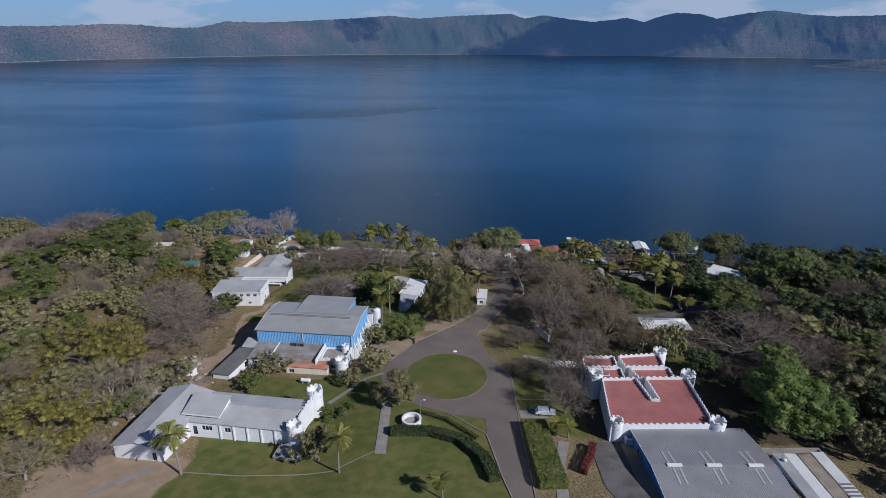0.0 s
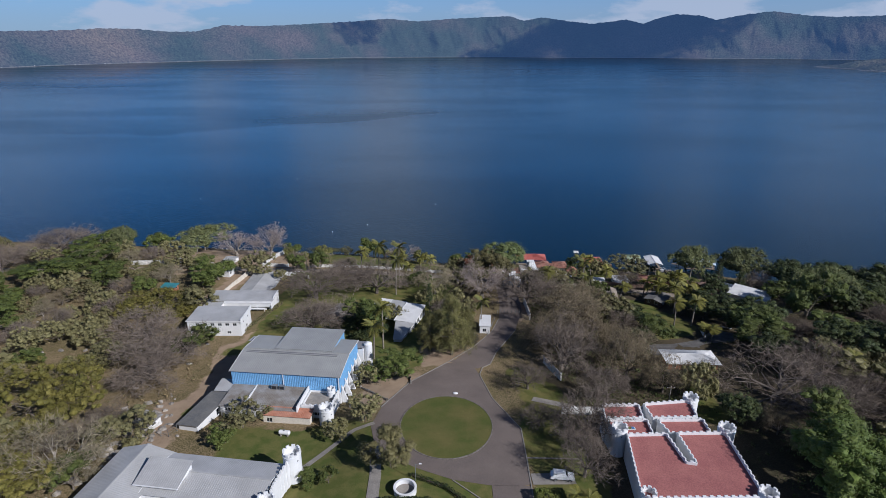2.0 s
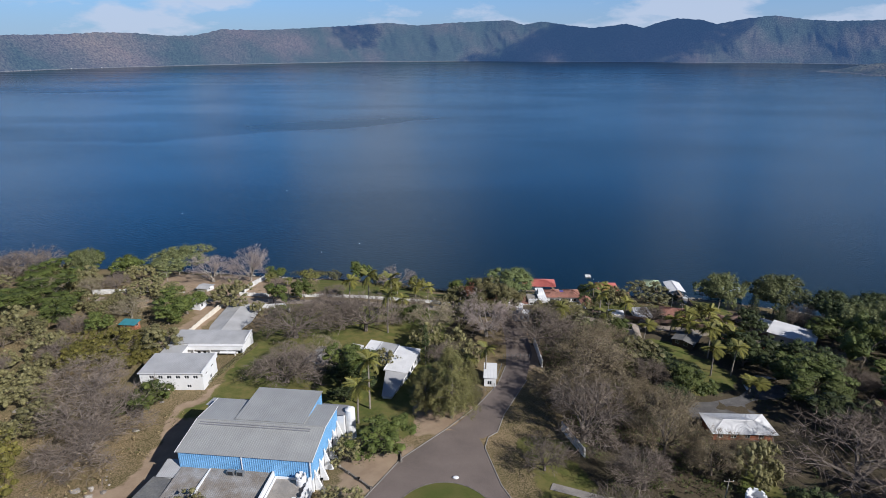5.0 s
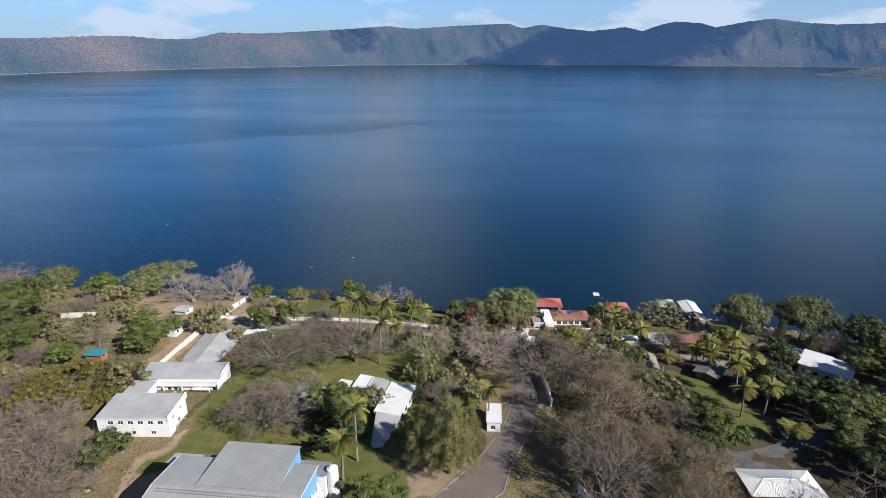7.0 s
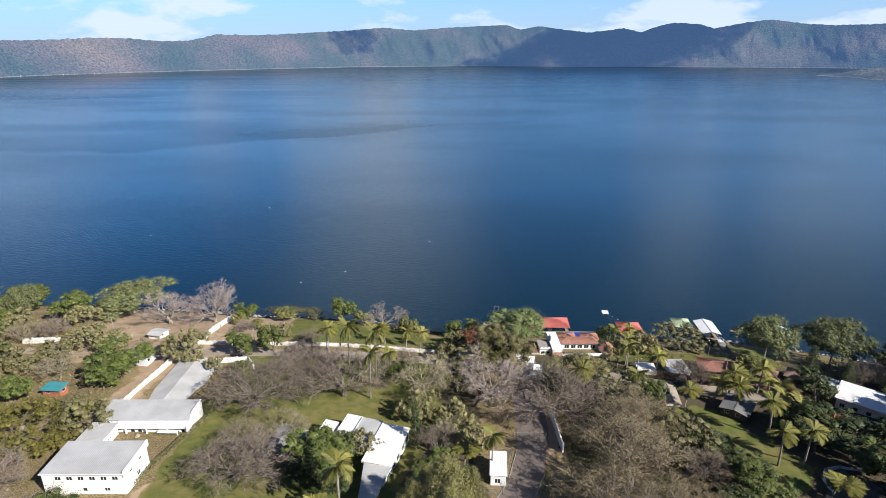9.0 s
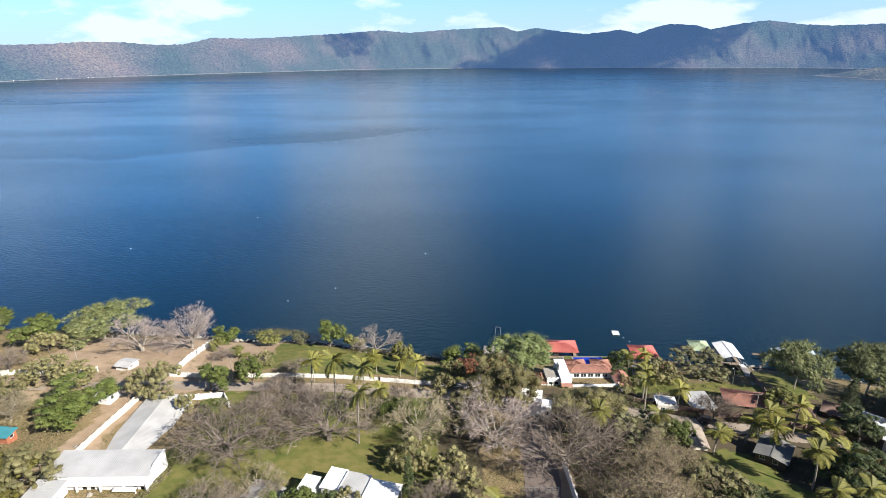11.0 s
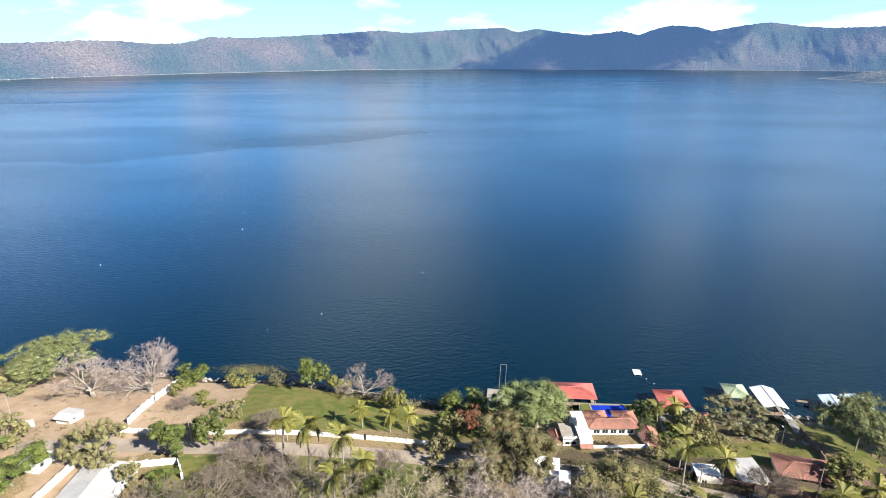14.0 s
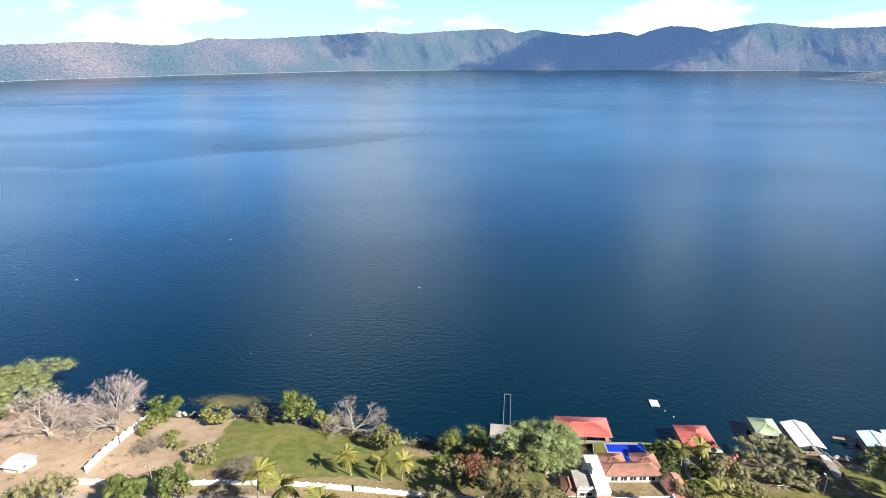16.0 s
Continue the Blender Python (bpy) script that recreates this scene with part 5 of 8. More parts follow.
fill(1, 36, -250, -74, 92, 262, ("olive", "pale", "green", "bare", "sparse", "brown"), 4, 7.5, 0.85, 8)
fill(11, 22, -260, -112, 175, 290, ("olive", "green", "olive", "bare", "green"), 5, 8, 0.8, 9)
fill(2, 7, -130, -75, 80, 130, ("olive", "bare", "pale", "brown"), 5, 8, 0.9, 7)
fill(3, 22, 60, 135, 112, 200, ("dark", "green", "bare", "brown", "olive", "olive"), 5, 8, 0.75, 7)
fill(4, 21, 118, 215, 110, 245, ("dark", "green", "dark", "bare", "olive"), 7, 12, 0.75, 9)
fill(5, 8, 38, 62, 152, 214, ("brown", "bare", "brown"), 6, 10, 0.75, 7)
fill(6, 8, -10, 12, 176, 248, ("olive", "green", "bare"), 5, 8, 0.7, 6)
fill(7, 8, -60, -30, 178, 246, ("bare", "pale", "bare"), 5, 8, 0.9, 9)
fill(8, 4, 5, 32, 252, 272, ("olive", "green", "sparse"), 3, 6, 0.7, 4)
fill(12, 12, 58, 102, 236, 268, ("green", "dark", "olive"), 2.2, 3.6, 0.8, 4)
fill(9, 3, 66, 80, 246, 266, ("olive", "sparse", "green"), 3, 5, 0.75, 6)


def scatter_scrub():
    """Dry low bushes over the wild slopes, as one mass."""
    rg = np.random.RandomState(4)
    pts, sizes = [], []
    while len(pts) < 8000:
        if rg.rand() < 0.66:
            x, y = rg.uniform(-240, -58), rg.uniform(70, 285)
        else:
            x, y = rg.uniform(34, 215), rg.uniform(96, 255)
        if rg.rand() < 0.14:
            x, y = rg.uniform(33, 64), rg.uniform(135, 245)
        z = on_land(x, y)
        if z < 1.2 or noise.noise((x * 0.05, y * 0.05, 2)) < -0.3:
            continue
        if (-70 < x < -50 and y < 150) or (-95 < x < -50 and 172 < y < 262) or (34 < x < 66 and y < 128) or (66 < x < 82 and y < 95) or (64 < x < 84 and 152 < y < 222) or (34 < x < 66 and y < 96) or (-65 < x < -53 and 130 < y < 182) or (-130 < x < -57 and y > 262 and rg.rand() < 0.9):
            continue
        pts.append((x, y, z + 0.25)); sizes.append(0.4 + (2.0 if x < 0 else 1.5) * rg.rand() ** 2.0)
    P, S = np.array(pts), np.array(sizes)
    per = 14
    C, R = np.repeat(P, per, 0), np.repeat(S, per)
    d = rg.normal(size=(len(C), 3)); d /= np.linalg.norm(d, axis=1, keepdims=True); d[:, 2] = np.abs(d[:, 2])
    c = C + d * (R * rg.uniform(0.6, 1.1, len(C)))[:, None] * np.array([1, 1, 0.8])
    vs, fs = quads(c, d + rg.normal(size=d.shape) * 0.3, 0.17 * rg.uniform(0.6, 1.4, len(C)), 8)
    pick = np.repeat(rg.rand(len(P)) < 0.45, per)
    pick2 = np.repeat(rg.rand(len(P)) < 0.38, per)
    east = np.repeat(P[:, 0] > 30, per)
    for m, sel, lab in (("leafdark", east & pick, "dark undergrowth beneath the trees"), ("leafgreen", east & ~pick, "green undergrowth beneath the trees"), ("scrub", ~east & ~pick2, "dry straw coloured scrub on the slope"), ("leafolive", ~east & pick2, "low olive green bushes on the slope")):
        q = vs.reshape(-1, 3, 3)[sel].reshape(-1, 3)
        f = np.arange(len(q)).reshape(-1, 3)
        ob = new("scrub", leaf_mesh("scrub", q, f, M[m]))
        tagged(ob, lab, "scrub", kind="stuff")


scatter_scrub()


def hedge(name, label, line, width, height, mat, per_m=240, size=0.11):
    """A leafy hedge along a line: a twig core and leaves over it."""
    rg = np.random.RandomState(hash_of(label))
    ob = thing(name, label, "hedge")
    core, pts, nr = Geo(), [], []
    for a, b in zip(line, line[1:]):
        L = math.dist(a, b)
        k = max(1, int(L / 1.0))
        for i in range(k):
            p = [a[j] + (b[j] - a[j]) * i / k for j in (0, 1)]
            q = [a[j] + (b[j] - a[j]) * (i + 1) / k for j in (0, 1)]
            z = min(on_land(*p), on_land(*q))
            core.wallseg(p, q, z - 0.2, z + height * 0.5, width * 0.4)
        d = np.array([b[0] - a[0], b[1] - a[1]]) / L
        s = np.array([-d[1], d[0]])
        m = int(L * per_m * (width + 2 * height) / 4)
        t, e = rg.uniform(-0.3, L + 0.3, m), rg.rand(m) * (width + 2 * height)
        for ti, ei in zip(t, e):
            if ei < height:
                off, h, nn = -width / 2, ei, (-s[0], -s[1], 0.3)
            elif ei < height + width:
                off, h, nn = ei - height - width / 2, height, (0, 0, 1)
            else:
                off, h, nn = width / 2, ei - height - width, (s[0], s[1], 0.3)
            lump = 0.16 * noise.noise((ti * 0.9 + a[0], off * 1.3, h))
            x, y = a[0] + d[0] * ti + s[0] * off, a[1] + d[1] * ti + s[1] * off
            pts.append((x + s[0] * lump, y + s[1] * lump, on_land(x, y) + h + lump + rg.uniform(-0.08, 0.1))); nr.append(nn)
    for (ex, ey), (ox, oy) in ((line[0], line[1]), (line[-1], line[-2])):
        d = np.array([ex - ox, ey - oy], float); d /= np.linalg.norm(d)
        for _ in range(int(per_m * width * height * 0.5)):
            o, h = rg.uniform(-width / 2, width / 2), rg.uniform(0, height)
            x, y = ex + d[0] * rg.uniform(0.15, 0.4) - d[1] * o, ey + d[1] * rg.uniform(0.15, 0.4) + d[0] * o
            pts.append((x, y, on_land(x, y) + h)); nr.append((d[0], d[1], 0.3))
    part("stem", core, M["darkwood"], ob)
    P, N = np.array(pts), np.array(nr, float)
    vs, fs = quads(P, N + rg.normal(size=N.shape) * 0.45, size * rg.uniform(0.6, 1.5, len(P)), 3)
    part("foliage", leaf_mesh("foliage", vs, fs, M[mat]), None, ob)
    return ob


hedge("hedge", "curved dense dark green hedge beside the drive", [(-9.5, 98.4), (-1.5, 98.6), (5.2, 95.6), (9.6, 89.5), (11.2, 83)], 2.3, 1.4, "leafdark", 170, 0.19)
hedge("clipped_hedge", "large clipped block of yellow green hedge", [(21.3, 101.5), (21.6, 91), (22.0, 81)], 5.2, 1.9, "leafhedge", 170, 0.15)
hedge("flower_bush", "dark red flowering hedge by the concrete yard", [(28.6, 85.5), (30.8, 89.5), (32.4, 93.5)], 1.3, 1.6, "leafflower", 200, 0.13)
hedge("hedge", "low dark shrubs edging the lawn corner", [(-4.5, 107.5), (2, 104.0), (8.5, 97.0)], 0.9, 0.6, "leafdark", 130, 0.13)
hedge("hedge", "low hedge between two lawns by the school", [(-59.8, 210), (-62, 200), (-63.5, 191), (-65, 183)], 1.1, 1.0, "leafolive", 160, 0.13)

# ---------------------------------------------------------------- building kit
def wall_run(parent, p, q, z0, z1, mat, openings=(), t=0.25, label="", frames="white", pane="glass", name="wall"):
    """A wall from p to q with openings (from, to, sill, head) cut through it; windows with frame and pane are set in them."""
    p, q = Vector(p), Vector(q)
    d = (q - p).normalized()
    L = (q - p).length
    def at(s):
        return (p.x + d.x * s, p.y + d.y * s)
    # one sheet of cells with the openings left out, front and back, closed at every free edge
    cuts_s = sorted({0.0, L, *(v for o in openings for v in o[:2])})
    cuts_z = sorted({z0, z1, *(v for o in openings for v in o[2:])})
    side = Vector((-d.y, d.x)) * t / 2
    g, ids = Geo(), {}

    def corner(i, j, k):
        if (i, j, k) not in ids:
            x, y = at(cuts_s[i])
            e = 1 if k else -1
            ids[i, j, k] = len(g.v)
            g.v.append((x + side.x * e, y + side.y * e, cuts_z[j]))
        return ids[i, j, k]
    ns, nz = len(cuts_s) - 1, len(cuts_z) - 1

    def solid(i, j):
        if not (0 <= i < ns and 0 <= j < nz):
            return False
        a, c = (cuts_s[i] + cuts_s[i + 1]) / 2, (cuts_z[j] + cuts_z[j + 1]) / 2
        return not any(o[0] < a < o[1] and o[2] < c < o[3] for o in openings)
    for i in range(ns):
        for j in range(nz):
            if solid(i, j):
                g.f.append((corner(i, j, 0), corner(i + 1, j, 0), corner(i + 1, j + 1, 0), corner(i, j + 1, 0)))
                g.f.append((corner(i, j + 1, 1), corner(i + 1, j + 1, 1), corner(i + 1, j, 1), corner(i, j, 1)))
                for (di, dj), (a, b) in (((-1, 0), ((i, j), (i, j + 1))), ((1, 0), ((i + 1, j + 1), (i + 1, j))), ((0, -1), ((i + 1, j), (i, j))), ((0, 1), ((i, j + 1), (i + 1, j + 1)))):
                    if not solid(i + di, j + dj):
                        g.f.append((corner(*a, 0), corner(*b, 0), corner(*b, 1), corner(*a, 1)))
    w = part(name, g, mat, parent, label)
    for a, b, za, zb in openings:
        if frames is None:
            continue
        door = za <= z0 + 0.3
        f = Geo()
        e = 0.06
        f.wallseg(at(a), at(a + e), za, zb, t * 0.7).wallseg(at(b - e), at(b), za, zb, t * 0.7)
        f.wallseg(at(a + e), at(b - e), zb - e, zb, t * 0.7)
        if not door:
            f.wallseg(at(a + e), at(b - e), za, za + e, t * 0.7)
            k = max(1, round((b - a) / 0.8))
            for i in range(1, k):
                m = a + (b - a) * i / k
                f.wallseg(at(m - e / 2), at(m + e / 2), za + e, zb - e, t * 0.5)
        wn_ = part("door_frame" if door else "window", f, M[frames], w)
        part("pane", Geo().wallseg(at(a + e), at(b - e), za + (0 if door else e), zb - e, 0.03), M[pane], wn_, "dark glass")
    return w


def shell(parent, x0, x1, y0, y1, z0, z1, mat, south=(), east=(), north=(), west=(), t=0.25, **kw):
    """Four walls round a rectangle; the side walls butt between the front and back ones."""
    h = t / 2
    wall_run(parent, (x0, y0 + h), (x1, y0 + h), z0, z1, mat, south, t, **kw)
    wall_run(parent, (x0, y1 - h), (x1, y1 - h), z0, z1, mat, north, t, **kw)
    wall_run(parent, (x0 + h, y0 + t), (x0 + h, y1 - t), z0, z1, mat, west, t, **kw)
    wall_run(parent, (x1 - h, y0 + t), (x1 - h, y1 - t), z0, z1, mat, east, t, **kw)


def row(n, start, gap, width, sill, head):
    return [(start + i * gap, start + i * gap + width, sill, head) for i in range(n)]


def gable(parent, x0, x1, y0, y1, ze, zr, axis, mat, wallmat, over=0.4, pitch=0.4, trim="white", ends=True, ridge=0.5):
    """A ridged roof of ribbed sheets with cap and barge boards; ends: gable walls under it."""
    if axis == "x":
        ym = y0 + (y1 - y0) * ridge
        dr0, dr1 = (zr - ze) / (ym - y0), (zr - ze) / (y1 - ym)
        a, b = x0 - over, x1 + over
        part("roof_sheet", Geo().sheet((a, y0 - over, ze - dr0 * over), (b, y0 - over, ze - dr0 * over), (b, ym, zr), (a, ym, zr), pitch), mat, parent)
        part("roof_sheet", Geo().sheet((b, y1 + over, ze - dr1 * over), (a, y1 + over, ze - dr1 * over), (a, ym, zr), (b, ym, zr), pitch), mat, parent)
        part("ridge_cap", Geo().box(a, b, ym - 0.18, ym + 0.18, zr + 0.02, zr + 0.09), mat, parent)
        if ends:
            for x in (x0, x1 - 0.25):
                part("gable_wall", Geo().add([(x, y0, ze), (x, y1, ze), (x, ym, zr - 0.06), (x + 0.25, y0, ze), (x + 0.25, y1, ze), (x + 0.25, ym, zr - 0.06)],
                     [(0, 2, 1), (3, 4, 5), (0, 1, 4, 3), (1, 2, 5, 4), (2, 0, 3, 5)]), wallmat, parent)
        if trim:
            for x in (a - 0.05, b):
                part("barge_board", Geo().add([(x, y0 - over, ze - dr0 * over - 0.18), (x, ym, zr - 0.18), (x, y1 + over, ze - dr1 * over - 0.18), (x, y1 + over, ze - dr1 * over + 0.07), (x, ym, zr + 0.07), (x, y0 - over, ze - dr0 * over + 0.07)] +
                     [(x + 0.05, y0 - over, ze - dr0 * over - 0.18), (x + 0.05, ym, zr - 0.18), (x + 0.05, y1 + over, ze - dr1 * over - 0.18), (x + 0.05, y1 + over, ze - dr1 * over + 0.07), (x + 0.05, ym, zr + 0.07), (x + 0.05, y0 - over, ze - dr0 * over + 0.07)],
                     [(0, 1, 4, 5), (1, 2, 3, 4), (7, 6, 11, 10), (8, 7, 10, 9), (5, 4, 10, 11), (4, 3, 9, 10), (0, 6, 7, 1), (1, 7, 8, 2)]), M[trim], parent)
    else:
        xm = x0 + (x1 - x0) * ridge
        dr0, dr1 = (zr - ze) / (xm - x0), (zr - ze) / (x1 - xm)
        a, b = y0 - over, y1 + over
        part("roof_sheet", Geo().sheet((x0 - over, b, ze - dr0 * over), (x0 - over, a, ze - dr0 * over), (xm, a, zr), (xm, b, zr), pitch), mat, parent)
        part("roof_sheet", Geo().sheet((x1 + over, a, ze - dr1 * over), (x1 + over, b, ze - dr1 * over), (xm, b, zr), (xm, a, zr), pitch), mat, parent)
        part("ridge_cap", Geo().box(xm - 0.18, xm + 0.18, a, b, zr + 0.02, zr + 0.09), mat, parent)
        if ends:
            for y in (y0, y1 - 0.25):
                part("gable_wall", Geo().add([(x0, y, ze), (x1, y, ze), (xm, y, zr - 0.06), (x0, y + 0.25, ze), (x1, y + 0.25, ze), (xm, y + 0.25, zr - 0.06)],
                     [(0, 1, 2), (3, 5, 4), (0, 3, 4, 1), (1, 4, 5, 2), (2, 5, 3, 0)]), wallmat, parent)


def mono(parent, x0, x1, y0, y1, z_south, z_north, mat, pitch=0.4, over=0.25, trim=None):
    k = (z_north - z_south) / (y1 - y0)
    a, b = z_south - k * over, z_north + k * over
    part("roof_sheet", Geo().sheet((x0 - over, y0 - over, a), (x1 + over, y0 - over, a), (x1 + over, y1 + over, b), (x0 - over, y1 + over, b), pitch), mat, parent)
    if trim:
        part("fascia", Geo().box(x0 - over, x1 + over, y0 - over - 0.06, y0 - over - 0.005, a - 0.2, a + 0.06), M[trim], parent)


def hip(parent, x0, x1, y0, y1, ze, zr, mat, over=0.4, pitch=0.3, wallmat=None):
    """A hipped roof; ribs or tile rows run up each of its four slopes."""
    x0, x1, y0, y1 = x0 - over, x1 + over, y0 - over, y1 + over
    w, d = x1 - x0, y1 - y0
    if w >= d:
        r0, r1 = (x0 + d / 2, (y0 + y1) / 2, zr), (x1 - d / 2, (y0 + y1) / 2, zr)
        if w - d < 0.1:
            r1 = (r0[0] + 0.05, r0[1], zr)
    else:
        r0, r1 = ((x0 + x1) / 2, y0 + w / 2, zr), ((x0 + x1) / 2, y1 - w / 2, zr)
    A, B, C, D = (x0, y0, ze), (x1, y0, ze), (x1, y1, ze), (x0, y1, ze)
    if w >= d:
        faces = ((A, B, r1, r0), (B, C, r1, r1), (C, D, r0, r1), (D, A, r0, r0))
    else:
        faces = ((A, B, r0, r0), (B, C, r1, r0), (C, D, r1, r1), (D, A, r0, r1))
    for a, b, c, e in faces:
        part("roof_slope", Geo().sheet(a, b, c, e, pitch, 0.05, 0.05), mat, parent)
    caps = Geo().tube(r0, r1, 0.12, 0.12, 6)
    for p in (A, B, C, D):
        r = r0 if (Vector(p) - Vector(r0)).length <= (Vector(p) - Vector(r1)).length else r1
        caps.tube(p, r, 0.10, 0.10, 6)
    part("ridge_tiles", caps, mat, parent)


def merlon_mesh(name, w, t, h, mat):
    return Geo().box(-w / 2, w / 2, -t / 2, t / 2, 0, h).mesh(name, mat)


MERLON = merlon_mesh("merlon", 0.6, 0.24, 0.28, M["white"])


def parapet(parent, a, b, z0, z1, mat, t=0.28, gap=1.25, side=True):
    """A parapet wall from a to b with merlons standing on it."""
    w = part("parapet", Geo().wallseg(a, b, z0, z1, t), mat, parent)
    L = math.dist(a, b)
    n = max(1, int(L / gap))
    ang = math.degrees(math.atan2(b[1] - a[1], b[0] - a[0]))
    for i in range(n):
        f = (i + 0.5) / n
        m = part("merlon", MERLON, None, w)
        m.matrix_basis = pose(a[0] + (b[0] - a[0]) * f, a[1] + (b[1] - a[1]) * f, z1, 0, 0, ang)
    return w


def turret(parent, x, y, r, z0, z1, mat, a0=0.0, a1=360.0, teeth=9, t=0.3, holes=6, name="turret"):
    """A round battlemented turret open at the top, with small round loopholes."""
    g = Geo().ring(x, y, r - t, r, z0, z1, 28, a0, a1)
    if a1 - a0 > 359:
        g.prism([(x + (r - t) * math.cos(k * math.pi / 10), y + (r - t) * math.sin(k * math.pi / 10)) for k in range(20)], z0, z1 - 1.1)
    tw = part(name, g, mat, parent)
    part("coping", Geo().ring(x, y, r - t - 0.03, r + 0.08, z1 - 0.45, z1 - 0.33, 28, a0, a1), mat, tw)
    for i in range(teeth):
        c0 = a0 + (a1 - a0) * (i + 0.18) / teeth
        part("merlon", Geo().ring(x, y, r - t, r, z1, z1 + 0.42, 3, c0, c0 + (a1 - a0) * 0.6 / teeth), mat, tw)
    for i in range(holes):
        a = radians(a0 + (a1 - a0) * (i + 0.5) / holes)
        c, s = math.cos(a), math.sin(a)
        part("loophole", Geo().tube((x + (r - 0.02) * c, y + (r - 0.02) * s, z1 - 1.3), (x + (r + 0.02) * c, y + (r + 0.02) * s, z1 - 1.3), 0.14, 0.14, 8), M["dark"], tw)
    return tw


# ---------------------------------------------------------------- white hall with the castle front
def white_hall():
    zb = 24.0
    b = thing("white_hall", "low white hall with grey metal roofs and castle front", "building", -65.5, 91.2, 0, -7.5)
    W = M["white"]
    shell(b, 0, 10.7, 0, 19.8, zb, 28.2, W, south=[(8.3, 9.3, 25.0, 27.1)], east=[(2.0, 4.2, 25.8, 27.2), (5.2, 7.2, 25.8, 27.2)])
    gable(b, 0, 10.7, 0, 19.8, 28.2, 29.6, "y", M["roofgrey"], W, 0.5, 0.42)
    shell(b, 10.75, 33.6, 9.3, 19.8, zb, 28.1, W, south=[(0.8, 1.9, 24.6, 26.9), (3.0, 5.4, 26.0, 27.2), (8.2, 9.6, 26.0, 27.2)])
    gable(b, 10.9, 33.5, 9.3, 19.8, 28.2, 29.3, "x", M["roofgrey"], W, 0.35, 0.42, ends=True)
    # raised entrance block
    shell(b, 10.8, 17.3, 10.6, 15.4, 27.6, 29.2, W, south=[(2.2, 4.6, 28.3, 28.8)], t=0.2)
    mono(b, 9.2, 17.4, 10.4, 15.6, 29.25, 30.6, M["roofgrey"], 0.42, 0.3, "white")
    part("gable_wall", Geo().add([(17.3, 10.6, 29.1), (17.3, 15.4, 29.1), (17.3, 15.4, 30.4), (17.5, 10.6, 29.1), (17.5, 15.4, 29.1), (17.5, 15.4, 30.4)], [(0, 2, 1), (3, 4, 5), (0, 3, 5, 2), (1, 2, 5, 4), (0, 1, 4, 3)]), W, b)
    posts = [(18.0 + i * 3.1, 8.9) for i in range(5)]
    for x, y in posts:
        part("pilaster", Geo().box(x - 0.14, x + 0.14, 9.05, 9.28, zb, 27.9), W, b)
    # castle front: two turrets and a stepped, battlemented wall between them
    turret(b, 34.9, 9.4, 1.65, zb, 29.7, W, teeth=8)
    turret(b, 35.1, 21.0, 1.75, zb, 30.5, W, teeth=9)
    for i in range(8):
        y0 = 11.0 + i * 1.03
        z = 29.0 + 0.15 * abs(i - 3.5)
        bow = 0.55 * math.sin(math.pi * (i + 0.5) / 8)
        w = part("front_wall", Geo().box(34.9 - bow, 35.25 - bow, y0, y0 + 1.03, zb, z), W, b)
        part("merlon", Geo().box(34.92 - bow, 35.23 - bow, y0 + 0.25, y0 + 0.8, z, z + 0.4), W, w)
    part("terrace_slab", Geo().box(32.0, 37.5, 4.0, 8.2, zb, 25.75), M["concrete"], b, "low concrete terrace before the turret")


white_hall()


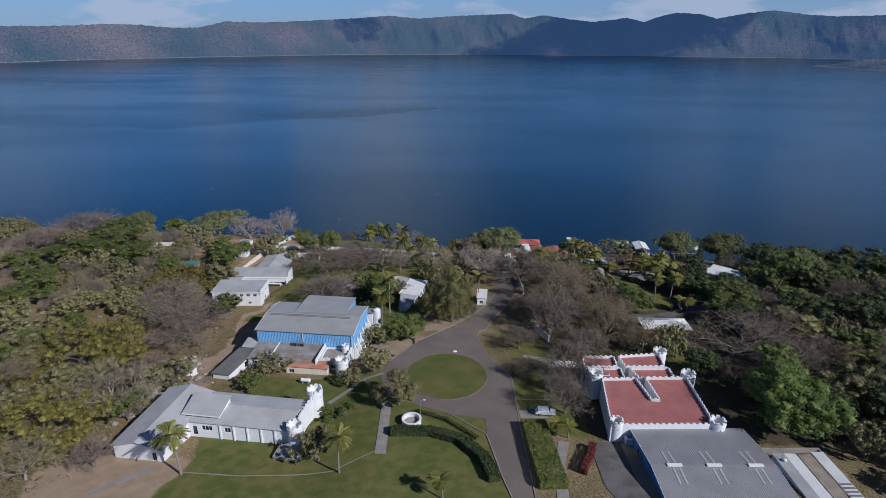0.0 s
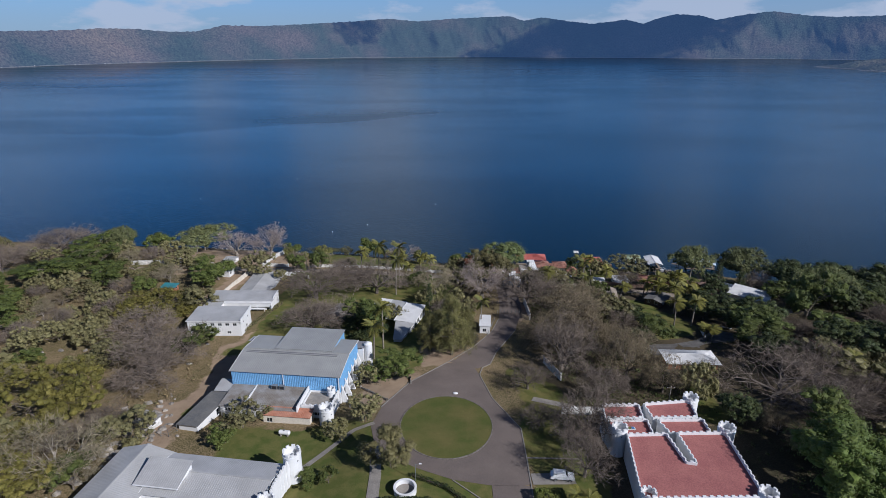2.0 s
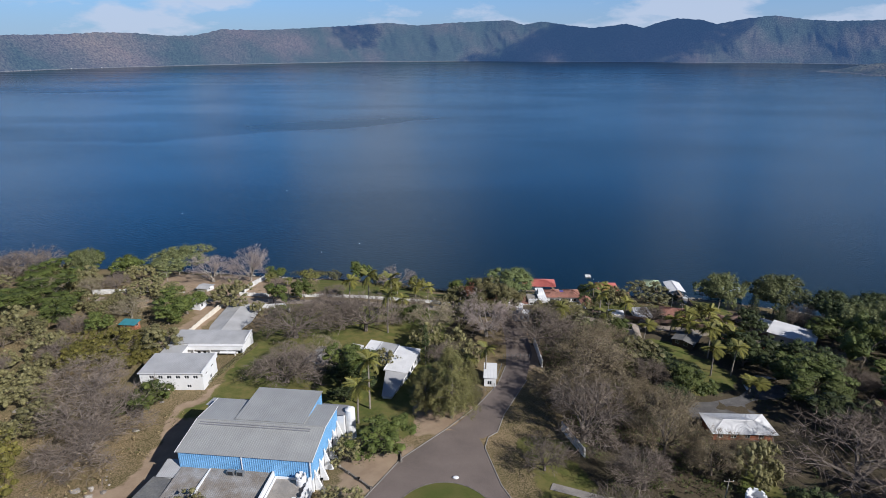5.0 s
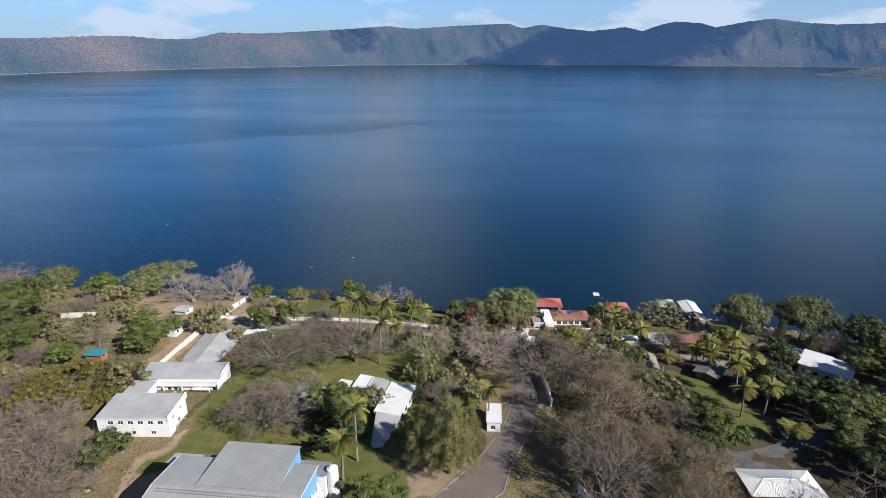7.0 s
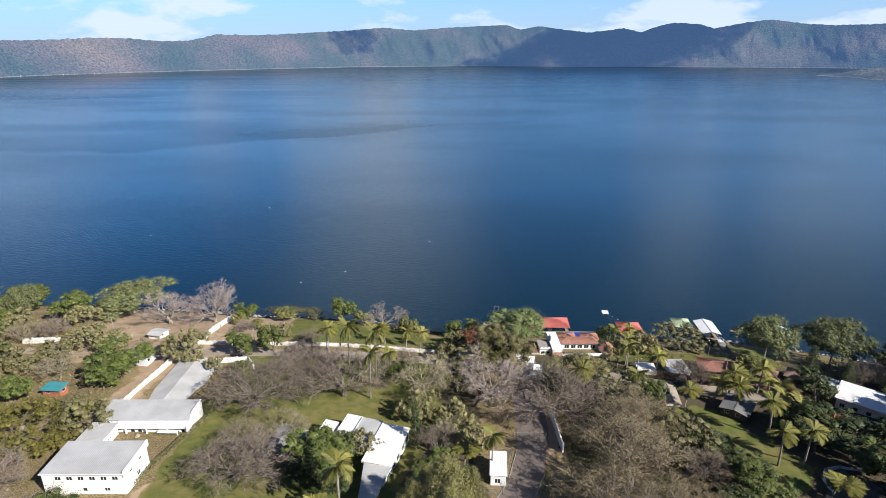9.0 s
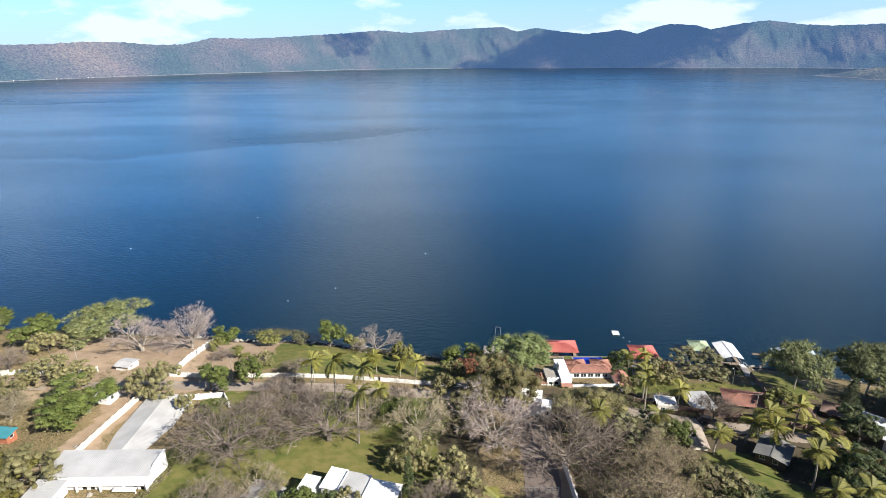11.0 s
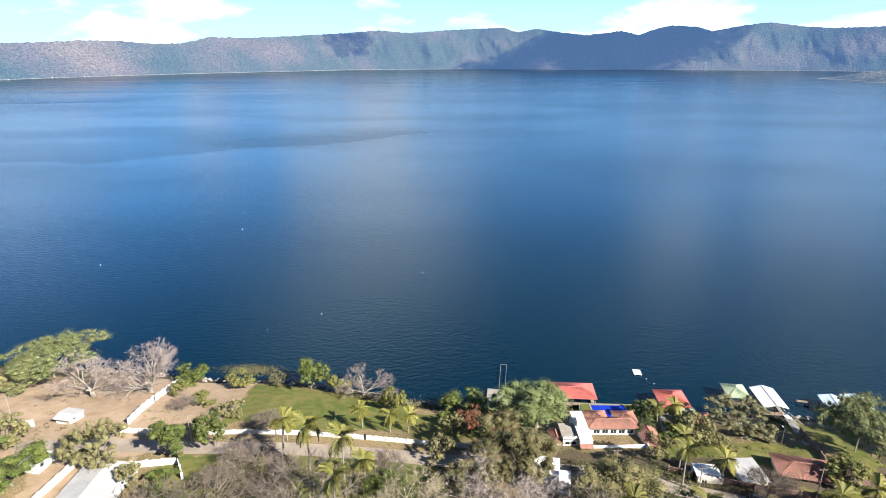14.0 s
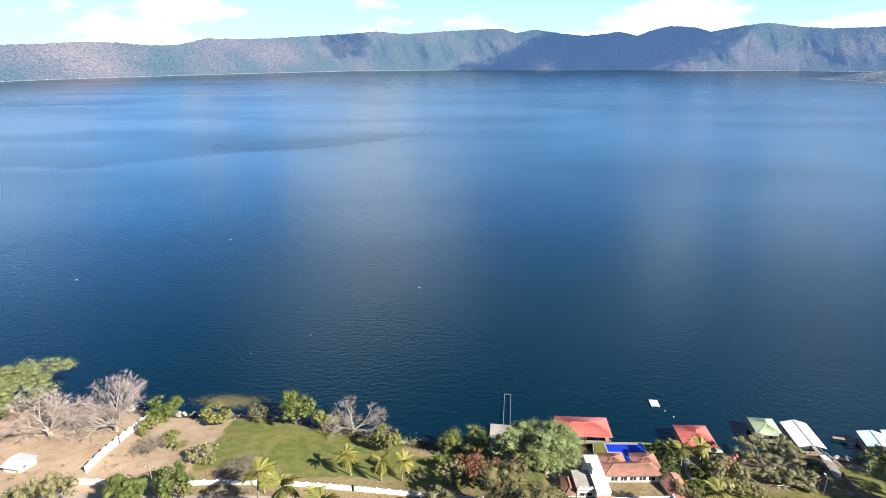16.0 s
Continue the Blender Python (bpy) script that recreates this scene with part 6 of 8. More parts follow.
# ---------------------------------------------------------------- blue sports hall
def blue_hall():
    zb = 19.0
    b = thing("blue_hall", "large hall with sky blue cladding and grey roof", "building", -52.3, 140.9, 0, -5.6)
    W, B = M["white"], M["bluewall"]
    # white base storey, blue ribbed cladding above
    shell(b, 0, 28, 0.3, 18.2, zb, 22.6, W, east=[(3, 4.6, 20.2, 21.8), (8, 9.6, 20.2, 21.8), (13, 14.6, 20.2, 21.8)], t=0.3)

    def clad(a, c, z0, z1):
        a, c = Vector((*a, 0)), Vector((*c, 0))
        g = Geo()
        n = max(2, int((c - a).length / 0.45))
        s = Vector(((c - a).y, -(c - a).x, 0)).normalized()
        for i in range(n):
            for u, h in ((0, 0), (0.55, 0), (0.65, 0.06), (0.9, 0.06)):
                p = a.lerp(c, (i + u) / n) + s * h
                g.v += [(p.x, p.y, z0), (p.x, p.y, z1)]
        g.v += [(c.x, c.y, z0), (c.x, c.y, z1)]
        k = len(g.v) // 2
        g.f = [(2 * i, 2 * i + 2, 2 * i + 3, 2 * i + 1) for i in range(k - 1)]
        o = len(g.v)
        q0, q1 = a - s * 0.2, c - s * 0.2
        g.v += [(q0.x, q0.y, z0), (q0.x, q0.y, z1), (q1.x, q1.y, z0), (q1.x, q1.y, z1)]
        g.f += [(o, o + 1, o + 3, o + 2), (1, 2 * k - 1, o + 3, o + 1), (0, o, o + 2, 2 * k - 2)]
        return part("cladding", g, B, b)
    clad((0, 0.15), (28, 0.15), 22.6, 27.4)
    clad((28, 0.4), (28, 18.2), 22.6, 27.4)
    clad((28, 18.25), (0, 18.25), 22.6, 27.4)
    clad((0, 18.2), (0, 0.4), 22.6, 27.4)
    part("downpipe", Geo().box(13.5, 13.65, -0.12, 0.03, 22.7, 27.3), M["white"], b)
    part("downpipe", Geo().box(27.75, 27.95, -0.16, 0.02, 22.7, 27.3), M["white"], b)
    gable(b, 0, 28, 0.1, 18.2, 27.45, 28.7, "x", M["roofblueish"], B, 0.35, 0.5, ridge=0.5)
    part("ridge_vent", Geo().box(1.0, 25.5, 7.4, 7.55, 28.62, 28.75).box(1.0, 25.5, 8.0, 8.15, 28.68, 28.8), M["roofhall"], b, "long narrow ridge ventilator")
    # rear bay
    shell(b, 8.2, 23.2, 18.5, 22.5, zb - 2, 27.9, B, t=0.25)
    mono(b, 8.2, 23.2, 9.9, 22.5, 28.75, 28.15, M["roofblueish"], 0.5, 0.3)
    part("bay_cheek", Geo().box(8.0, 8.2, 10.2, 18.5, 27.5, 28.2), B, b)
    part("bay_cheek", Geo().box(23.2, 23.4, 10.2, 18.5, 27.5, 28.2), B, b)
    shell(b, -3.2, 8.0, 18.4, 21.5, zb - 2, 25.0, W, t=0.25)
    mono(b, -3.2, 8.0, 18.4, 21.5, 25.6, 25.1, M["roofgrey"], 0.5, 0.3)
    part("roof_opening", Geo().box(3.6, 7.6, 18.9, 21.2, 25.62, 25.68), M["roofdark"], b, "dark sheet patch on the low rear roof")
    shell(b, 23.5, 29.5, 18.5, 22.5, zb - 2, 24.6, W, t=0.25)
    mono(b, 23.5, 29.5, 18.5, 22.5, 25.1, 24.7, M["roofhall"], 0.5, 0.3)
    # leaning buttresses on the east side
    for i in range(6):
        y = 1.0 + i * 3.2
        part("buttress", Geo().add([(28.15, y, zb), (29.9, y, zb), (28.15, y, 24.2), (28.15, y + 0.5, zb), (29.9, y + 0.5, zb), (28.15, y + 0.5, 24.2)], [(0, 1, 2), (3, 5, 4), (1, 4, 5, 2), (0, 3, 4, 1), (0, 2, 5, 3)]), W, b)
    # front annexes
    shell(b, 0.6, 6.5, -8.3, 0.0, zb, 23.0, W, south=[(1.2, 2.6, 21.5, 22.5)], t=0.22)
    mono(b, 0.6, 6.4, -8.3, 0.1, 23.1, 23.5, M["roofold"], 0.42, 0.25)
    shell(b, 6.8, 20.0, -8.6, 0.0, zb, 22.9, W, south=[(3, 3.9, 21.2, 22.2), (7.0, 12.6, 21.4, 22.4)], t=0.22)
    mono(b, 6.9, 19.8, -8.6, 0.1, 23.0, 23.7, M["roofold"], 0.42, 0.25)
    part("divider", Geo().box(6.5, 6.8, -8.9, 0.0, 22.6, 23.75), W, b)
    part("divider", Geo().box(19.9, 20.2, -8.9, 0.0, 22.6, 24.3), W, b)
    shell(b, 20.4, 27.8, -7.0, -0.1, zb, 23.2, W, south=[(0.6, 5.6, 20.8, 21.8)], t=0.25)
    part("flat_roof", Geo().box(20.6, 27.6, -6.8, -0.2, 22.6, 22.75), M["concrete"], b)
    parapet(b, (20.5, -6.9), (27.7, -6.9), 23.2, 23.7, W)
    parapet(b, (27.7, -6.9), (27.7, -0.3), 23.2, 23.7, W)
    turret(b, 27.4, -9.3, 1.7, zb, 25.2, W, teeth=9)
    turret(b, 26.2, -1.2, 1.0, 22.7, 24.6, W, teeth=5, holes=0)
    # plant on the annex roof
    for x in (10.9, 12.9):
        u = part("roof_unit", Geo().box(x, x + 1.4, -1.5, -0.7, 23.65, 24.7), M["metal"], b, "grey rooftop fan unit")
        part("grille", Geo().box(x + 0.15, x + 1.25, -1.54, -1.5, 23.8, 24.6), M["dark"], u)
    part("water_tank", Geo().tube((30.6, 20.1, zb - 2), (30.6, 20.1, 25.6), 1.15, 1.15, 16).tube((30.6, 20.1, 25.6), (30.6, 20.1, 26.1), 1.1, 0.4, 16), M["white"], b, "white round water tank")
    # small lean-to and the low dark shed beside it
    s = thing("lean_to", "small grey roofed white lean-to", "shed", -56.0, 139.0, 0, -5.6)
    shell(s, 0, 4.4, 0, 4.0, zb, 22.9, W, t=0.2)
    mono(s, 0, 4.4, 0, 4.0, 23.0, 23.5, M["roofgrey"], 0.42, 0.3)
    d = thing("long_shed", "long low white shed with dark sheet roof", "shed", -59.7, 126.2, 0, -13)
    shell(d, 0, 4.9, 0, 13.0, zb, 22.4, W, east=[(7, 8, 20.3, 22.0)], t=0.2)
    part("roof_sheet", Geo().sheet((-0.4, 13.3, 22.55), (-0.4, -0.4, 22.55), (5.3, -0.4, 22.85), (5.3, 13.3, 22.85), 0.4), M["roofdark"], d)
    r = thing("rusty_shed", "open shed with rusty orange sheet roof", "shed", -41.2, 129.6, 0, -6)
    mono(r, 0, 11.4, 0, 2.6, 22.6, 23.1, M["rooforange"], 0.42, 0.2)
    shell(r, 0, 11.4, 0, 2.6, zb, 22.5, M["offwhite"], south=row(1, 0.8, 1, 1.4, 20.6, 21.8), t=0.15)


blue_hall()


# ---------------------------------------------------------------- castle with red terraces
def castle():
    zb, zt = 22.0, 29.6
    b = thing("castle_house", "white battlemented castle house with brick red roof terraces", "building")
    W = M["white"]
    blocks = (  # the four corners of each terrace, its floor height
        ([(36.6, 96.3), (58.6, 96.8), (59.6, 114.4), (49.6, 114.2), (49.9, 105.2), (48.1, 105.6), (47.2, 113.9), (39.1, 113.6)], zt),
        ([(37.0, 114.3), (44.9, 114.4), (45.2, 119.2), (36.6, 119.0)], zt - 0.6),
        ([(48.4, 114.8), (57.0, 115.0), (57.2, 119.4), (47.4, 119.2)], zt - 0.6),
        ([(36.4, 119.6), (44.6, 119.9), (45.0, 124.6), (37.0, 124.4)], zt - 0.6),
        ([(46.6, 119.9), (56.4, 120.2), (57.2, 126.2), (46.2, 124.8)], zt - 0.6))
    for poly, z in blocks:
        body = part("block", Geo().prism(poly, zb - 2, z), W, b)
        cxp = sum(p[0] for p in poly) / len(poly); cyp = sum(p[1] for p in poly) / len(poly)
        part("terrace_floor", Geo().prism([(cxp + (x - cxp) * 0.985, cyp + (y - cyp) * 0.985) for x, y in poly], z + 0.004, z + 0.05), M["terrace"], body, "brick red painted roof terrace")
        ins = [(cxp + (x - cxp) * 0.99, cyp + (y - cyp) * 0.99) for x, y in poly]
        for p, q in zip(ins, ins[1:] + ins[:1]):
            parapet(b, p, q, z, z + 0.6, W)
    for x, y, r, z in ((38.0, 97.2, 1.4, 30.6), (59.3, 97.4, 1.65, 30.6), (60.2, 115.2, 1.7, 30.7), (38.2, 115.4, 1.6, 30.5), (57.6, 126.8, 1.65, 30.0)):
        turret(b, x, y, r, zb - 2, z, W, teeth=8)
    # garden furniture on a terrace
    part("gateway", Geo().box(39.6, 42.6, 94.9, 95.25, 24.2, 27.6).box(39.6, 40.0, 95.25, 96.2, 24.2, 27.6), W, b)
    t = thing("garden_bench", "low bench with coloured cushions on a terrace", "bench", 40.6, 116.4, zt - 0.55)
    part("seat", Geo().box(-1.2, 1.2, -0.4, 0.4, 0.25, 0.4), M["roofwhite"], t)
    for i, m in enumerate(("rooforange", "leafyellow", "bluedark")):
        part("cushion", Geo().box(-1.0 + i * 0.7, -0.45 + i * 0.7, -0.3, 0.3, 0.42, 0.55), M[m], t)
    part("leg", Geo().box(-1.1, -0.95, -0.35, 0.35, 0, 0.25), M["metal"], t)
    part("leg", Geo().box(0.95, 1.1, -0.35, 0.35, 0, 0.25), M["metal"], t)


castle()


def big_hall():
    b = thing("steel_hall", "blue walled hall with grey corrugated roof", "building", 41.3, 72.3, 0, 0.5)
    shell(b, 0, 23.2, 0, 24.4, 23, 28.9, M["bluedark"], west=[(17, 19.5, 26.3, 27.9)], t=0.25)
    gable(b, 0, 23.2, 0, 24.4, 29.0, 30.2, "x", M["roofhall"], M["bluedark"], 0.3, 0.42)
    for i, x in enumerate((4.0, 11.5, 19.4)):
        v = part("roof_vent", Geo().box(x - 1.3, x + 1.5, 11.75, 12.35, 30.25, 30.55), M["white"], b, "short white ridge vent")
        for s, y0, y1 in ((0, 12.6, 16.6), (1, 7.8, 11.4)):
            for k in (0, 1):
                xx = x - 0.9 + k * 1.25 + s * 0.4
                za, zb_ = (30.2 - (y0 - 12.2) * 0.0984 if y0 > 12.2 else 29.0 + y0 * 0.0984), (30.2 - (y1 - 12.2) * 0.0984 if y1 > 12.2 else 29.0 + y1 * 0.0984)
                part("skylight", Geo().add([(xx, y0, za + 0.06), (xx + 0.4, y0, za + 0.06), (xx + 0.4, y1, zb_ + 0.06), (xx, y1, zb_ + 0.06)], [(0, 1, 2, 3)]).add([(xx, y0, za + 0.03), (xx + 0.4, y0, za + 0.03), (xx + 0.4, y1, zb_ + 0.03), (xx, y1, zb_ + 0.03)], [(3, 2, 1, 0)]), M["roofgrey"], b, "pale translucent roof strip")
    for x0, w, m, y1, lab in ((67.4, 4.55, "roofgrey", 20.3, "wide low shed with a pale two-tone sheet roof"), (72.35, 2.5, "roofdusty", 20.0, "narrow low shed with a dusty brown sheet roof"), (75.5, 2.25, "roofwhite", 20.8, "narrow low shed with a white patched sheet roof")):
        s = thing("long_shed", lab, "shed", x0, 70.1, 0, 0)
        shell(s, 0, w, 0, y1 - 0.2, 24.2, 28.1, M["offwhite"], t=0.2)
        half = w / 2 if w > 4 else w + 0.1
        part("roof_sheet", Geo().sheet((-0.1, -0.2, 28.28), (half - 0.02, -0.2, 28.34), (half - 0.02, y1, 28.34), (-0.1, y1, 28.28), 0.24, 0.015), M[m], s)
        if w > 4:
            part("roof_sheet", Geo().sheet((half + 0.02, -0.2, 28.30), (w + 0.1, -0.2, 28.24), (w + 0.1, y1, 28.24), (half + 0.02, y1, 28.30), 0.24, 0.015), M["roofwhite"], s, "whiter half of the sheet roof")
        if m == "roofwhite":
            for k in range(4):
                part("roof_strip", Geo().box(0.1, w - 0.1, 8.9 + k * 0.95, 9.3 + k * 0.95, 28.37, 28.42), M["roofdark"], s, "dark batten across the roof")
    # retaining wall behind the sheds, with a steel post
    rw = thing("retaining_wall", "low concrete retaining wall behind long sheds", "wall")
    part("wall_face", Geo().wallseg((66.6, 92.9), (78.6, 93.1), 24.0, 27.4, 0.3), M["concrete"], rw)
    part("wall_face", Geo().wallseg((78.6, 93.1), (79.6, 80.0), 24.0, 27.2, 0.3), M["concrete"], rw)
    tp = thing("utility_post", "slim grey post with a small round lamp beside the hall", "post", 68.2, 88.6, 28.3)
    part("pole", Geo().tube((0, 0, -0.1), (0.1, 0.1, 2.3), 0.06, 0.05, 6), M["metal"], tp)
    part("crossarm", Geo().box(-0.6, 0.7, 0.05, 0.13, 2.0, 2.08), M["metal"], tp)
    part("lamp_head", Geo().blob(0.35, -0.5, 0.3, 0.42, 0.42, 0.3, 6, 3, 0.02), M["white"], tp)


big_hall()


# ---------------------------------------------------------------- school by the west lawn
def school():
    W = M["white"]
    b = thing("classroom_block", "two storey white classroom block with grey roof", "building", -81.5, 180.2, 0, 0.5)
    z0 = 13.0
    shell(b, 0, 17.2, 0, 9.8, z0, 20.8, W, south=row(6, 2.6, 2.4, 1.3, 19.0, 20.0) + [(8.0, 9.0, 16.2, 17.1), (12.6, 13.8, 16.2, 17.1)], east=[(2, 3.2, 18.9, 20.0), (6, 7.2, 18.9, 20.0), (4.5, 5.7, 16.0, 17.2)], t=0.25)
    mono(b, 0, 17.2, 0, 9.8, 20.9, 21.2, M["roofgrey"], 0.45, 0.3, "white")
    part("gable_wall", Geo().box(17.25, 17.6, -0.3, 10.1, 20.0, 21.5), W, b)
    m = thing("school_wing", "white arcaded school wing with grey roof and veranda", "building", -84.5, 203.2, -0.7, 0)
    zz = 11.6
    shell(m, 0, 22.8, 0.95, 8.8, zz, 16.9, W, south=[(8.0, 9.1, 13.4, 14.6), (9.8, 10.9, 13.4, 14.6), (19.3, 20.3, 13.2, 14.6), (20.8, 21.8, 13.2, 14.6)], east=[(2, 3.2, 13, 14.5)], t=0.25)
    mono(m, 0, 23.0, 1.2, 8.8, 17.3, 17.8, M["roofgrey"], 0.45, 0.35)
    part("veranda_fascia", Geo().box(5.6, 23.0, 0.0, 0.25, 15.4, 16.9), W, m, "deep scalloped white veranda fascia")
    part("veranda_roof", Geo().sheet((5.6, -0.1, 16.95), (23.2, -0.1, 16.95), (23.2, 1.2, 17.25), (5.6, 1.2, 17.25), 0.45), M["roofwhite"], m)
    part("veranda_floor", Geo().box(5.6, 22.8, -0.3, 0.9, zz, 12.2), M["concrete"], m)
    for i in range(3):
        part("pillar", Geo().box(7.2 + i * 5.2, 7.5 + i * 5.2, 0.05, 0.4, 12.2, 15.4), W, m)
    part("end_wall", Geo().add([(22.9, -0.4, zz), (22.9, 9.0, zz), (22.9, 9.0, 18.1), (22.9, 4, 18.1), (22.9, -0.4, 16.2), (23.2, -0.4, zz), (23.2, 9.0, zz), (23.2, 9.0, 18.1), (23.2, 4, 18.1), (23.2, -0.4, 16.2)],
         [(0, 4, 3, 2, 1), (5, 6, 7, 8, 9), (0, 5, 9, 4), (4, 9, 8, 3), (3, 8, 7, 2), (2, 7, 6, 1), (0, 1, 6, 5)]), W, m)
    s = thing("school_side_wing", "short white linking wing with grey roof", "building", -84.6, 192.6, -0.7, 0)
    shell(s, 0, 5.5, 0, 10.7, zz, 17.0, W, east=[(3, 7.8, 14.9, 16.0)], t=0.25)
    part("roof_sheet", Geo().sheet((-0.3, 10.7, 17.4), (-0.3, -0.3, 17.4), (6.0, -0.3, 17.1), (6.0, 10.7, 17.1), 0.45), M["roofgrey"], s)
    part("eave_fascia", Geo().box(5.52, 5.75, -0.2, 10.6, 15.6, 17.0), W, s, "deep white fascia under the eave")
    L = thing("long_classroom", "long white classroom range with pale ridged roof", "building", -80.6, 214.0, 0, -1.0)
    shell(L, 0, 11.2, 0, 27.5, 8.6, 11.9, W, east=row(7, 1.5, 3.6, 1.5, 10.0, 11.2), south=[(4, 6, 10, 11.2)], t=0.25)
    gable(L, 0, 11.2, 0, 27.5, 11.95, 13.0, "y", M["roofgrey"], W, 0.45, 0.45)
    for i in range(5):
        part("veranda_post", Geo().box(12.3, 12.55, 2 + i * 6, 2.25 + i * 6, 8.6, 11.6), W, L)
    part("veranda_roof", Geo().sheet((12.8, 0, 11.5), (12.8, 27.5, 11.5), (11.3, 27.5, 11.85), (11.3, 0, 11.85), 0.45), M["roofgrey"], L)
    part("canopy", Geo().box(12.0, 17.0, -11.5, -10.3, 14.1, 14.25), W, L, "flat white canopy over a side door")
    part("canopy_post", Geo().box(16.7, 16.9, -11.0, -10.8, 10.8, 14.1), W, L)


school()


# ---------------------------------------------------------------- smaller houses
def house(name, label, x, y, rz, w, d, h, rise, roof, mat, wallmat, category="house", sink=0.6, wins=(), axis="x", over=0.5, pitch=0.4, z=None):
    """A plain house: walls with openings, and a gable, hip, mono or flat roof."""
    z0 = z if z is not None else on_land(x, y)
    b = thing(name, label, category, x, y, z0, rz)
    k = max(1, int(w / 3.2))
    south = row(k, 0.9, (w - 1.0) / k, 1.2, 1.0, min(2.2, h - 0.3))
    ke = max(1, int(d / 3.5))
    east = row(ke, 0.8, (d - 1.0) / ke, 1.2, 1.0, min(2.2, h - 0.3))
    shell(b, -w / 2, w / 2, -d / 2, d / 2, -sink - 1.2, h, wallmat, south=south, east=east, west=east, t=0.2)
    if roof == "gable":
        gable(b, -w / 2, w / 2, -d / 2, d / 2, h, h + rise, axis, mat, wallmat, over, pitch, None)
    elif roof == "hip":
        hip(b, -w / 2, w / 2, -d / 2, d / 2, h + 0.03, h + rise, mat, over, pitch)
    elif roof == "mono":
        mono(b, -w / 2, w / 2, -d / 2, d / 2, h + 0.05, h + rise, mat, pitch, over)
    else:
        part("roof_slab", Geo().box(-w / 2 - 0.1, w / 2 + 0.1, -d / 2 - 0.1, d / 2 + 0.1, h + 0.003, h + 0.2), mat, b)
        parapet(b, (-w / 2, -d / 2), (w / 2, -d / 2), h + 0.2, h + 0.55, wallmat)
    return b


# house in the middle: pale roofs over a long veranda house
f = thing("lawn_house", "long house with pale grey stepped sheet roofs", "house", -15.1, 177.3, 13.6, -14)
_turn = Matrix.Rotation(radians(14), 2)


def house_local(pts):
    return [tuple(_turn @ Vector((x + 15.1, y - 177.3))) for x, y in pts]


near = house_local([(-14.7, 175.6), (-11.9, 175.2), (-8.1, 188.4), (-14.9, 188.6)])
inner = house_local([(-14.4, 176.0), (-12.2, 175.7), (-8.5, 188.2), (-14.6, 188.3)])
for p, q, o in zip(inner, inner[1:] + inner[:1], ([(0.6, 1.6, 0.9, 2.3)], row(3, 1.4, 4.0, 2.2, 0.8, 2.4), (), ())):
    wall_run(f, p, q, -1.4, 3.1, M["white"], o, 0.2)
part("roof_sheet", Geo().sheet((*near[3], 3.36), (*near[0], 3.36), (*near[1], 3.24), (*near[2], 3.24), 0.45), M["roofgrey"], f)
shell(f, -2.6, 3.8, 10.7, 24.6, -1.4, 3.3, M["white"], east=row(4, 1.0, 3.4, 2.0, 0.8, 2.4), t=0.2)
for k in range(3):
    x0 = -2.9 + k * 2.35
    part("roof_sheet", Geo().sheet((x0, 24.9, 3.62 - 0.06 * k), (x0, 10.7, 3.62 - 0.06 * k), (x0 + 2.33, 10.7, 3.56 - 0.06 * k), (x0 + 2.33, 24.9, 3.56 - 0.06 * k), 0.45), M["roofwhite"], f)
part("edge_flashing", Geo().box(-3.1, -2.92, 10.7, 25.0, 3.2, 3.75), M["white"], f)
f2 = thing("lawn_house_wing", "side wing with stepped pale sheet roofs", "house", -15.1, 177.3, 13.4, -14)
for x0, x1, y0, y1, h, mt in ((-8.7, -3.3, 16.8, 26.0, 3.75, "roofgrey"), (-12.9, -8.9, 20.0, 26.6, 3.6, "roofwhite"), (-17.6, -14.2, 18.6, 23.6, 3.2, "roofwhite")):
    shell(f2, x0 + 0.2, x1 - 0.1, y0 + 0.2, y1 - 0.2, -1.6, h - 0.3, M["white"], t=0.2)
    part("roof_sheet", Geo().sheet((x0, y1, h), (x0, y0, h), (x1, y0, h - 0.15), (x1, y1, h - 0.15), 0.45), M[mt], f2)
    part("edge_flashing", Geo().box(x0 - 0.18, x0 - 0.02, y0, y1, h - 0.3, h + 0.1), M["white"], f2)
house("shed", "weathered shed with a worn grey sheet roof", -35.6, 197.5, -20, 7, 9, 2.6, 0.8, "gable", M["roofold"], M["offwhite"], "shed", axis="y")
g_ = house("guard_hut", "small white guard hut with pale flat roof", 15.2, 186.6, -5, 3.3, 7.2, 3.2, 0.35, "mono", M["roofwhite"], M["white"], "hut", over=0.25)
house("brick_house", "brick bungalow with whitish ridged sheet roof", 72.0, 159.6, -2, 13.6, 6.4, 2.6, 1.1, "hip", M["roofwhite"], M["brick"], over=0.8)
house("white_roof_house", "house with broad bright white sheet roof", 118.7, 215.4, -42, 13, 8.5, 3.6, 0.9, "mono", M["roofwhite"], M["offwhite"])
house("white_roof_house", "low annex with a white sheet roof", 116.5, 225.5, -42, 6.5, 4, 3.0, 0.5, "mono", M["roofwhite"], M["offwhite"])
house("grey_roof_house", "cottage with pale grey sheet roof by the lane", 77.0, 240.4, 2, 5.6, 7.2, 2.2, 0.3, "mono", M["roofgrey"], M["offwhite"], z=7.9)
house("tile_house", "cream house with terracotta hipped tile roof", 91.4, 241.8, -14, 12.0, 7.2, 2.3, 1.5, "hip", M["rooftile"], M["offwhite"], over=0.7, pitch=0.3, z=7.2)
house("brown_roof_house", "cottage with weathered brown tiled roof", 104.2, 238.0, -38, 7.0, 5.0, 1.9, 1.5, "hip", M["roofbrown"], M["offwhite"], over=0.7, pitch=0.3, z=7.4)
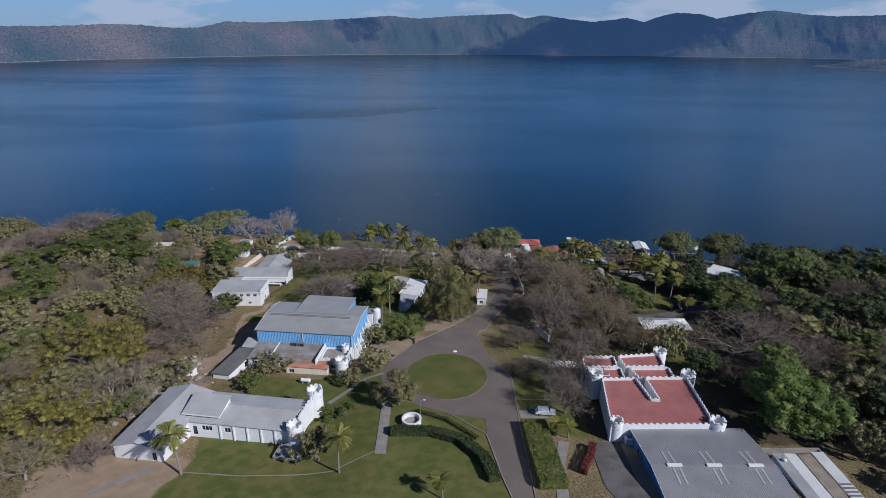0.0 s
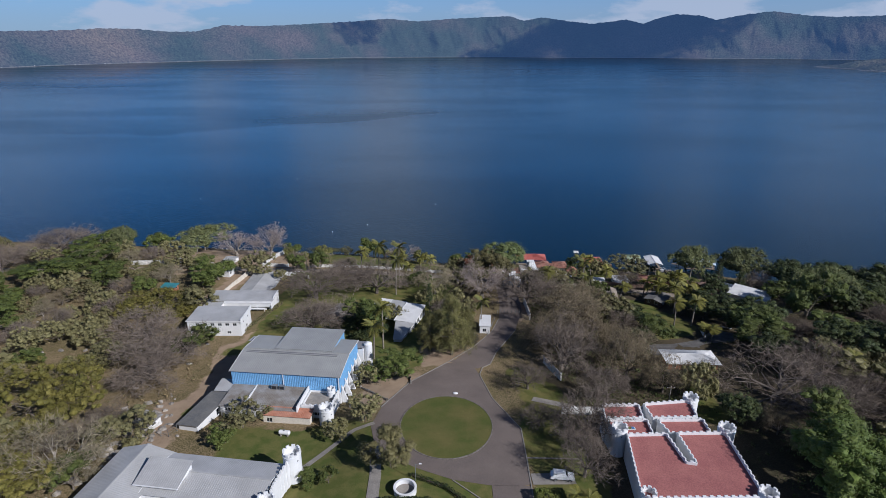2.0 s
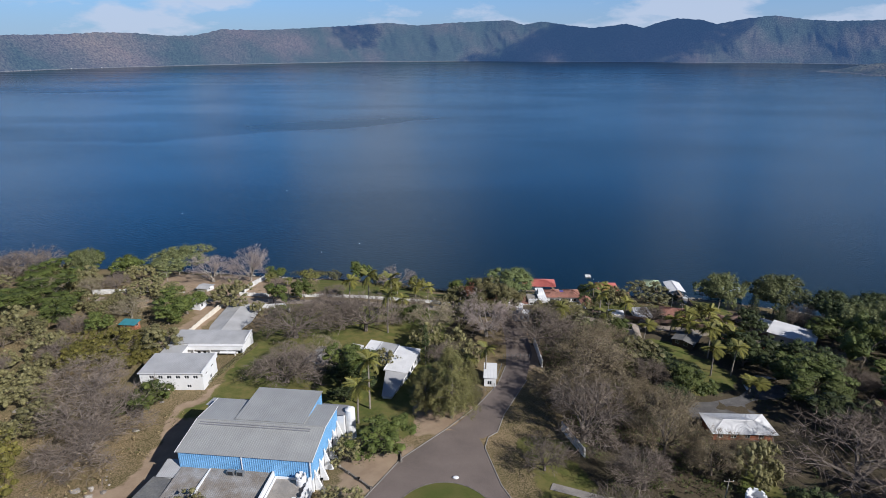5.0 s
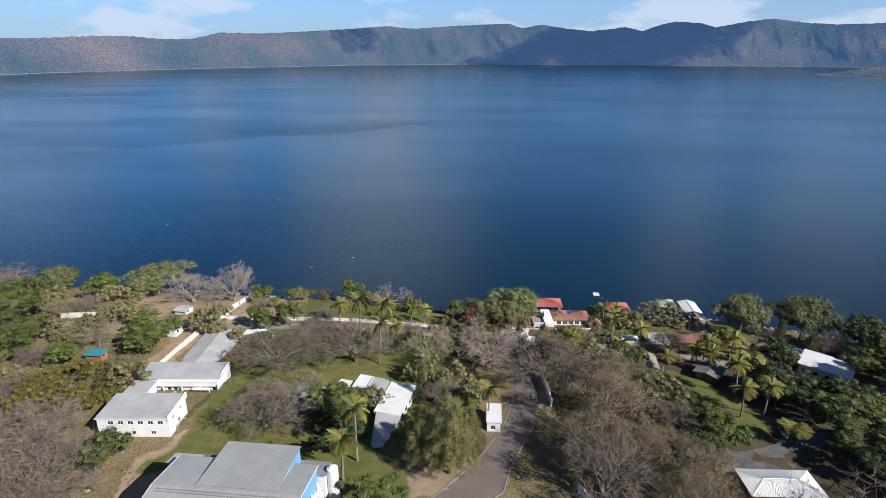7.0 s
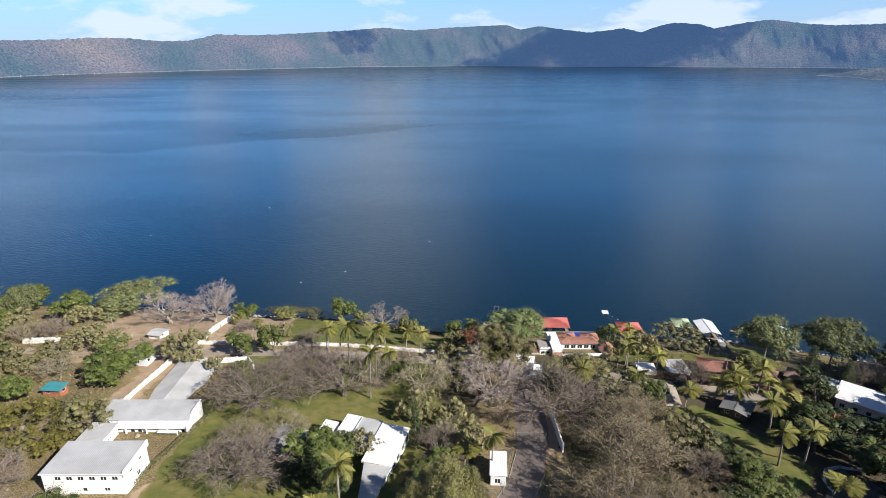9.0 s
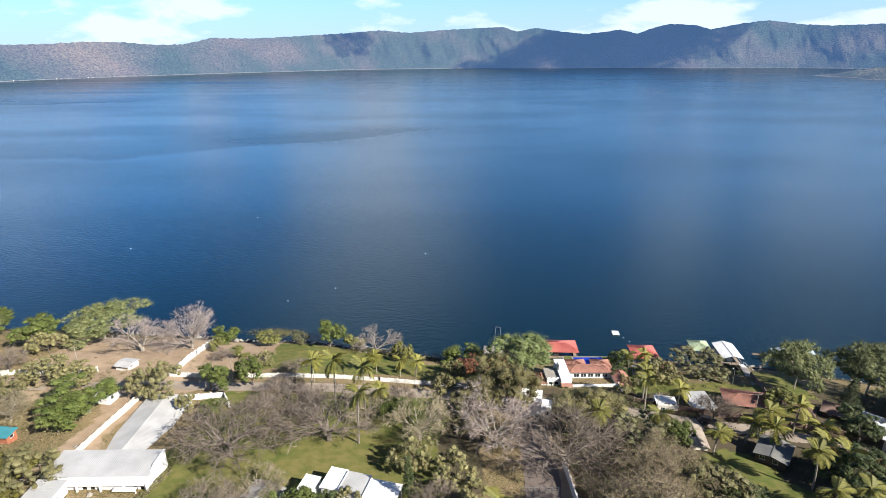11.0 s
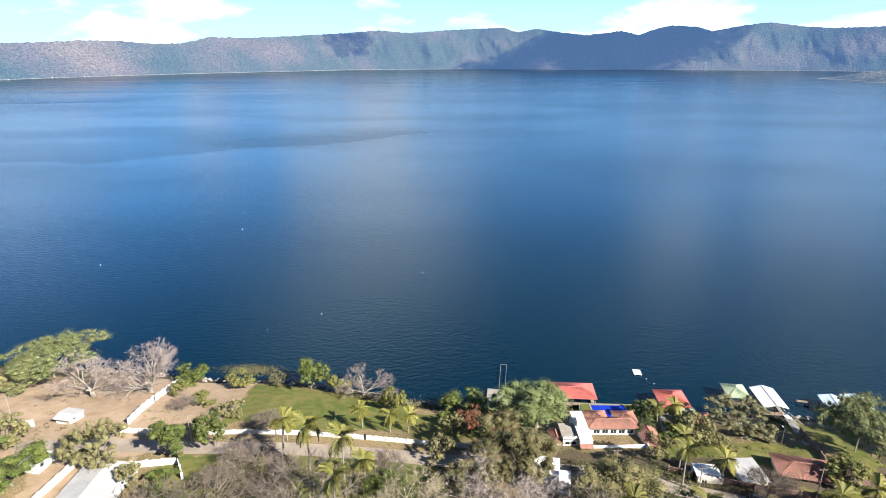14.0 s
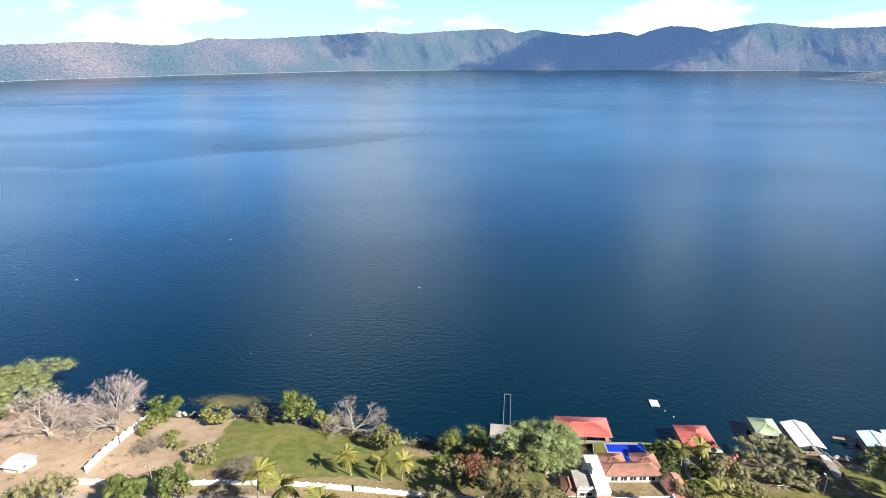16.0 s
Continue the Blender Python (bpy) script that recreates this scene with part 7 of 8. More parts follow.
house("brown_roof_house", "thatch brown pavilion roof among palms", 112.0, 234.0, -40, 6, 5, 1.9, 1.5, "hip", M["roofbrown"], M["darkwood"], over=0.8, pitch=0.3)
house("terracotta_pavilion", "open garden pavilion with terracotta tile roof", 77.8, 267.8, -8, 6, 4.8, 2.3, 1.3, "hip", M["rooftile"], M["darkwood"], "pavilion", over=0.6, pitch=0.3)
house("tan_house", "low tan house with flat pale roof", 67.2, 240.2, -8, 5.6, 5.2, 2.2, 0.3, "flat", M["whiteold"], M["offwhite"], z=7.7)
house("red_roof_house", "narrow house with dusty pinkish brown sheet roof", 67.6, 221.8, -10, 3.4, 8.4, 1.6, 0.4, "gable", M["roofdusty"], M["offwhite"], axis="y")
house("dark_house", "house with dark slate roof beside the lane", 83.0, 214.5, -40, 6.5, 8, 2.4, 0.6, "gable", M["roofdark"], M["darkwood"], axis="y")
house("white_house", "white cubic two storey house with flat roof", 28.4, 238.0, -12, 5.6, 6.2, 4.6, 0.3, "flat", M["white"], M["white"])
house("white_house", "low white outbuilding with flat roof", 32.2, 236.0, -12, 2.6, 4.5, 2.8, 0.3, "flat", M["white"], M["white"])
house("white_cottage", "small white cottage with flat roof", -92.2, 242.0, -6, 4.4, 5.0, 2.4, 0.3, "flat", M["white"], M["white"])
house("lakeside_shed", "pale shed with a low sheet roof near the shore", -98.4, 263.6, -12, 4.6, 4.6, 1.9, 0.5, "gable", M["roofgrey"], M["whiteold"], "shed")
house("green_hut", "small green hut with a flat pale roof", -119.6, 259.0, -2, 3.2, 2.6, 2.3, 0.2, "flat", M["offwhite"], M["leafdark"], "hut")
house("teal_hut", "small hut with teal sheet roof", -107.6, 222.5, -5, 5.2, 3.0, 2.2, 0.4, "mono", M["roofteal"], M["brick"], "hut")
house("small_shed", "little white shed among the bushes", -98.0, 232.5, 30, 2.8, 2.2, 2.0, 0.3, "mono", M["whiteold"], M["whiteold"], "shed")
house("stone_hut", "ruined pale stone hut on the slope", -67.5, 127.5, -20, 4.2, 3.6, 2.0, 0.4, "mono", M["roofold"], M["whiteold"], "hut")
house("red_hall", "dark red roofed shelter under trees", 117.0, 168.0, -20, 6, 5, 2.4, 1.0, "gable", M["roofred"], M["darkwood"], "shelter")


# ---------------------------------------------------------------- lakeside villa with pool
def villa():
    W, R = M["white"], M["rooftile"]
    b = thing("villa", "white lakeside villa with terracotta hipped roofs", "villa", 0, 0, 0, 0)
    shell(b, 44.6, 57.6, 260.9, 264.6, 2.5, 7.1, W, south=row(5, 1.3, 2.3, 1.7, 5.1, 6.4), t=0.22)
    hip(b, 44.6, 57.8, 260.7, 265.2, 7.15, 8.5, R, 0.5, 0.28)
    shell(b, 44.8, 50.2, 264.9, 268.2, 1.5, 7.0, W, t=0.22)
    hip(b, 44.8, 50.4, 263.2, 268.2, 7.2, 8.4, R, 0.5, 0.28)
    shell(b, 53.0, 58.4, 264.9, 268.0, 1.5, 7.0, W, t=0.22)
    hip(b, 53.0, 58.4, 263.2, 268.0, 7.2, 8.4, R, 0.5, 0.28)
    shell(b, 57.9, 62.3, 254.5, 262.6, 2.5, 6.6, W, south=[(1, 3.4, 4.6, 6.0)], t=0.22)
    hip(b, 57.9, 62.3, 254.0, 262.6, 6.65, 7.9, R, 0.4, 0.28)
    shell(b, 40.1, 43.3, 252.8, 265.4, 3.0, 9.0, W, south=[(0.9, 2.2, 6.0, 8.2)], t=0.22)
    part("roof_slab", Geo().box(40.0, 43.4, 252.7, 265.5, 9.003, 9.25), W, b)
    part("stair_tower", Geo().box(40.4, 42.4, 258.5, 261.2, 9.25, 10.9), W, b)
    part("porch_roof", Geo().sheet((40.0, 251.6, 7.6), (43.4, 251.6, 7.6), (43.4, 252.7, 8.2), (40.0, 252.7, 8.2), 0.28), R, b)
    shell(b, 36.0, 40.0, 254.4, 261.0, 3.0, 8.3, W, south=row(2, 0.5, 1.8, 1.2, 4.4, 5.4) + row(2, 0.55, 1.8, 1.2, 6.6, 7.6), t=0.22)
    part("roof_terrace", Geo().box(35.9, 40.0, 254.3, 261.1, 8.303, 8.45), M["concrete"], b)
    parapet(b, (36.0, 254.5), (39.9, 254.5), 8.45, 8.9, W)
    hip(b, 33.4, 36.0, 254.6, 260.4, 7.0, 8.0, R, 0.3, 0.28)
    shell(b, 33.4, 35.95, 254.6, 260.4, 3.0, 6.9, W, south=[(0.6, 1.8, 4.5, 5.6)], t=0.2)
    part("courtyard_wall", Geo().wallseg((43.4, 253.0), (57.8, 253.4), 4.5, 7.4, 0.22), W, b)
    part("courtyard_wall", Geo().wallseg((57.8, 253.4), (58.0, 249.5), 4.5, 7.9, 0.22), W, b)
    # raised pool terrace
    t = thing("pool_terrace", "raised lawn terrace holding a deep blue pool", "terrace")
    part("retaining_wall", Geo().prism([(44.5, 268.4), (64.2, 268.2), (64.6, 278.6), (46.5, 279.4)], -0.5, 2.3), M["concrete"], t)
    part("lawn", Geo().prism([(44.8, 268.7), (63.9, 268.5), (64.2, 278.3), (46.8, 279.0)], 2.304, 2.42), M["lawnisland"], t)
    part("pool_deck", Geo().prism([(49.2, 274.0), (60.2, 274.0), (60.2, 278.2), (49.2, 278.4)], 2.424, 2.52).prism([(52.6, 266.4), (55.0, 266.4), (55.0, 273.98), (52.6, 273.98)], 2.424, 2.52), M["concrete"], t)
    part("pool_water", Geo().prism([(49.7, 274.9), (59.6, 274.7), (59.6, 277.7), (49.7, 277.9)], 2.524, 2.56).prism([(53.0, 266.6), (54.6, 266.6), (54.6, 274.9), (53.0, 274.9)], 2.564, 2.59), M["pool"], t, "deep blue pool water")


villa()


# ---------------------------------------------------------------- boathouses, piers, rafts
def boathouse(label, x, y, w, d, rz, mat, kind="hip", ze=3.4, zr=4.9):
    b = thing("boathouse", label, "boathouse", x, y, 0, rz, "boathouses along the shore")
    for i in range(3):
        for j in range(3):
            if i == 1 and j == 1:
                continue
            px, py = -w / 2 + 0.4 + i * (w - 0.8) / 2, -d / 2 + 0.4 + j * (d - 0.8) / 2
            part("post", Geo().tube((px, py, -4), (px, py, ze), 0.11, 0.11, 7), M["darkwood"], b)
    for y0, y1 in ((-d / 2, -d / 2 + 1.6),):
        part("deck", Geo().box(-w / 2, w / 2, y0, y1, 0.75, 0.9), M["wood"], b)
    part("side_deck", Geo().box(-w / 2, -w / 2 + 1.1, -d / 2 + 1.62, d / 2, 0.75, 0.9), M["wood"], b)
    part("side_deck", Geo().box(w / 2 - 1.1, w / 2, -d / 2 + 1.62, d / 2, 0.75, 0.9), M["wood"], b)
    for s in (-1, 1):
        part("beam", Geo().box(s * (w / 2 - 0.4) - 0.08, s * (w / 2 - 0.4) + 0.08, -d / 2, d / 2, ze - 0.2, ze - 0.02), M["darkwood"], b)
        part("rail", Geo().box(s * (w / 2 - 0.1) - 0.03, s * (w / 2 - 0.1) + 0.03, -d / 2, d / 2, 1.75, 1.82), M["white"], b)
    part("slung_boat", Geo().add([(-0.9, -d * 0.28, 1.5), (0.9, -d * 0.28, 1.5), (0.9, d * 0.15, 1.5), (0, d * 0.32, 1.6), (-0.9, d * 0.15, 1.5), (-0.55, -d * 0.27, 0.8), (0.55, -d * 0.27, 0.8), (0.5, d * 0.12, 0.8), (0, d * 0.25, 1.0), (-0.5, d * 0.12, 0.8)],
         [(0, 1, 2, 3, 4), (9, 8, 7, 6, 5), (0, 5, 6, 1), (1, 6, 7, 2), (2, 7, 8, 3), (3, 8, 9, 4), (4, 9, 5, 0)]), M["roofwhite"], b, "white motor boat slung under the roof")
    if kind == "hip":
        hip(b, -w / 2, w / 2, -d / 2, d / 2, ze, zr, mat, 0.3, 0.32)
    else:
        gable(b, -w / 2, w / 2, -d / 2, d / 2, ze, zr, "y", mat, mat, 0.3, 0.4, None, ends=False)
    return b


boathouse("boathouse on posts with broad red sheet roof", 45.0, 284.6, 14.5, 8.6, -4, M["roofred"])
bh = boathouse("boathouse on posts with red sheet roof", 75.2, 280.0, 8.6, 9.2, -3, M["roofred"])
part("porch_roof", Geo().sheet((0.5, -6.6, 2.9), (5.2, -6.6, 2.9), (5.2, -4.4, 3.4), (0.5, -4.4, 3.4), 0.35), M["roofgreen"], bh, "pale green lean-to porch roof")
for px in (0.8, 4.9):
    part("porch_post", Geo().tube((px, -6.3, -1), (px, -6.3, 2.9), 0.08, 0.08, 6), M["darkwood"], bh)
boathouse("boathouse with pale green hipped roof", 96.9, 284.0, 6.4, 7.6, -8, M["roofgreen"])
boathouse("boathouse with bright white sheet roof", 105.3, 280.2, 6.6, 10.6, -6, M["roofwhite"], "gable", 3.5, 4.4)
boathouse("boathouse with pale blue sheet roof", 124.3, 278.0, 6.4, 6.4, -14, M["roofpale"], "gable", 3.2, 4.0)
boathouse("wide boathouse with pale blue sheet roof", 131.5, 278.3, 7.0, 6.0, -18, M["roofpale"], "gable", 3.2, 4.0)

gw = thing("gangway", "white railed gangway down to a boathouse", "gangway", 108.3, 270.5, 0, 8)
part("deck", Geo().box(-0.8, 0.8, -5.5, 4.2, 1.0, 1.15), M["roofwhite"], gw)
for s in (-0.75, 0.75):
    part("rail", Geo().box(s - 0.03, s + 0.03, -5.5, 4.2, 2.0, 2.06), M["white"], gw)
    for i in range(7):
        part("rail_post", Geo().box(s - 0.03, s + 0.03, -5.4 + i * 1.58, -5.34 + i * 1.58, 1.15, 2.0), M["white"], gw)

pier = thing("pier", "pale concrete pier with boat rails running into the lake", "pier", 22.6, 286.5, 0, -8)
part("deck", Geo().box(-3.8, -0.05, -2.6, 2.6, -3, 1.0), M["concrete"], pier)
part("deck", Geo().box(0.0, 3.6, -2.6, 2.6, -3, 0.95), M["concrete"], pier)
for s in (-0.1, 1.9):
    part("boat_rail", Geo().box(s - 0.07, s + 0.07, 2.6, 19.0, 0.62, 0.78), M["metal"], pier)
    for i in range(4):
        part("rail_post", Geo().tube((s, 4 + i * 4.6, -5), (s, 4 + i * 4.6, 0.62), 0.06, 0.06, 6), M["metal"], pier)
part("cross_bar", Geo().box(-0.17, 1.97, 18.85, 19.0, 0.62, 0.78), M["metal"], pier)

raft = thing("swim_raft", "small square whitewashed wooden swim raft afloat", "raft", 71.6, 300.3, 0, -6)
for i in range(5):
    part("plank", Geo().box(-1.3, 1.3, -1.7 + i * 0.69, -1.7 + i * 0.69 + 0.64, 0.25, 0.36), M["whiteold"], raft)
for x, y in ((-1.0, -1.4), (1.0, -1.4), (-1.0, 1.4), (1.0, 1.4)):
    part("float", Geo().tube((x, y, -0.25), (x, y, 0.25), 0.3, 0.3, 10), M["metal"], raft)
for x, y in ((-173, 406.8), (-46.2, 347.5), (-65, 333.3), (73.5, 296.5), (75, 293.5), (-5, 395), (-120, 470)):
    bu = Geo().blob(x, y, 0.08, 0.18, 0.18, 0.18, 6, 2, 0.02)
    single("buoy", bu, M["roofwhite"], "small white mooring buoy on the lake", "buoy", group="mooring buoys", smooth=True)
jt = thing("jetty", "low timber jetty stub on piles", "jetty", 119.0, 281.5, 0, -14)
part("deck", Geo().box(-3.4, 0.6, -0.5, 0.5, 0.8, 0.95), M["wood"], jt)
for x in (-3, -1, 0.3):
    part("support_post", Geo().tube((x, 0, -4), (x, 0, 1.5), 0.09, 0.09, 6), M["darkwood"], jt)


# ---------------------------------------------------------------- walls, fences, small things
def garden_wall(label, line, h, mat="white", t=0.25, stepped=False):
    g = wall_line(Geo(), line, h, t, -0.3, stepped)
    ob = thing("garden_wall", label, "wall", kind="structure")
    part("wall", g, M[mat], ob)
    for a, b in zip(line, line[1:]):
        k = max(1, round(math.dist(a, b) / 3.0))
        for i in range(k + 1):
            p = [a[j] + (b[j] - a[j]) * i / k for j in (0, 1)]
            part("wall_post", Geo().box(p[0] - 0.2, p[0] + 0.2, p[1] - 0.2, p[1] + 0.2, on_land(*p) - 1.2, on_land(*p) + h + 0.2), M[mat], ob)
    return ob


garden_wall("long white garden wall along the lakeside lane", [(-81.7, 257.4), (-70, 257.0)], 1.4, "whiteold")
garden_wall("long white garden wall along the lakeside lane", [(-60, 256.7), (-32.6, 257.3), (-16.1, 255.9), (6.5, 253.6), (14, 252.5)], 1.25, "whiteold")
garden_wall("stepped white wall running down to the shore", [(-81.5, 262), (-81.6, 276), (-81.4, 291)], 1.6, "whiteold", 0.3, True)
garden_wall("stepped pale wall beside the long classroom", [(-83.6, 243.3), (-85.4, 216)], 1.6, "offwhite", 0.3, True)
garden_wall("short white yard wall behind the classroom", [(-69.8, 241.8), (-59.6, 243.5), (-56.0, 237.6)], 1.7)
garden_wall("weathered concrete wall along the western lane", [(-141, 256), (-122, 258.0), (-106, 260.1)], 1.8, "whiteold")
garden_wall("leaning grey wall behind the drive lawn", [(31.8, 212.5), (31.6, 195.7)], 2.4, "whiteold")
garden_wall("pale boundary wall under the bare trees", [(30.5, 160.5), (31.8, 155), (33.2, 149.5)], 2.2, "whiteold")
garden_wall("terracotta brown boundary wall along the lane", [(59, 242.5), (64, 240), (79, 234.2), (88, 232.3), (92.5, 229.2), (105, 224.5), (118, 217)], 1.5, "roofbrown")
garden_wall("terracotta brown boundary wall along the lane", [(97, 217.8), (110, 209.8), (122, 204)], 1.2, "brick")
garden_wall("brown garden wall between lakeside plots", [(104.5, 263), (101, 250), (98.4, 243.5)], 1.5, "roofbrown")
garden_wall("low curved white kerb wall round a paved yard", [(86.2, 180.5), (87.2, 185.5), (89.5, 188.3), (93.5, 189.2), (97.8, 187.2)], 0.7)
garden_wall("low stone retaining wall at the planted bed", [(-21.6, 136), (-23.5, 142), (-23.8, 146)], 0.6, "stone")
garden_wall("low curved stone edging wall by the drive", [(-20.5, 146.2), (-15.6, 141), (-12.6, 137.8)], 0.5, "stone")
garden_wall("low curved stone edging wall by the drive", [(-7.2, 147.2), (-7.6, 150), (-9.5, 152)], 0.5, "stone")
garden_wall("long pale wall north of the castle house", [(30, 131.5), (38, 131.2), (52, 132)], 2.0, "whiteold")


def fence(label, line, h=1.8, gap=2.2):
    ob = thing("wire_fence", label, "fence")
    for a, b in zip(line, line[1:]):
        k = max(1, round(math.dist(a, b) / gap))
        for i in range(k + 1):
            p = [a[j] + (b[j] - a[j]) * i / k for j in (0, 1)]
            z = on_land(*p)
            part("post", Geo().tube((*p, z - 0.3), (*p, z + h), 0.06, 0.06, 6), M["metal"], ob)
        for hh in (0.3, 0.9, h - 0.05):
            part("wire", Geo().tube((*a, on_land(*a) + hh), (*b, on_land(*b) + hh), 0.02, 0.02, 4), M["metal"], ob)
    return ob


fence("wire yard fence on thin posts", [(-66, 123.5), (-60.5, 122.8), (-59.8, 125.4)])
fence("metal pen fence beside the guard hut", [(11.4, 180.4), (15.6, 180.3), (19.3, 195.5)], 1.4)
fence("white gate fence across the drive", [(20.7, 202), (24.5, 202.1), (28.7, 202)], 1.5, 1.3)
fence("low white rail fence on the shore lawn", [(85, 258), (92, 259.5), (100, 260)], 1.0, 1.6)
fence("white railing beside the water steps", [(110, 268), (116, 266.5), (120, 265)], 1.0, 1.2)

# round white well or tank by the path
dr = thing("round_tank", "open round white concrete tank on the lawn", "tank", -5.6, 102.6, on_land(-5.6, 102.6))
part("ring_wall", Geo().ring(0, 0, 1.85, 2.15, -1.0, 1.25, 30), M["white"], dr)
part("coping", Geo().ring(0, 0, 1.8, 2.22, 1.254, 1.36, 30), M["white"], dr)
part("floor", Geo().prism([(1.84 * math.cos(k * math.pi / 12), 1.84 * math.sin(k * math.pi / 12)) for k in range(24)], -0.5, 0.35), M["concrete"], dr)

tank = thing("gas_tank", "white horizontal gas tank on a concrete cradle", "tank", -34.5, 123.6, on_land(-34.5, 123.6), -8)
body = Geo()
prof = ((-1.35, 0.05), (-1.3, 0.35), (-1.1, 0.52), (1.1, 0.52), (1.3, 0.35), (1.35, 0.05))
for (xa, ra), (xb, rb) in zip(prof, prof[1:]):
    body.tube((xa, 0, 0.95), (xb, 0, 0.95), ra, rb, 16)
part("vessel", body, M["white"], tank, smooth=False)
for x in (-0.8, 0.8):
    part("cradle", Geo().box(x - 0.12, x + 0.12, -0.45, 0.45, -0.2, 0.6), M["concrete"], tank)
part("valve_cap", Geo().tube((0, 0, 1.4), (0, 0, 1.65), 0.16, 0.16, 10), M["metal"], tank)

st = Geo().blob(4.56, 141.6, on_land(4.56, 141.6) + 0.2, 0.7, 0.45, 0.25, 6, 3, 0.08)
single("marker_stone", st, M["white"], "whitewashed marker stone on the drive", "stone")


def offroad_car(label, x, y, rz, paint):
    """A boxy four-door car: body with wheel arches, glazed cabin, lamps, bumpers, wheels."""
    c = thing("car", label, "car", x, y, on_land(x, y) + 0.12, rz)
    g = Geo()
    side = [(-2.25, 0.45), (-2.3, 0.75), (-2.22, 1.05), (-1.9, 1.08), (-1.75, 1.72), (0.55, 1.74), (1.05, 1.12), (2.05, 1.02), (2.25, 0.85), (2.28, 0.5)]
    n = len(side)
    g.v = [(px, -0.85 + (0.12 if pz > 1.3 else 0), pz) for px, pz in side] + [(px, 0.85 - (0.12 if pz > 1.3 else 0), pz) for px, pz in side]
    g.f = [tuple(range(n)), tuple(range(2 * n - 1, n - 1, -1))] + [(i, n + i, n + (i + 1) % n, (i + 1) % n) for i in range(n)]
    body = part("body", g, paint, c)
    for s in (-1, 1):
        for x0, x1 in ((-1.6, -0.95), (-0.88, -0.12), (-0.05, 0.62)):
            y0 = s * 0.80
            part("side_window", Geo().add([(x0, y0 + s * 0.03, 1.17), (x1, y0 + s * 0.03, 1.17), (x1 - (0.3 if x1 > 0.5 else 0), y0 - s * 0.045, 1.6), (x0, y0 - s * 0.045, 1.6), (x0, y0 - s * 0.1, 1.17), (x1, y0 - s * 0.1, 1.17), (x1 - (0.3 if x1 > 0.5 else 0), y0 - s * 0.12, 1.6), (x0, y0 - s * 0.12, 1.6)],
                 [(0, 1, 2, 3), (4, 7, 6, 5), (0, 4, 5, 1), (3, 2, 6, 7), (0, 3, 7, 4), (1, 5, 6, 2)]), M["glass"], body)
        part("headlight", Geo().box(2.2, 2.3, s * 0.62 - 0.14, s * 0.62 + 0.14, 0.72, 0.92), M["roofwhite"], body)
        part("tail_light", Geo().box(-2.33, -2.24, s * 0.7 - 0.1, s * 0.7 + 0.1, 0.75, 1.0), M["roofred"], body)
        part("roof_rail", Geo().box(-1.6, 0.4, s * 0.62 - 0.025, s * 0.62 + 0.025, 1.76, 1.82), M["metal"], body)
    part("windscreen", Geo().add([(0.62, -0.66, 1.69), (0.62, 0.66, 1.69), (1.03, 0.72, 1.19), (1.03, -0.72, 1.19), (0.60, -0.66, 1.64), (0.60, 0.66, 1.64), (0.99, 0.72, 1.15), (0.99, -0.72, 1.15)], [(0, 3, 2, 1), (4, 5, 6, 7), (0, 1, 5, 4), (2, 3, 7, 6), (1, 2, 6, 5), (3, 0, 4, 7)]), M["glass"], body)
    part("bumper", Geo().box(2.26, 2.42, -0.8, 0.8, 0.42, 0.62), M["metal"], body)
    part("bumper", Geo().box(-2.42, -2.28, -0.8, 0.8, 0.42, 0.62), M["metal"], body)
    for wx in (-1.35, 1.4):
        for s in (-1, 1):
            w = part("wheel", Geo().tube((wx, s * 0.66, 0.30), (wx, s * 0.90, 0.30), 0.37, 0.37, 14), M["tyre"], c)
            part("rim", Geo().tube((wx, s * 0.90, 0.30), (wx, s * 0.915, 0.30), 0.22, 0.2, 10), M["metal"], w)
    return c


offroad_car("white boxy off-road car parked beside the drive", 24.9, 106.7, -6, M["carwhite"])
offroad_car("dark grey car parked beside the lane", 74.8, 230.6, -25, M["cardark"])


def lamp_post(label, x, y, h=6.0, rz=0):
    p = thing("lamp_post", label, "lamp post", x, y, on_land(x, y), rz)
    part("pole", Geo().tube((0, 0, -0.3), (0, 0, h), 0.09, 0.06, 8), M["metal"], p)
    part("arm", Geo().tube((0, 0, h - 0.1), (0.8, 0, h + 0.15), 0.04, 0.035, 6), M["metal"], p)
    part("lamp_head", Geo().box(0.7, 1.2, -0.12, 0.12, h + 0.08, h + 0.2), M["white"], p)
    return p


def pole(label, x, y, h=8.5):
    p = thing("utility_pole", label, "utility pole", x, y, on_land(x, y))
    part("shaft", Geo().tube((0, 0, -0.4), (0, 0, h), 0.13, 0.09, 8), M["barkpale"], p)
    part("crossarm", Geo().box(-0.9, 0.9, -0.05, 0.05, h - 0.6, h - 0.48), M["wood"], p)
    for s in (-0.8, 0, 0.8):
        part("insulator", Geo().tube((s, 0, h - 0.48), (s, 0, h - 0.3), 0.05, 0.04, 6), M["white"], p)


lamp_post("thin white lamp post on the shore lawn", 94.5, 255.5, 5, 90)
lamp_post("thin lamp post at the corner of the tank lawn", -3.8, 106.0, 4)
for _x, _y in ((54.5, 130.5), (45.0, 239.5), (61.5, 232.5), (-60.5, 253), (88, 232), (-36, 254), (-113, 262)):
    pole("grey wooden utility pole with a crossarm", _x, _y)


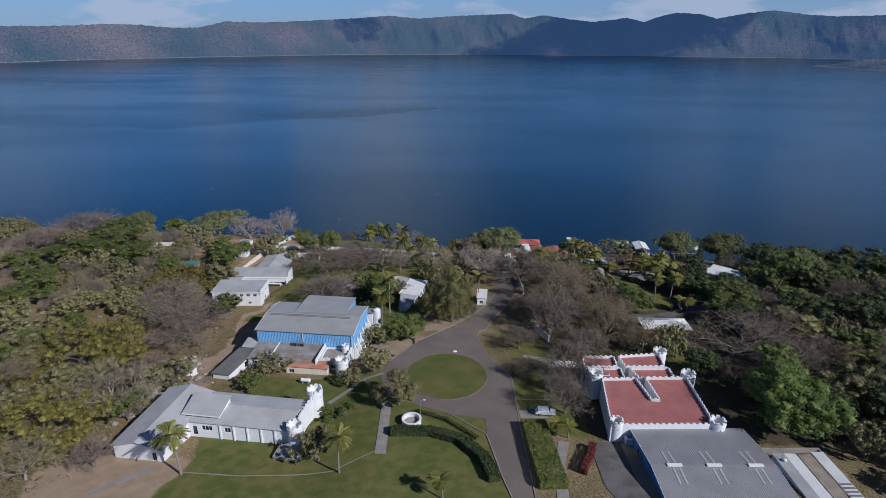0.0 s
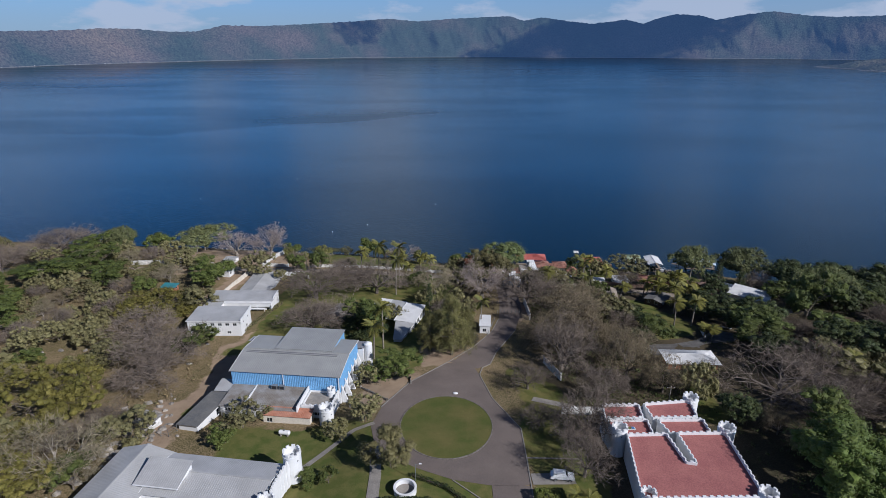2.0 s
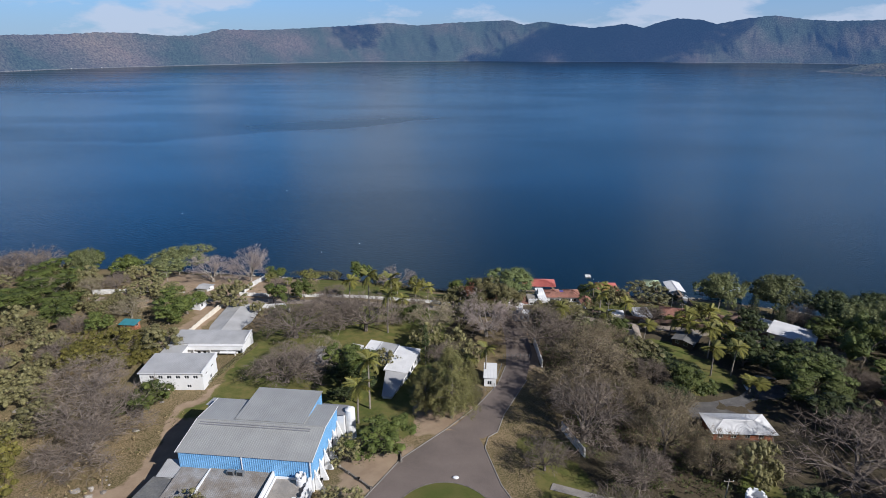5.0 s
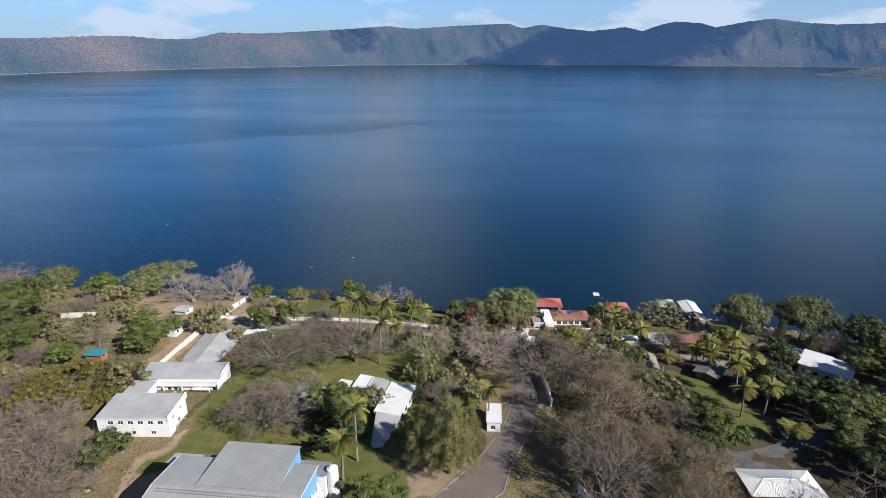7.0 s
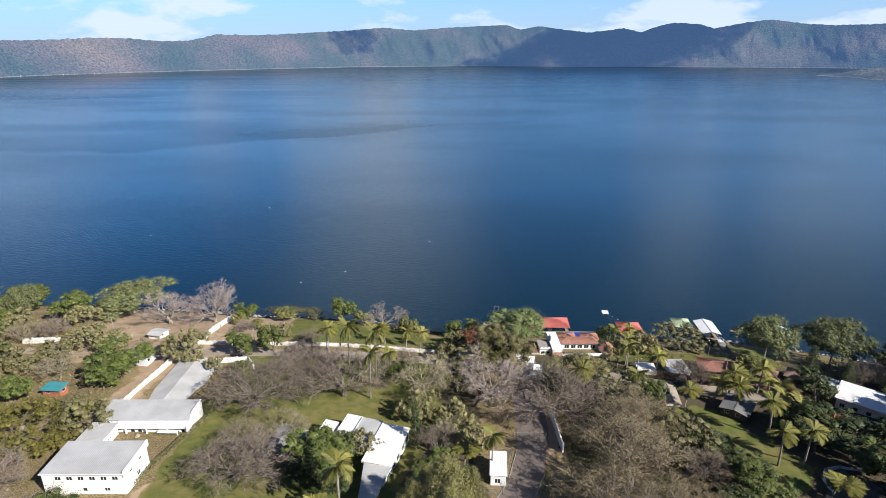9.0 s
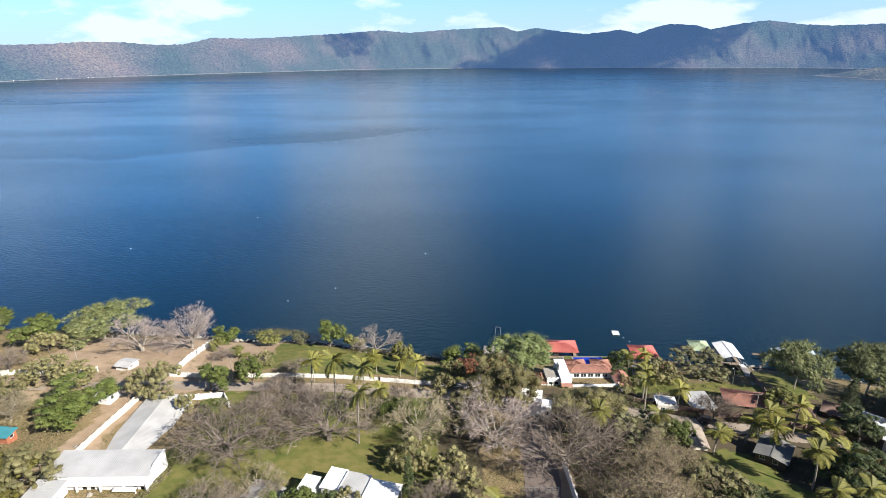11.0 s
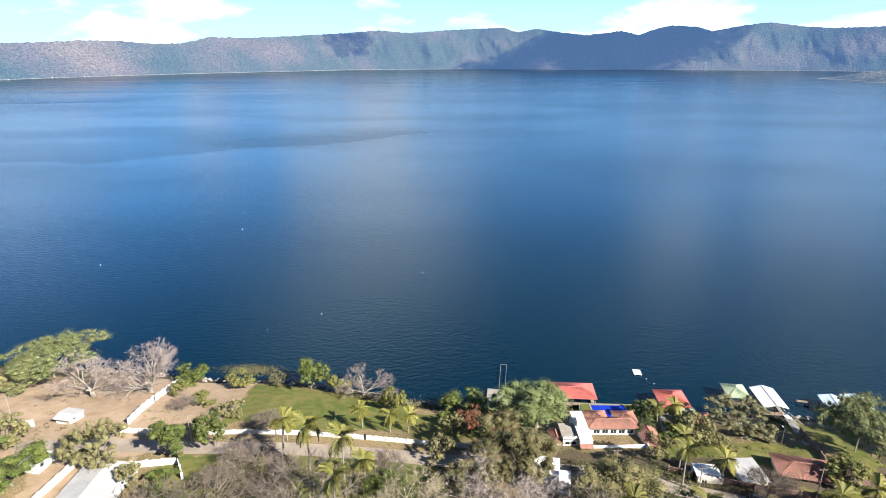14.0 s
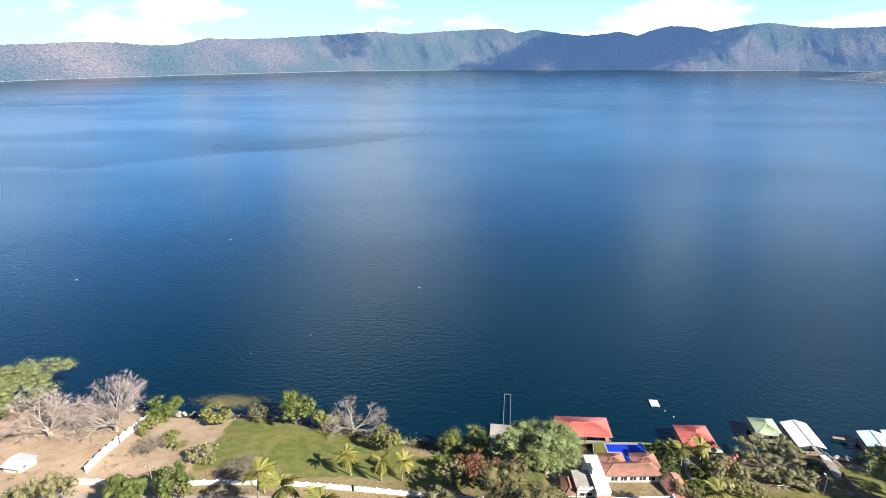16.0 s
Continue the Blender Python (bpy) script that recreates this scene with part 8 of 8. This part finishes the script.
def rocks():
    """Stones scattered along the water's edge and on the west slope."""
    rg = random.Random(21)
    g = Geo()
    for i in range(420):
        x = rg.uniform(-140, 44) if i < 330 else rg.uniform(100, 190)
        y = float(np.interp(x, SHORE_X, SHORE_Y)) + rg.gauss(-0.5, 1.3)
        s = rg.uniform(0.15, 0.65)
        g.blob(x, y, on_land(x, y) + s * 0.2, s * rg.uniform(0.8, 1.6), s, s * 0.6, 4, i, 0.25)
    for i in range(160):
        x, y = rg.gauss(-69, 4), rg.gauss(124, 10)
        s = rg.uniform(0.2, 0.9)
        g.blob(x, y, on_land(x, y) + s * 0.2, s * rg.uniform(0.8, 1.6), s, s * 0.7, 4, i, 0.3)
    for i in range(120):
        x, y = rg.uniform(-150, -70), rg.uniform(70, 220)
        s = rg.uniform(0.2, 0.8)
        g.blob(x, y, on_land(x, y) + s * 0.2, s * rg.uniform(0.8, 1.6), s, s * 0.7, 4, i, 0.3)
    single("loose_stones", g, M["rock"], "pale loose stones along shore and slope", "stones", "stuff")


rocks()


def reeds():
    rg = np.random.RandomState(14)
    n = 5000
    x = rg.normal(-62, 4.5, n); y = 303 + rg.normal(0, 1.6, n) - 0.06 * (x + 62)
    c = np.c_[x, y, rg.uniform(0.01, 0.12, n)]
    vs, fs = quads(c, np.c_[rg.normal(size=(n, 2)) * 0.3, 0.6 + rg.rand(n) * 0.6], 0.18 * rg.uniform(0.6, 1.4, n), 3, 0.4)
    tagged(new("reeds", leaf_mesh("reeds", vs, fs, M["leafgrey"])), "flat patch of dull weed floating in the shallows", "reeds", kind="stuff")
    n = 9000
    x = rg.uniform(-30, 62, n)
    y = np.interp(x, SHORE_X, SHORE_Y) + rg.normal(-1.5, 1.6, n)
    c = np.c_[x, y, np.maximum(land(x, y), 0) + rg.uniform(0.05, 0.6, n)]
    vs, fs = quads(c, np.c_[rg.normal(size=(n, 2)), rg.rand(n)], 0.2 * rg.uniform(0.6, 1.4, n), 5, 0.5)
    tagged(new("shore_weeds", leaf_mesh("shore_weeds", vs, fs, M["leafolive"])), "low weedy growth along the waterline", "weeds", kind="stuff")


reeds()
